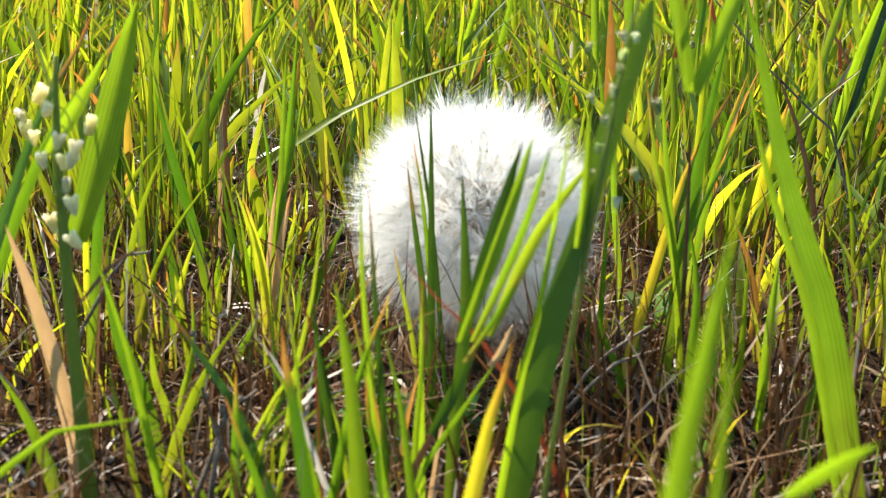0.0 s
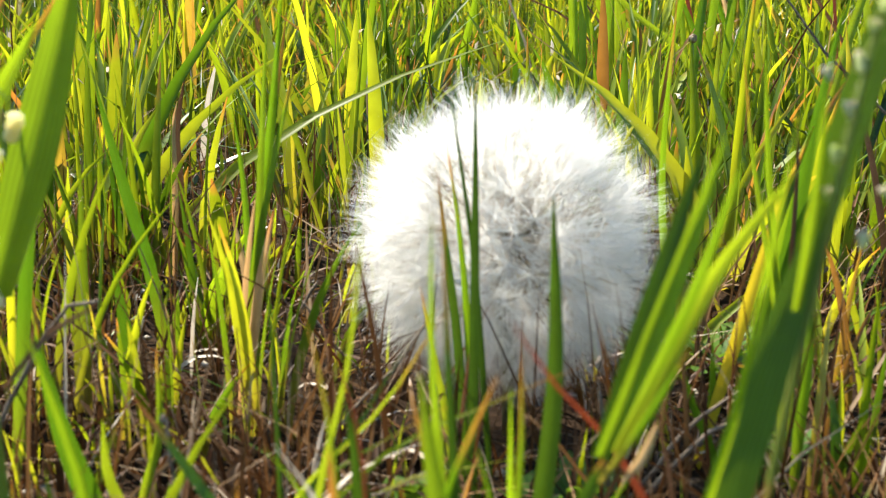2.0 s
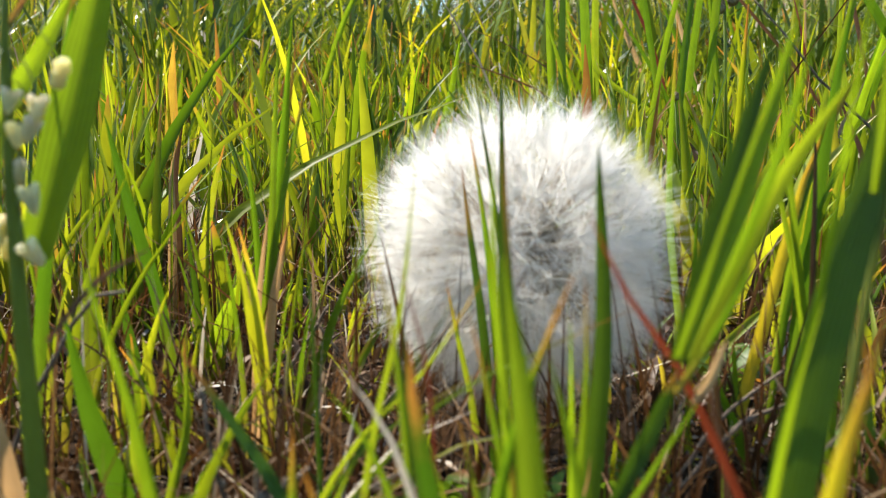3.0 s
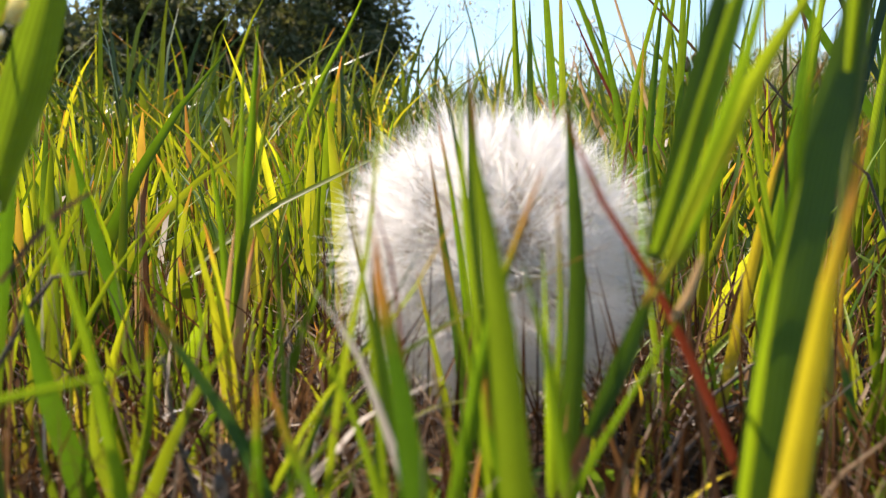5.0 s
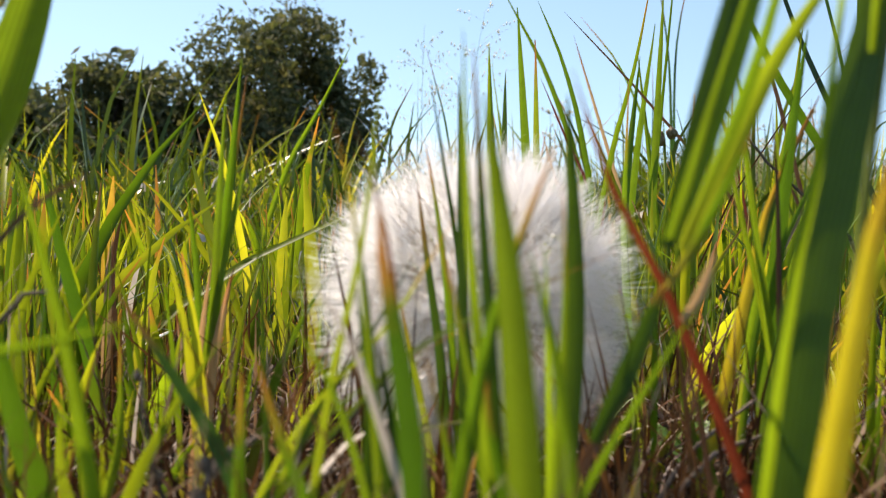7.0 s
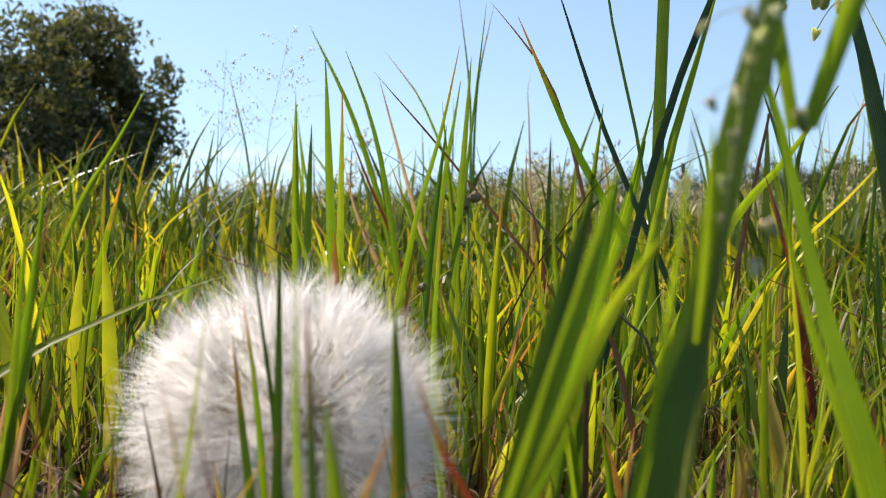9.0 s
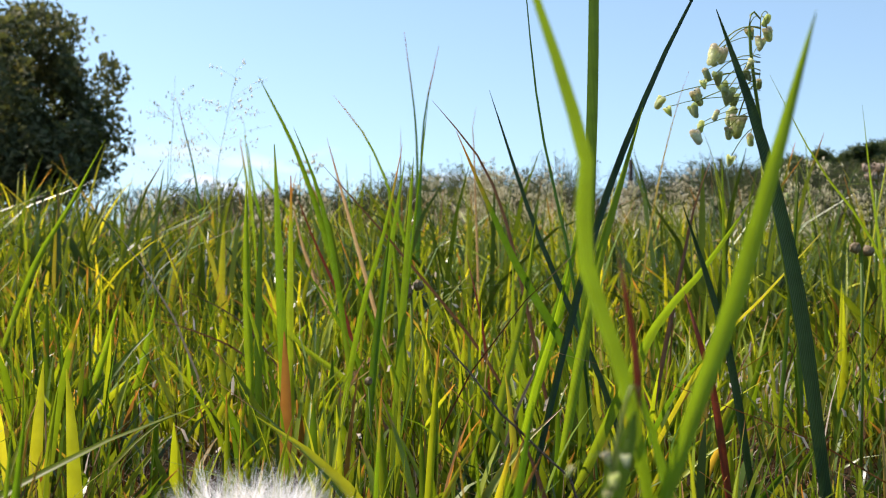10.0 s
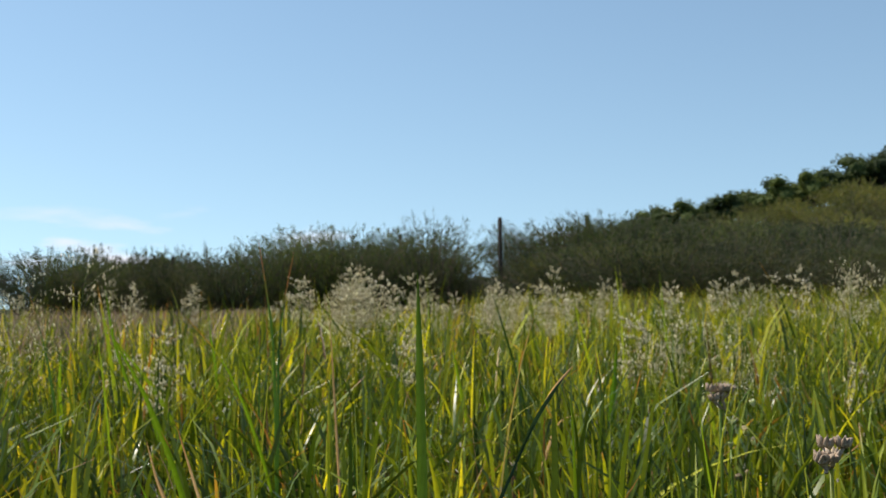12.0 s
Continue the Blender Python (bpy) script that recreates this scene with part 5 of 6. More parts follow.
az = -60.0
while az < 90:
    near = 2 < az < 46
    d = belt.uniform(47, 53)
    gap = 23.3 < az < 26.4  # a low place in the belt
    kind = bushes[belt.randrange(3)] if belt.random() < (0.75 if az < 12 else 0.4) else shrubs[belt.randrange(4)]
    put_tree(kind, az, d, outline(az) * (belt.uniform(0.92, 1.22) if az < 28 else belt.uniform(0.82, 1.08)), belt.uniform(0, 360), 0.45 if gap else belt.uniform(0.8, 1.15) if kind in bushes else belt.uniform(0.9, 1.5))
    if near and not 22.4 < az < 27.2:
        put_tree(shrubs[belt.randrange(4)], az + belt.uniform(-0.6, 0.6), d + belt.uniform(3, 9), outline(az) * belt.uniform(0.9, 1.15), belt.uniform(0, 360), 0.8)
    az += belt.uniform(0.7, 1.3) if near else belt.uniform(3.0, 5.0)
put_tree(airy, 22.6, 47, 4.1, 20, 0.9)
put_tree(airy, 21.9, 46.5, 3.6, 140, 0.9)
put_tree(airy, 12.3, 50, 3.1, 80, 1.2)
put_tree(airy, 24.3, 47.5, 2.2, 220, 0.8)
for i in range(54):  # low scrub running out into the field
    a = belt.uniform(28, 58)
    put_tree((shrubs + bushes)[i % 7], a, belt.uniform(38, 46), belt.uniform(1.4, 2.5), belt.uniform(0, 360), belt.uniform(1.1, 1.7))
# scrub and trees climbing the hill
for i in range(150):
    a = belt.uniform(27, 66)
    d = belt.uniform(58, 140)
    put_tree(hill_shrub, a, d, belt.uniform(1.6, 3.0), belt.uniform(0, 360), belt.uniform(1.0, 1.5))
pine = make_tree("hill_tree", "round-crowned dark tree on the hill crest", 1.0, 1.2, 950, 0.053, 41, PINE_LEAF, lobes=10, core=0.62, slender=0.3, trunk=0.035, low=0.15,
                 group="trees on the hill", category="tree")
for i in range(110):
    a = 31 + i * 0.36 + belt.uniform(-0.4, 0.4)
    d = belt.uniform(135, 190)
    put_tree(pine, a, d, belt.uniform(4.0, 5.4) * (0.92 if a < 43 else 1.12), belt.uniform(0, 360), belt.uniform(0.9, 1.4))
for a, d, k in ((45.0, 150, 7.2), (46.4, 152, 7.8), (48.0, 149, 7.8), (41.6, 155, 5.0), (40.2, 158, 4.8)):
    put_tree(pine, a, d, k, belt.uniform(0, 360), 1.0)
# crowns that stand out on the crest: bearing, angle of the top over the horizon
for a, e in ((33.2, 5.0), (34.3, 5.2), (35.4, 5.35), (36.3, 5.5), (37.4, 5.5), (38.5, 6.1), (39.4, 6.1), (40.4, 5.95), (42.0, 7.1), (42.9, 7.15)):
    put_tree(pine, a, 140, max(4.0, 140 * math.tan(radians(e)) - at_bearing(a, 140)[2]), belt.uniform(0, 360), belt.uniform(0.95, 1.25))
for a, d, k in ((7.4, 72, 3.3), (8.5, 75, 3.5), (9.9, 70, 3.6), (10.6, 72, 3.3), (11.4, 74, 3.0)):  # dark crowns behind the belt
    put_tree(pine, a, d, k, belt.uniform(0, 360), 1.2)
for src in shrubs + bushes + [airy, pine, hill_shrub]:
    src.scale = (3, 3, 3)
for src, a in zip(shrubs + bushes + [airy, pine, hill_shrub], (-64, -68, -72, -76, -84, -88, -92, -80, 92, 97)):
    src.location = at_bearing(a, 55)

WOOD = rough_material("weathered_post_wood", (0.016, 0.014, 0.012), (0.04, 0.034, 0.028), 9.0, bump=0.6, bump_distance=0.01)


def make_post(az, dist, height):
    bm = bmesh.new()
    tube(bm, [(0, 0, -0.4), (0.01, 0, height * 0.5), (0, 0.01, height - 0.03), (0, 0.01, height)], [0.085, 0.08, 0.078, 0.06], 10)
    for v in bm.verts:
        v.co.x += 0.008 * noise.noise(v.co * 7)
    e = new("fence_post")
    part("post", bm, WOOD, e)
    tagged(e, "weathered dark wooden fence post standing in scrub", "fence post", "posts in the scrub")
    x, y, z = at_bearing(az, dist)
    e.location = (x, y, z)


make_post(25.6, 44.5, 3.35)
make_post(29.7, 54, 3.95)
make_post(20.9, 53, 3.4)
make_post(10.4, 53, 2.6)

# ---------------------------------------------------------------- meadow grass
G = np.random.default_rng(21)


def scatter(rng, count, d0, d1, a0, a1, power=1.0):
    """Roots in a ring sector about the walk: distances d0 to d1, bearings a0 to a1 in degrees."""
    d = np.sqrt(rng.uniform(d0 ** 2, d1 ** 2, count)) if power == 1.0 else d0 + (d1 - d0) * rng.uniform(0, 1, count) ** power
    a = np.radians(rng.uniform(a0, a1, count))
    return np.stack([np.sin(a) * d - 0.02, np.cos(a) * d + 0.05], 1)


def level(p):
    return np.array([ground_z(x, y) for x, y in p])


def patchy(p, scale, seed):
    return np.array([noise.noise((x * scale, y * scale, seed)) for x, y in p])


def clear(p, keep_off):
    """Keeps blades off the seed head."""
    return np.hypot(p[:, 0] - HEAD.x, p[:, 1] - HEAD.y) > keep_off


def clumps(rng, count, each, d0, d1, a0, a1, spread, power=1.0):
    """Roots gathered in clumps; also the way of each from its clump's centre."""
    c = scatter(rng, count, d0, d1, a0, a1, power)
    off = rng.normal(0, 1, (count, each, 2)) * (spread * rng.uniform(0.5, 1.5, (count, 1, 1)))
    size = np.repeat(rng.uniform(0.5, 1.45, count), each)
    return (c[:, None] + off).reshape(-1, 2), off.reshape(-1, 2), size


def tailed(rng, n, low, high):
    """Heights with many low blades and few tall ones."""
    return low + (high - low) * rng.beta(1.6, 3.2, n)


# litter and short growth close to the walk
p = scatter(G, 1700, 0.10, 0.36, -48, 62)
p = p[clear(p, 0.022)]
h = G.uniform(0.005, 0.020, len(p))
field("grass_sprigs", p, h, G.uniform(0.0005, 0.0013, len(p)), G, SWARD_MAT, 4, 0.7, 0.2, label="short green sprigs between dead stalks on bare soil", keel=True)
p = scatter(G, 8000, 0.09, 1.1, -52, 65, 1.7)
p = p[clear(p, 0.012)]
h = G.uniform(0.008, 0.035, len(p))
field("dead_grass", p, h, G.uniform(0.0003, 0.0011, len(p)), G, LITTER_MAT, 3, 1.4, 0.03, label="brown and bleached dead grass littering the soil", keel=True)
p = scatter(G, 2600, 0.17, 0.75, -48, 62, 1.4)
p = p[clear(p, 0.02)]
h = G.uniform(0.012, 0.042, len(p))
field("dead_stalks", p, h, G.uniform(0.0004, 0.0010, len(p)), G, LITTER_MAT, 4, 0.75, 0.05, label="leaning reddish brown dead stalks between the grass", keel=True)
p = scatter(G, 5200, 0.09, 0.42, -50, 64, 1.2)
p = p[clear(p, 0.012)]
h = G.uniform(0.004, 0.012, len(p))
field("leaf_litter", p, h, G.uniform(0.0010, 0.0026, len(p)), G, CHIP_MAT, 4, 1.4, 0.45, label="small curled brown chips of dead leaves on the soil", category="litter", keel=True)
p = scatter(G, 110, 0.13, 0.40, -48, 62)
p = p[clear(p, 0.03)]
h = G.uniform(0.012, 0.034, len(p))
field("grass_shoots", p, h, G.uniform(0.0014, 0.0034, len(p)), G, SWARD_MAT, 5, 0.45, 0.12, label="broad young green shoots low on the soil", keel=True)
p = scatter(G, 700, 0.13, 0.6, -48, 62)
p = p[clear(p, 0.02)]
h = G.uniform(0.006, 0.022, len(p))
field("bleached_straws", p, h, G.uniform(0.0005, 0.0013, len(p)), G, HUSK_MAT, 4, 1.5, 0.12, label="bleached curled straws lying on the soil", keel=True)
# sward on both sides of the bare patch
p = np.concatenate([scatter(G, 210, 0.19, 0.33, -46, -19), scatter(G, 150, 0.19, 0.33, 18, 44)])
p = p[clear(p, 0.036)]
h = tailed(G, len(p), 0.016, 0.055)
field("meadow_grass", p, h, G.uniform(0.0011, 0.0027, len(p)), G, SWARD_MAT, 6, 0.35, 0.12, label="young green grass beside the bare patch", keel=True)
# sward round and behind the seed head
p, off, sz = clumps(G, 40, 9, 0.20, 0.34, -48, 62, 0.004)
ok = clear(p, 0.031) & (p[:, 1] > 0.236)
p, off, sz = p[ok], off[ok], sz[ok]
h = tailed(G, len(p), 0.015, 0.062) * sz
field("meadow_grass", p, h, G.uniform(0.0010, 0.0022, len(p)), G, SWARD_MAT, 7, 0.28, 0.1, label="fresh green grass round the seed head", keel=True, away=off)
p, off, sz = clumps(G, 640, 15, 0.30, 1.05, -45, 62, 0.0095)
ok = p[:, 1] > 0.312
p, off, sz = p[ok], off[ok], sz[ok]
h = tailed(G, len(p), 0.018, 0.074) * sz * (0.8 + 0.3 * np.hypot(p[:, 0], p[:, 1]))
field("meadow_grass", p, h, 0.0016 + 0.0054 * G.beta(1.4, 2.9, len(p)), G, SWARD_MAT, 5, 0.42, 0.1, label="dense green sward behind the seed head", keel=True, away=off)
p, off, sz = clumps(G, 560, 17, 0.95, 2.8, -42, 60, 0.022)
h = tailed(G, len(p), 0.04, 0.20) * sz * (0.55 + 0.25 * np.hypot(p[:, 0], p[:, 1]))
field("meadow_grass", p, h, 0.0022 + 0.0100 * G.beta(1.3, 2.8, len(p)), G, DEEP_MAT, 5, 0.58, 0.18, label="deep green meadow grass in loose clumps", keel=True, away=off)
p, off, sz = clumps(G, 2200, 14, 2.6, 8.0, -42, 60, 0.042)
h = tailed(G, len(p), 0.07, 0.30) * sz * np.clip(0.72 + (p[:, 0] / np.maximum(p[:, 1], 0.1) - 0.12) * 1.2, 0.72, 1.0)
field("meadow_grass", p, h, 0.0032 + 0.0125 * G.beta(1.3, 2.8, len(p)), G, DEEP_MAT, 3, 0.55, 0.18, label="deep meadow grass further off", away=off)
p, off, sz = clumps(G, 6000, 9, 7.5, 48, -40, 60, 0.12, 1.3)
h = tailed(G, len(p), 0.07, 0.25) * sz
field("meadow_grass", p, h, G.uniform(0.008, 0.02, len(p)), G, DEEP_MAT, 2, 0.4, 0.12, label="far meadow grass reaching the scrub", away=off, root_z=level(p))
p, off, sz = clumps(G, 1500, 9, 0.20, 1.1, 62, 315, 0.009)
ok = np.hypot(p[:, 0] + 0.01, p[:, 1] - 0.05) > 0.2
p, off, sz = p[ok], off[ok], sz[ok]
h = tailed(G, len(p), 0.02, 0.09) * sz
field("meadow_grass", p, h, G.uniform(0.0012, 0.003, len(p)), G, SWARD_MAT, 3, 0.3, 0.12, label="dense sward on the near side of the walk", away=off)
p, off, sz = clumps(G, 2600, 11, 0.9, 3.0, 62, 315, 0.014)
h = tailed(G, len(p), 0.03, 0.14) * sz
ok = (np.hypot(p[:, 0] + 0.01, p[:, 1] - 0.05) > 0.2)
p, off, sz, h = p[ok], off[ok], sz[ok], h[ok]
field("meadow_grass", p, h, G.uniform(0.0018, 0.005, len(p)), G, SWARD_MAT, 2, 0.3, 0.12, label="meadow grass on the near side of the walk", away=off)
p, off, sz = clumps(G, 2900, 9, 2.8, 9.0, 60, 318, 0.03)
h = tailed(G, len(p), 0.07, 0.30) * sz
field("meadow_grass", p, h, G.uniform(0.004, 0.012, len(p)), G, DEEP_MAT, 2, 0.32, 0.12, label="deep meadow grass behind the walk", away=off)
p, off, sz = clumps(G, 2600, 8, 8.5, 30, 60, 320, 0.12)
h = tailed(G, len(p), 0.09, 0.36) * sz
field("meadow_grass", p, h, G.uniform(0.01, 0.03, len(p)), G, DEEP_MAT, 2, 0.3, 0.12, label="far meadow grass behind the walk", away=off, root_z=level(p))
p = scatter(G, 600, 0.45, 3.6, -42, 60)
h = G.uniform(0.02, 0.06, len(p))
field("bleached_husks", p, h, G.uniform(0.0015, 0.003, len(p)), G, HUSK_MAT, 3, 0.9, 0.05, label="bleached curled grass husks scattered in the sward")
# a withered plant's curled leaves, and a smaller heap
p = np.concatenate([G.normal((0.384, 0.698), 0.045, (90, 2)), G.normal((0.275, 1.093), 0.02, (26, 2))])
h = G.uniform(0.012, 0.05, len(p))
field("bleached_husks", p, h, G.uniform(0.0015, 0.0045, len(p)), G, HUSK_MAT, 5, 1.0, 0.35, label="bleached curled leaves of a withered plant", keel=True)
p = scatter(G, 30000, 9, 46, -40, 26)
p = p[patchy(p, 0.25, 3.0) > -0.25]
h = G.uniform(0.12, 0.27, len(p))
field("dry_tall_grass", p, h, G.uniform(0.008, 0.02, len(p)), G, DRY_HEAD_MAT, 2, 0.5, 0.12, label="tall brown dry grass heads along the far field", root_z=level(p))

p = scatter(G, 15000, 4.2, 11, -40, 14)
p = p[patchy(p, 0.5, 3.0) > -0.3]
h = G.uniform(0.12, 0.26, len(p))
field("dry_tall_grass", p, h, G.uniform(0.003, 0.008, len(p)), G, DRY_HEAD_MAT, 3, 0.5, 0.12, label="brown dry grass heads in the middle of the field", root_z=level(p))
p = scatter(G, 7000, 14, 46, 24, 56)
h = G.uniform(0.2, 0.62, len(p))
field("dry_tall_grass", p, h, G.uniform(0.008, 0.02, len(p)), G, DEEP_MAT, 2, 0.5, 0.12, label="tall rank grass before the scrub", root_z=level(p))

# leafy growth under the taller blades
p, off, sz = clumps(G, 900, 9, 0.34, 1.0, -45, 62, 0.008)
ok = p[:, 1] > 0.33
p, off, sz = p[ok], off[ok], sz[ok]
h = G.uniform(0.012, 0.036, len(p)) * sz
field("undergrowth", p, h, 0.0014 + 0.0024 * G.beta(1.5, 2.5, len(p)), G, SHADED_UNDER_MAT, 3, 0.6, 0.25, label="short leafy growth under the taller blades", away=off)
p, off, sz = clumps(G, 2400, 9, 0.95, 3.4, -42, 60, 0.016)
h = G.uniform(0.04, 0.15, len(p)) * sz
field("undergrowth", p, h, 0.003 + 0.005 * G.beta(1.5, 2.5, len(p)), G, SHADED_UNDER_MAT, 3, 0.65, 0.25, label="leafy growth under the meadow grass, gap shade in its colour", away=off)

p, off, sz = clumps(G, 2600, 9, 0.30, 3.4, 60, 318, 0.016)
h = G.uniform(0.02, 0.09, len(p)) * sz
field("undergrowth", p, h, 0.003 + 0.006 * G.beta(1.5, 2.5, len(p)), G, SHADED_UNDER_MAT, 2, 0.65, 0.25, label="leafy growth on the near side of the walk", away=off)
p, off, sz = clumps(G, 4200, 8, 3.2, 10.0, -180, 180, 0.035)
h = G.uniform(0.09, 0.21, len(p)) * sz
field("undergrowth", p, h, 0.007 + 0.012 * G.beta(1.5, 2.5, len(p)), G, SHADED_UNDER_MAT, 2, 0.65, 0.25, label="leafy growth under the deep meadow grass", away=off)

# dead stems lying slantwise through the sward, and pale chaff floating as glints
p = scatter(G, 1100, 0.42, 3.6, -42, 60)
h = G.uniform(0.05, 0.15, len(p))
field("dry_stems", p, h, G.uniform(0.0007, 0.0017, len(p)), G, LITTER_MAT, 4, 0.9, 0.06, label="thin brown dead stems slanting through the sward", keel=True)
p = scatter(G, 1000, 0.42, 4.0, -42, 60, 1.3)
h = G.uniform(0.003, 0.008, len(p))
field("chaff", p, h, G.uniform(0.0012, 0.0028, len(p)), G, HUSK_MAT, 2, 1.0, 0.3, label="pale chaff between the grass blades, standing for glints", category="chaff",
      keel=True, root_z=G.uniform(0.01, 0.10, len(p)) * np.clip(np.hypot(p[:, 0], p[:, 1]), 0.5, 1.5))

# scattered tall blades that stand out of the sward
p = np.concatenate([scatter(G, 10, 0.6, 1.5, 20, 54), scatter(G, 2, 0.8, 1.5, -36, 14)])
h = G.uniform(0.11, 0.25, len(p)) * (0.7 + 0.3 * np.clip(np.hypot(p[:, 0], p[:, 1]), 0, 1.2))
field("tall_grass", p, h, G.uniform(0.002, 0.0045, len(p)), G, SWARD_MAT, 9, 0.28, 0.14, label="tall green grass blades standing out of the sward", keel=True)
p = np.concatenate([scatter(G, 330, 3.0, 9.0, 22, 54), scatter(G, 170, 3.2, 9.0, -12, 22)])
h = G.uniform(0.20, 0.36, len(p))
field("tall_grass", p, h, G.uniform(0.0022, 0.006, len(p)), G, DEEP_MAT, 5, 0.3, 0.14, label="uneven tall grass towards the field edge")
p = scatter(G, 80, 1.4, 4.5, -40, 58)
h = G.uniform(0.16, 0.31, len(p))
field("tall_grass", p, h, G.uniform(0.002, 0.0048, len(p)), G, DEEP_MAT, 7, 0.22, 0.14, label="tall green grass blades further off", keel=True)


def make_grains():
    """Shed seeds and crumbs lying between the stalks."""
    rng = random.Random(77)
    verts, faces = [], []
    for q in scatter(G, 1000, 0.13, 0.8, -45, 60, 1.5):
        if math.hypot(q[0] - HEAD.x, q[1] - HEAD.y) < 0.014:
            continue
        r = rng.uniform(0.0004, 0.0010)
        a = rng.uniform(0, 6.28)
        ca, sa = math.cos(a), math.sin(a)
        z = r * 0.4 - 0.001 + 0.006 * noise.noise((q[0] * 30, (q[1] - 0.1) * 30 + 3, 0)) * 0.3
        b = len(verts)
        for x, y, w in ((1.5, 0, 0), (0, 0.9, 0), (-1.5, 0, 0), (0, -0.9, 0), (0.2, 0, 0.9), (-0.2, 0, -0.9)):
            verts.append((q[0] + (x * ca - y * sa) * r, q[1] + (x * sa + y * ca) * r, z + w * r + r * 0.6))
        for f in ((0, 1, 4), (1, 2, 4), (2, 3, 4), (3, 0, 4), (1, 0, 5), (2, 1, 5), (3, 2, 5), (0, 3, 5)):
            faces.append(tuple(b + k for k in f))
    ob = mesh_object("shed_seeds", verts, faces, GRAIN)
    return tagged(ob, "pale shed seeds and crumbs on the soil", "seeds", kind="stuff")


make_grains()

# ---------------------------------------------------------------- quaking grass, seed heads, panicles, twigs
SPIKE_MAT = leaf_material("quaking_grass_spikelet", [(0, (0.50, 0.56, 0.30)), (0.5, (0.70, 0.72, 0.50)), (1, (0.88, 0.87, 0.78))], per_object=True,
                          tip=(0.62, 0.56, 0.52), tip_share=0.6, translucency=0.78, glow=(1.2, 1.22, 0.9), veins=False, rough=0.3, spec=0.5)
STALK_MAT = leaf_material("grass_stalk", [(0, (0.13, 0.22, 0.03)), (1, (0.24, 0.28, 0.06))], per_object=True, tip_share=0.0, translucency=0.4,
                          veins=False)
BUD_MAT = rough_material("dry_bud", (0.10, 0.065, 0.03), (0.26, 0.19, 0.09), 260.0, rough=0.45, bump_distance=0.0006)
TWIG_MAT = rough_material("twig_bark", (0.07, 0.05, 0.035), (0.24, 0.18, 0.13), 240.0, bump_distance=0.0004)

spike_rng = random.Random(17)


def spikelet_shape(seed, mat):
    """A flat, heart-shaped spikelet of overlapping scales, unit long, hanging from the origin."""
    rng = random.Random(seed)
    bm = bmesh.new()
    rows = 5
    for i in range(rows):
        for sgn in (-1, 1):
            z = -0.12 - 0.17 * i
            wide = 0.36 * (1 - 0.62 * (i / (rows - 1)) ** 1.4)
            m = bmesh.ops.create_uvsphere(bm, u_segments=7, v_segments=5, radius=1.0)
            q = Matrix.Translation((sgn * wide * 0.55, rng.uniform(-0.04, 0.04), z)) @ Matrix.Rotation(sgn * (0.75 - 0.08 * i), 4, "Y") \
                @ Matrix.Diagonal((wide * 0.5, 0.27, 0.24, 1))
            bmesh.ops.transform(bm, matrix=q, verts=m["verts"])
    m = bmesh.ops.create_uvsphere(bm, u_segments=7, v_segments=5, radius=1.0)
    bmesh.ops.transform(bm, matrix=Matrix.Translation((0, 0, -0.5)) @ Matrix.Diagonal((0.22, 0.25, 0.46, 1)), verts=m["verts"])
    me = bpy.data.meshes.new("spikelet")
    bm.to_mesh(me)
    bm.free()
    me.attributes.new("along", "FLOAT", "POINT").data.foreach_set("value", [min(1.0, max(0.0, 1.0 + v.co.z * 0.6)) for v in me.vertices])
    me.polygons.foreach_set("use_smooth", [True] * len(me.polygons))
    me.materials.append(mat)
    return me


# whiter copy of the spikelet colour, for the plant that should look sunlit
LIT_SPIKE_MAT = leaf_material("lit_quaking_grass_spikelet", [(0, (0.74, 0.74, 0.54)), (1, (0.92, 0.90, 0.80))], per_object=True, tip=(0.8, 0.76, 0.7),
                               tip_share=0.5, translucency=0.8, glow=(1.36, 1.3, 1.12), veins=False, rough=0.3, spec=0.5)
SPIKES = [spikelet_shape(i, SPIKE_MAT) for i in range(4)]
LIT_SPIKES = [spikelet_shape(i, LIT_SPIKE_MAT) for i in range(4)]


def quaking_grass(label):
    e = new("quaking_grass")
    e.empty_display_size = 0.02
    return tagged(e, label, "grass", "quaking grass plants")


def stalk(plant, base, mid, top, radius):
    """The plant's stalk; its later spikelets hang from it."""
    plant.location = (base[0], base[1], 0)
    o = Vector((base[0], base[1], 0))
    a, m, b = Vector((base[0], base[1], -0.003)) - o, Vector(mid) - o, Vector(top) - o
    c = m * 2 - (a + b) * 0.5
    pts = [bezier(a, c, b, i / 12) for i in range(13)]
    bm = bmesh.new()
    tube(bm, pts, [radius * (1 - 0.75 * i / 12) for i in range(13)], 7)
    part("stalk", bm, STALK_MAT, plant)
    plant["stalk_mid"], plant["stalk_top"] = list(m), list(b)


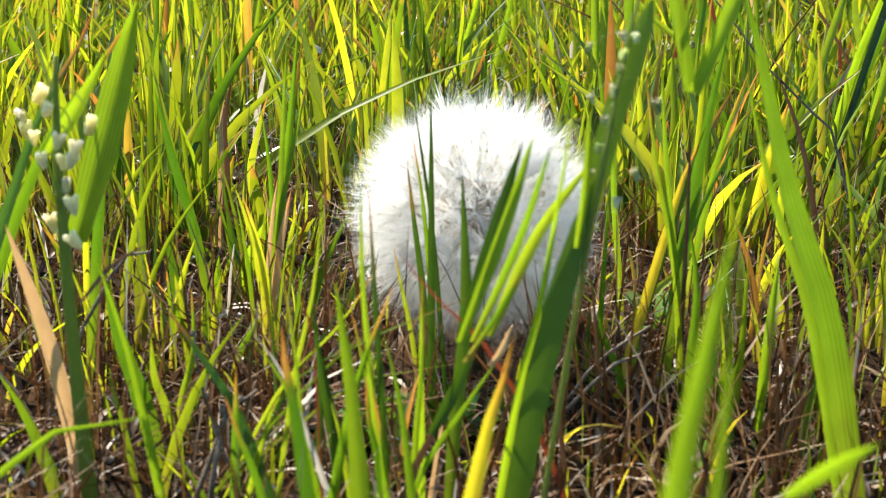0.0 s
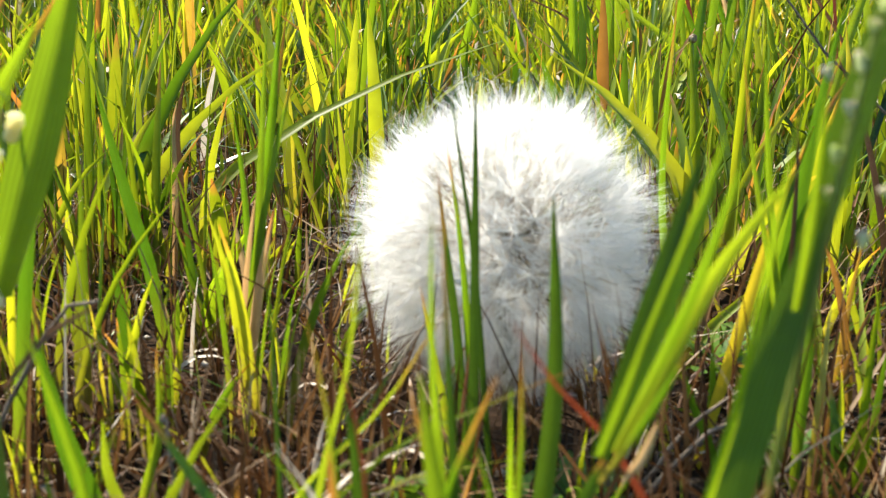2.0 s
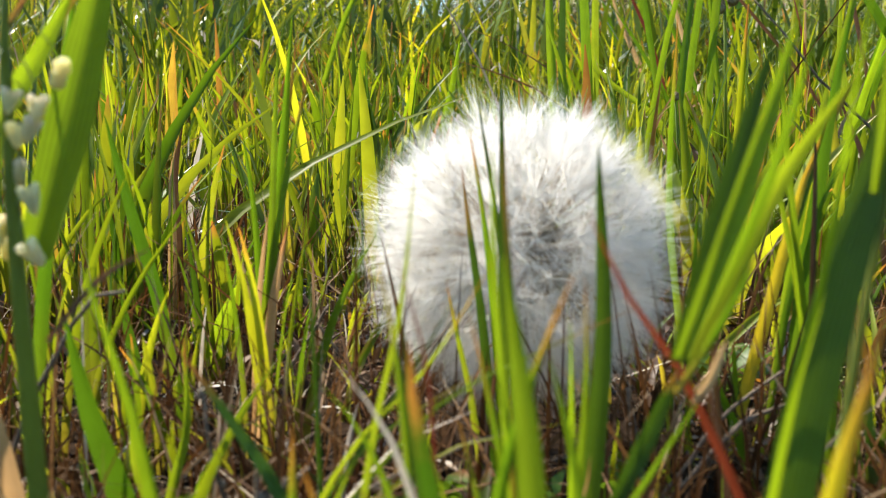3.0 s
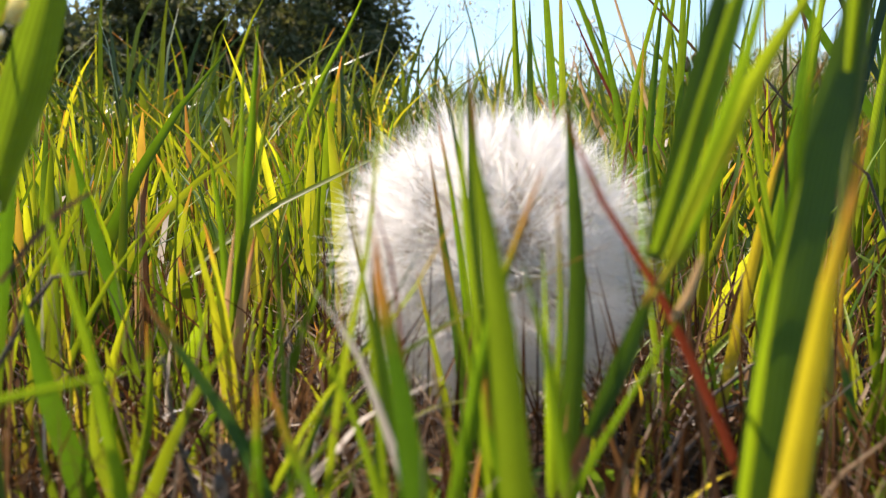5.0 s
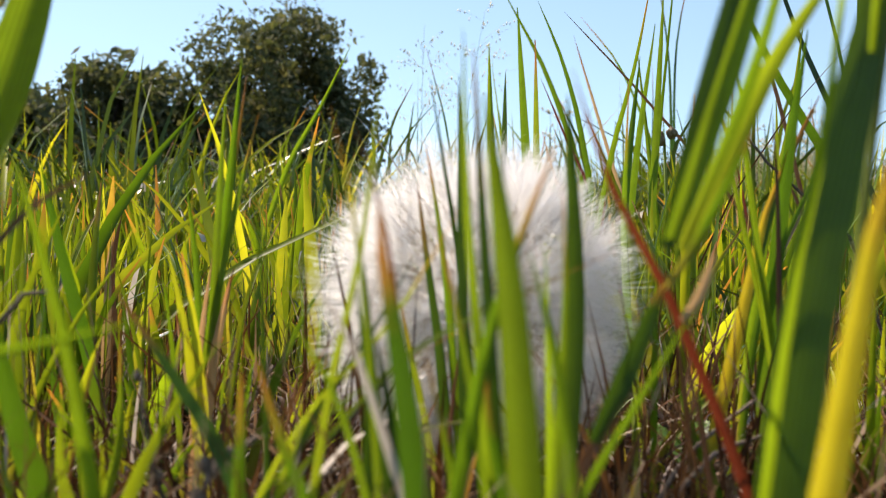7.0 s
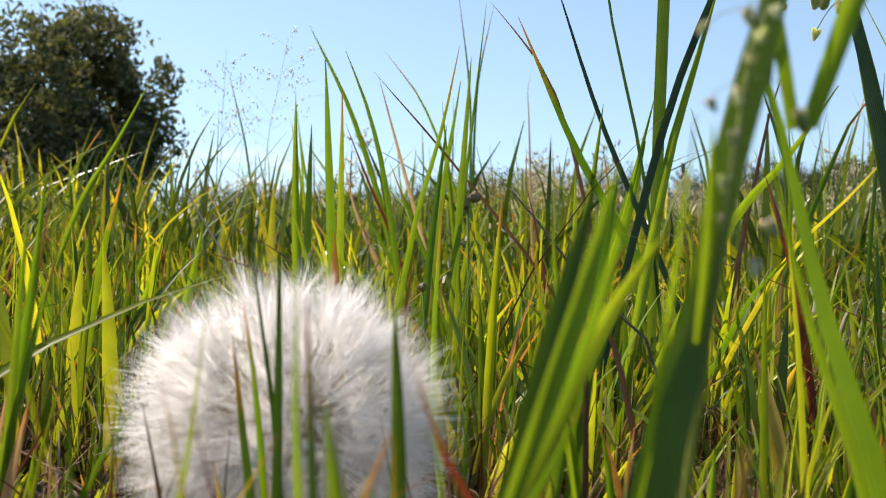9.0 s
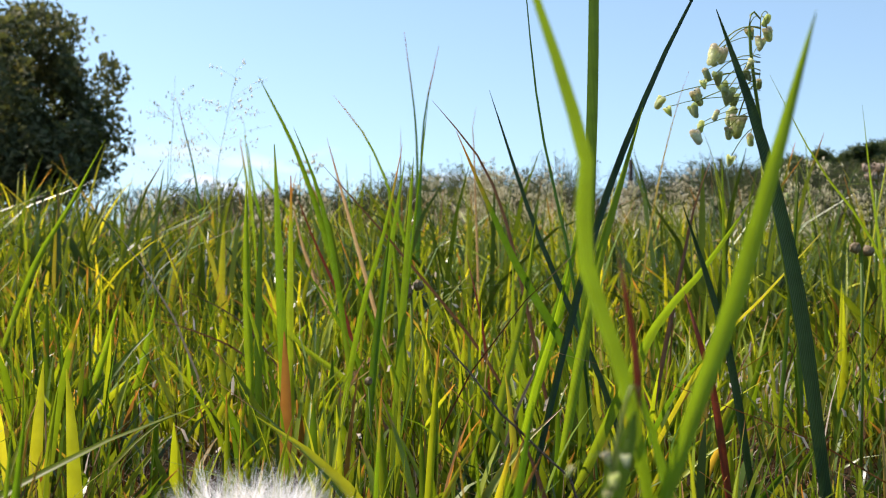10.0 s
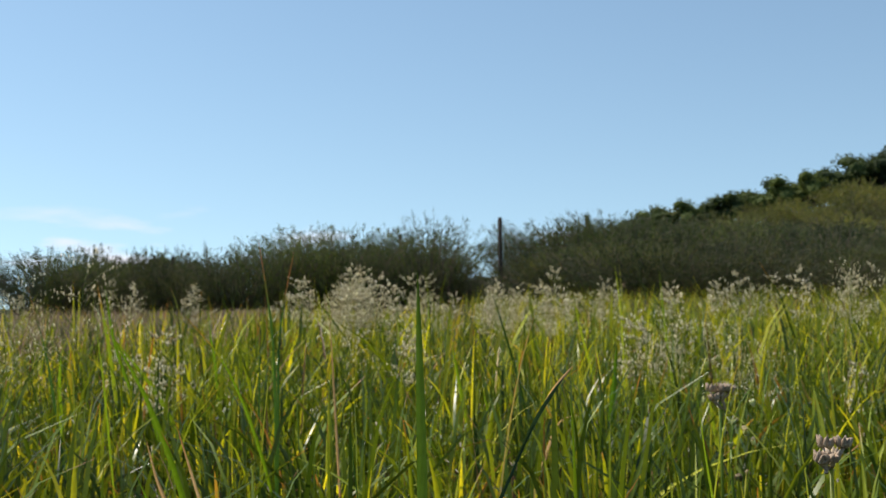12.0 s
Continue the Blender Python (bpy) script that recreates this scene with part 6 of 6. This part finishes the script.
def spikelet(plant, place, size):
    """One nodding spikelet on its hair-thin pedicel."""
    o = plant.location
    p = Vector(place) - Vector((o.x, o.y, 0))
    m, b = Vector(plant["stalk_mid"]), Vector(plant["stalk_top"])
    up = p + Vector((0, 0, size * 0.55))
    s = min(1.0, max(0.0, (up.z + size * 1.2 - m.z) / max(1e-4, b.z - m.z)))
    root = m.lerp(b, s)
    ob = new("spikelet", (LIT_SPIKES if o.x < 0 else SPIKES)[spike_rng.randrange(4)])
    ob.parent = plant
    k = size * spike_rng.uniform(0.8, 1.05) * 0.95
    ob.matrix_local = Matrix.Translation(up) @ Euler((spike_rng.uniform(-0.5, 0.5), spike_rng.uniform(-0.5, 0.5), spike_rng.uniform(0, 3.1))).to_matrix().to_4x4() \
        @ Matrix.Scale(k, 4)
    bm = bmesh.new()
    arch = (root + up) * 0.5 + Vector((0, 0, size * 0.9))
    tube(bm, [bezier(root, arch, up, i / 5) for i in range(6)], size * 0.035, 3)
    part("pedicel", bm, STALK_MAT, plant)


q = quaking_grass("quaking grass with pale green nodding spikelets on a thick stalk")
stalk(q, (-0.0533, 0.1925), (-0.0554, 0.1925, 0.0431), (-0.0550, 0.1925, 0.0693), 0.00127)
spikelet(q, (-0.0569, 0.1925, 0.0637), 0.0028)
spikelet(q, (-0.0620, 0.1959, 0.0598), 0.0027)
spikelet(q, (-0.0493, 0.1891, 0.0604), 0.0027)
spikelet(q, (-0.0561, 0.1914, 0.0616), 0.0028)
spikelet(q, (-0.0591, 0.1936, 0.0575), 0.0025)
spikelet(q, (-0.0543, 0.1903, 0.0576), 0.0029)
spikelet(q, (-0.0513, 0.1880, 0.0570), 0.0031)
spikelet(q, (-0.0579, 0.1925, 0.0547), 0.0025)
spikelet(q, (-0.0547, 0.1914, 0.0546), 0.0026)
spikelet(q, (-0.0521, 0.1891, 0.0552), 0.0027)
spikelet(q, (-0.0612, 0.1959, 0.0582), 0.0026)
spikelet(q, (-0.0545, 0.1925, 0.0512), 0.0027)
spikelet(q, (-0.0576, 0.1936, 0.0453), 0.0034)
spikelet(q, (-0.0534, 0.1903, 0.0490), 0.0028)
spikelet(q, (-0.0558, 0.1936, 0.0491), 0.0028)
spikelet(q, (-0.0539, 0.1903, 0.0435), 0.0032)
spikelet(q, (-0.0570, 0.1948, 0.0436), 0.0029)

q = quaking_grass("quaking grass with dark spikelets caught between two leaf blades")
stalk(q, (0.0086, 0.1632), (0.0167, 0.1632, 0.0674), (0.0203, 0.1632, 0.0814), 0.00042)
spikelet(q, (0.0175, 0.1620, 0.0741), 0.0017)
spikelet(q, (0.0173, 0.1628, 0.0726), 0.0014)
spikelet(q, (0.0169, 0.1636, 0.0702), 0.0015)
spikelet(q, (0.0158, 0.1620, 0.0673), 0.0012)
spikelet(q, (0.0156, 0.1628, 0.0640), 0.0014)
spikelet(q, (0.0194, 0.1636, 0.0611), 0.0015)
spikelet(q, (0.0177, 0.1620, 0.0582), 0.0016)
spikelet(q, (0.0212, 0.1628, 0.0688), 0.0018)
spikelet(q, (0.0141, 0.1636, 0.0749), 0.0012)
spikelet(q, (0.0148, 0.1620, 0.0616), 0.0009)
spikelet(q, (0.0142, 0.1628, 0.0695), 0.0012)
spikelet(q, (0.0173, 0.1636, 0.0760), 0.0015)
spikelet(q, (0.0186, 0.1620, 0.0761), 0.0013)

q = quaking_grass("quaking grass with lit pale green spikelets against the sky")
stalk(q, (0.2076, 0.3922), (0.1724, 0.3922, 0.1364), (0.1713, 0.3922, 0.1691), 0.00100)
spikelet(q, (0.1401, 0.3950, 0.1407), 0.0046)
spikelet(q, (0.1378, 0.3876, 0.1370), 0.0041)
spikelet(q, (0.1477, 0.3894, 0.1417), 0.0060)
spikelet(q, (0.1462, 0.3876, 0.1373), 0.0056)
spikelet(q, (0.1551, 0.3978, 0.1343), 0.0040)
spikelet(q, (0.1471, 0.3876, 0.1301), 0.0048)
spikelet(q, (0.1498, 0.3866, 0.1485), 0.0042)
spikelet(q, (0.1479, 0.3848, 0.1458), 0.0034)
spikelet(q, (0.1552, 0.3894, 0.1549), 0.0064)
spikelet(q, (0.1615, 0.3969, 0.1569), 0.0055)
spikelet(q, (0.1591, 0.3997, 0.1558), 0.0044)
spikelet(q, (0.1543, 0.3876, 0.1479), 0.0053)
spikelet(q, (0.1612, 0.3969, 0.1460), 0.0055)
spikelet(q, (0.1578, 0.3866, 0.1428), 0.0060)
spikelet(q, (0.1655, 0.3969, 0.1430), 0.0051)
spikelet(q, (0.1583, 0.3941, 0.1378), 0.0036)
spikelet(q, (0.1656, 0.3978, 0.1372), 0.0073)
spikelet(q, (0.1614, 0.3922, 0.1326), 0.0043)
spikelet(q, (0.1658, 0.3941, 0.1345), 0.0080)
spikelet(q, (0.1654, 0.3866, 0.1300), 0.0043)
spikelet(q, (0.1653, 0.3969, 0.1242), 0.0047)
spikelet(q, (0.1772, 0.3969, 0.1687), 0.0045)
spikelet(q, (0.1726, 0.3904, 0.1636), 0.0044)
spikelet(q, (0.1701, 0.3969, 0.1642), 0.0048)
spikelet(q, (0.1728, 0.3941, 0.1605), 0.0055)
spikelet(q, (0.1671, 0.3941, 0.1509), 0.0040)
spikelet(q, (0.1670, 0.3848, 0.1474), 0.0032)
spikelet(q, (0.1660, 0.3876, 0.1536), 0.0036)

q = quaking_grass("small quaking grass among the dark grass")
stalk(q, (0.6282, 0.9096), (0.6087, 0.9096, 0.1104), (0.6304, 0.9096, 0.1662), 0.00170)
spikelet(q, (0.6305, 0.9096, 0.1523), 0.0079)
spikelet(q, (0.6140, 0.9096, 0.1381), 0.0078)
spikelet(q, (0.6003, 0.9096, 0.1287), 0.0077)
spikelet(q, (0.6224, 0.9096, 0.1290), 0.0088)
spikelet(q, (0.6086, 0.9096, 0.1173), 0.0078)
spikelet(q, (0.6308, 0.9096, 0.1199), 0.0079)
spikelet(q, (0.5717, 0.9996, 0.1492), 0.0071)
spikelet(q, (0.5605, 0.9996, 0.1415), 0.0071)


DRIED_FLOWER = rough_material("dried_flower", (0.22, 0.15, 0.10), (0.50, 0.40, 0.29), 200.0, rough=0.6, bump_distance=0.0008)


def flower_cup(bm, size, rng):
    """A dry cup of eight thick pointed bracts that spread at the rim, round a shrunken heart."""
    m = bmesh.ops.create_uvsphere(bm, u_segments=8, v_segments=6, radius=size * 0.34)
    bmesh.ops.translate(bm, vec=(0, 0, size * 0.3), verts=m["verts"])
    for k in range(8):
        a = k * math.pi / 4 + rng.uniform(-0.15, 0.15)
        out, up = Vector((math.cos(a), math.sin(a), 0)), Vector((0, 0, 1))
        flare = rng.uniform(0.55, 0.95)
        tube(bm, [up * size * 0.02, out * size * 0.42 + up * size * 0.25, out * size * (0.35 + 0.25 * flare) + up * size * 0.62,
                  out * size * (0.2 + 0.75 * flare) + up * size * rng.uniform(0.8, 1.05)], [size * 0.16, size * 0.27, size * 0.22, size * 0.03], 5)


def bud_head(x, y, z, size, heads, seed, mat=BUD_MAT, label="round brown dry buds on a thin stalk"):
    """Round dry buds clustered on a thin stalk."""
    rng = random.Random(seed)
    e = new("dry_seed_head")
    e.location = (x, y, 0)
    tagged(e, label, "seed head", "dry seed heads")
    bm = bmesh.new()
    tube(bm, [(0.004, 0.002, -0.003), (0.002, 0, z * 0.5), (0, 0, z)], [size * 0.16, size * 0.13, size * 0.1], 6)
    part("stalk", bm, STALK_MAT, e)
    for i in range(heads):
        bm = bmesh.new()
        if mat is not BUD_MAT:
            flower_cup(bm, size * 0.62, rng)
            a = 2 * math.pi * i / heads + rng.uniform(-0.4, 0.4)
            foot = Vector((0, 0, z - size * (0.6 + 0.5 * (i % 2))))
            tip = Vector((math.cos(a) * size * 0.75, math.sin(a) * size * 0.5, z + rng.uniform(-0.5, 0.4) * size))
            tube(bm, [foot - tip, (foot - tip) * 0.4 + Vector((math.cos(a), math.sin(a), 0)) * size * 0.1, (0, 0, 0)], size * 0.11, 5)
            part("flower_cup", bm, mat, e, at=Matrix.Translation(tip) @ Euler((rng.uniform(-0.5, 0.5), rng.uniform(-0.5, 0.5), 0)).to_matrix().to_4x4())
            continue
        bmesh.ops.create_uvsphere(bm, u_segments=20, v_segments=12, radius=size * 0.42)
        for v in bm.verts:
            t = v.co.z / (size * 0.5)
            v.co.x *= 1 - 0.25 * max(0, t)
            v.co.y *= 1 - 0.25 * max(0, t)
            v.co *= 1 + 0.09 * math.sin(math.atan2(v.co.y, v.co.x) * 6) + 0.22 * noise.noise(v.co / size * 4.5 + Vector((seed, i, 0)))
        a = 2 * math.pi * i / heads + rng.uniform(-0.4, 0.4)
        r = size * (0.55 if heads > 1 else 0)
        part("bud", bm, mat, e, at=Matrix.Translation((math.cos(a) * r, math.sin(a) * r * 0.6, z + rng.uniform(-0.2, 0.5) * size))
             @ Euler((rng.uniform(-0.5, 0.5), rng.uniform(-0.5, 0.5), 0)).to_matrix().to_4x4())
    return e


bud_head(0.1015, 0.5340, 0.0787, 0.0052, 3, 1)
bud_head(0.3390, 0.4699, 0.1721, 0.0085, 4, 2, DRIED_FLOWER, "dried pinkish flower head on a stiff stalk")
bud_head(0.7760, 1.1190, 0.0587, 0.010, 2, 3)
bud_head(0.2600, 0.4610, 0.1000, 0.0050, 2, 4)
bud_head(0.0742, 0.4899, 0.0459, 0.0035, 1, 5)
bud_head(0.5810, 0.8865, 0.1636, 0.011, 5, 6, DRIED_FLOWER, "dried brown flower cluster among the grass")


def panicle_plant(seed, height, grain=0.0022, count=26):
    """A grass with a wide, airy, branching head of tiny spikelets."""
    rng = random.Random(seed)
    e = new("panicle_grass")
    e["height"] = height
    tagged(e, "airy pinkish tan panicle grass above the meadow", "grass", "panicle grasses")
    bm = bmesh.new()
    lean = rng.uniform(-0.05, 0.05)
    top = Vector((lean, rng.uniform(-0.03, 0.03), height))
    pts = [Vector((0, 0, -0.003)), top * 0.33, top * 0.66 + Vector((0.004, 0, 0)), top]
    w = 1.0 if grain > 0.0015 else 0.5
    tube(bm, pts, [0.0011 * w, 0.0009 * w, 0.0006 * w, 0.0003 * w], 4)
    part("stalk", bm, STALK_MAT, e)
    bm = bmesh.new()
    for i in range(count):
        s = rng.uniform(0.56, 1.0)
        a = top * s
        az = rng.uniform(0, 6.28)
        ln = height * 0.30 * (1.15 - s) * rng.uniform(0.6, 1.2) + 0.01
        b = a + Vector((math.cos(az) * ln, math.sin(az) * ln, ln * rng.uniform(0.1, 0.9)))
        tube(bm, [a, (a + b) * 0.5 + Vector((0, 0, ln * 0.06)), b], [0.0003 * w, 0.00022 * w, 0.00015 * w], 3)
        for k in range(6):
            c = a.lerp(b, rng.uniform(0.35, 1.05)) + Vector((rng.uniform(-1, 1), rng.uniform(-1, 1), rng.uniform(-1, 0.5))) * ln * 0.16
            r = grain * rng.uniform(0.72, 1.3)
            vs = [bm.verts.new(c + Vector(q)) for q in ((r * 0.6, 0, 0), (-r * 0.3, r * 0.5, 0), (-r * 0.3, -r * 0.5, 0), (0, 0, r * 1.6), (0, 0, -r * 1.6))]
            for q in ((0, 1, 3), (1, 2, 3), (2, 0, 3), (1, 0, 4), (2, 1, 4), (0, 2, 4)):
                bm.faces.new([vs[j] for j in q])
    part("panicle", bm, PANICLE_MAT, e, "airy branching head of tiny tan spikelets")
    return e


panicles = [panicle_plant(60 + i, 0.29 + 0.022 * i, 0.0029, 30) for i in range(5)]
fine_panicles = [panicle_plant(70 + i, 0.31, 0.0014, 22) for i in range(3)]
pan_rng = random.Random(9)


def put_panicle(az, dist, scale=1.0):
    x, y, _ = at_bearing(az, dist)
    o = copy_thing(panicles[pan_rng.randrange(5)], pose(x, y, 0, pan_rng.uniform(-5, 5), pan_rng.uniform(-5, 5), pan_rng.uniform(0, 360)))
    o.scale = (scale, scale, scale)


for i in range(28):  # the two hazy stands
    put_panicle(pan_rng.gauss(18.2, 1.1), pan_rng.uniform(3.3, 4.4), pan_rng.uniform(0.85, 1.02))
for i in range(20):
    put_panicle(pan_rng.gauss(25.6, 1.3), pan_rng.uniform(3.3, 4.4), pan_rng.uniform(0.72, 0.95))
for i in range(8):
    put_panicle(pan_rng.uniform(20, 25), pan_rng.uniform(3.6, 5.0), pan_rng.uniform(0.8, 1.0))
for i in range(22):
    put_panicle(pan_rng.uniform(-14, 16), pan_rng.uniform(4.5, 9.0), pan_rng.uniform(0.8, 1.1))
for i in range(13):
    put_panicle(pan_rng.uniform(28, 52), pan_rng.uniform(3.0, 6.0), pan_rng.uniform(0.7, 1.05))
for i in range(9):
    put_panicle(pan_rng.uniform(28, 46), pan_rng.uniform(1.7, 3.2), pan_rng.uniform(0.5, 0.72))
for i in range(8):
    put_panicle(pan_rng.uniform(2, 26), pan_rng.uniform(1.6, 2.4), pan_rng.uniform(0.5, 0.65))
# single airy heads close by: x, y, height of the top
for x, y, top in ((0.105, 1.450, 0.292), (0.078, 1.500, 0.285), (0.874, 1.450, 0.219), (0.863, 1.404, 0.213), (0.894, 1.264, 0.212), (0.944, 1.311, 0.204), (0.949, 1.357, 0.199), (0.375, 2.473, 0.265), (0.504, 2.473, 0.244), (1.223, 1.450, 0.319), (1.348, 1.543, 0.320)):
    src = fine_panicles[pan_rng.randrange(3)]
    k = top / src["height"]
    copy_thing(src, pose(x, y, 0, 0, 0, pan_rng.uniform(0, 360))).scale = (k, k, k)
for i, src in enumerate(panicles + fine_panicles):
    src.location = (2.2 + 0.3 * i, 4.4, 0)


def twig(label, pts, radius, mat=TWIG_MAT, knobs=0):
    """A dead twig lying in the litter, with small side buds."""
    e = new("dead_twig")
    o = Vector((pts[0][0], pts[0][1], 0))
    e.location = o
    tagged(e, label, "twig")
    bm = bmesh.new()
    p = [Vector(q) - o for q in pts]
    fine = []
    for i in range(len(p) - 1):
        for k in range(4):
            q = p[i].lerp(p[i + 1], k / 4)
            fine.append(q + Vector((noise.noise(q * 300), noise.noise(q * 300 + Vector((5, 5, 5))), 0)) * radius * 0.8)
    fine.append(p[-1])
    tube(bm, fine, [radius * (1 - 0.5 * i / len(fine)) for i in range(len(fine))], 6)
    part("stem", bm, mat, e)
    rng = random.Random(len(label))
    for i in range(knobs):
        bm = bmesh.new()
        bmesh.ops.create_uvsphere(bm, u_segments=7, v_segments=5, radius=radius * rng.uniform(0.9, 1.4))
        for v in bm.verts:
            v.co.z *= 1.5
        part("bud", bm, mat, e, at=Matrix.Translation(fine[rng.randrange(3, len(fine))] + Vector((radius * rng.choice((-1, 1)), 0, 0))))
    return e


HERB_MAT = leaf_material("herb_leaf", [(0, (0.06, 0.14, 0.025)), (1, (0.14, 0.26, 0.04))], per_object=True, tip_share=0.2, translucency=0.4, veins=False)


def herb_leaf():
    """A small spatulate leaf, one unit long, lying along +x with its tip raised."""
    verts, faces, along = [], [], []
    for i in range(7):
        s = i / 6
        w = 0.05 + 0.20 * math.sin(math.pi * min(1, s ** 1.5 * 0.9)) if i < 6 else 0.02
        z = 0.25 * s - 0.22 * s ** 3
        for u in (-1, 0, 1):
            verts.append((s, u * w, z - 0.05 * (1 - abs(u))))
            along.append(s)
    for i in range(6):
        for k in range(2):
            q = i * 3 + k
            faces.append((q, q + 1, q + 4, q + 3))
    ob = mesh_object("leaf", verts, faces, HERB_MAT, True, along)
    me = ob.data
    bpy.data.objects.remove(ob)
    return me


HERB_LEAF = herb_leaf()


def herb(x, y, size, leaves, seed):
    """A low rosette of small fleshy leaves on the soil."""
    rng = random.Random(seed)
    e = new("small_herb")
    e.location = (x, y, 0)
    tagged(e, "small fresh green herb rosette on brown soil", "herb", "herbs on the soil")
    for i in range(leaves):
        ob = new("leaf", HERB_LEAF)
        ob.parent = e
        ob.matrix_local = Euler((0, -rng.uniform(0.15, 1.0), i * 2.4 + rng.uniform(-0.3, 0.3))).to_matrix().to_4x4() @ Matrix.Scale(size * rng.uniform(0.6, 1.1), 4)


for i, (x, y) in enumerate(((0.0031, 0.2328), (0.0094, 0.2373), (0.0421, 0.2948), (0.0456, 0.2565), (-0.0135, 0.2329))):
    herb(x, y, 0.008 + 0.002 * (i % 3), 9 + i, 90 + i)
twig("grey-brown dead twig lying on the litter", [(-0.0396, 0.1830, -0.0010), (-0.0334, 0.1880, 0.0168), (-0.0322, 0.1890, 0.0204), (-0.0307, 0.1900, 0.0216), (-0.0283, 0.1910, 0.0233)], 0.00042, knobs=3)
twig("upright dark dead stalk with small buds", [(-0.0311, 0.1970, -0.0010), (-0.0369, 0.2000, 0.0141), (-0.0388, 0.2010, 0.0194), (-0.0398, 0.2020, 0.0241), (-0.0401, 0.2030, 0.0272)], 0.00032, knobs=6)
twig("stub of a broken dry stalk", [(-0.0346, 0.1783, -0.0010), (-0.0326, 0.1860, 0.0177), (-0.0323, 0.1870, 0.0201), (-0.0321, 0.1880, 0.0220)], 0.00050, knobs=2)
twig("pale dry stem lying across the grass", [(-0.0415, 0.1938, -0.0010), (-0.0236, 0.1980, 0.0180), (-0.0194, 0.1990, 0.0199), (-0.0162, 0.2000, 0.0206), (-0.0123, 0.2010, 0.0223), (-0.0086, 0.2020, 0.0229)], 0.00022, knobs=0)
twig("thin dark stem leaning on the seed head", [(-0.0351, 0.2321, -0.0010), (-0.0207, 0.2360, 0.0172), (-0.0170, 0.2370, 0.0207), (-0.0143, 0.2380, 0.0242), (-0.0124, 0.2390, 0.0270)], 0.00026, knobs=0)
twig("blackened withered stalk with a pale tip", [(-0.0721, 0.2167, -0.0010), (-0.0626, 0.2188, 0.0223), (-0.0582, 0.2198, 0.0305), (-0.0556, 0.2208, 0.0341), (-0.0520, 0.2218, 0.0345)], 0.00040, knobs=0)
twig("thin reddish dead stalk", [(-0.0447, 0.2791, -0.0010), (-0.0408, 0.2800, 0.0056), (-0.0365, 0.2810, 0.0118), (-0.0328, 0.2820, 0.0174), (-0.0315, 0.2830, 0.0197)], 0.00045, knobs=0)
twig("thin bent reddish dead stalk", [(-0.0181, 0.2738, -0.0010), (-0.0239, 0.2750, 0.0069), (-0.0286, 0.2760, 0.0115), (-0.0319, 0.2770, 0.0161), (-0.0333, 0.2780, 0.0178)], 0.00030, knobs=0)
twig("bleached straw piece on the soil", [(0.0115, 0.2306, -0.0010), (0.0263, 0.2350, 0.0135), (0.0296, 0.2360, 0.0145), (0.0337, 0.2370, 0.0156)], 0.00042, knobs=0)
twig("thin brown arching stem", [(0.1002, 0.3291, -0.0010), (0.0852, 0.3300, 0.0417), (0.0679, 0.3310, 0.0569), (0.0594, 0.3320, 0.0673), (0.0541, 0.3330, 0.0730)], 0.00040, knobs=0)
twig("pale grey straw leaning in the litter", [(0.0123, 0.2327, -0.0010), (0.0214, 0.2350, 0.0111), (0.0254, 0.2360, 0.0153), (0.0325, 0.2370, 0.0201)], 0.00040, knobs=0)
twig("bleached forked straw on dark soil", [(0.0413, 0.2484, -0.0010), (0.0493, 0.2500, 0.0071), (0.0543, 0.2510, 0.0054), (0.0607, 0.2520, -0.0003)], 0.00040, knobs=0)
twig("bleached stalk beside the soil", [(0.0140, 0.2394, -0.0010), (0.0137, 0.2400, 0.0039), (0.0132, 0.2410, 0.0111), (0.0122, 0.2420, 0.0164)], 0.00050, knobs=0)
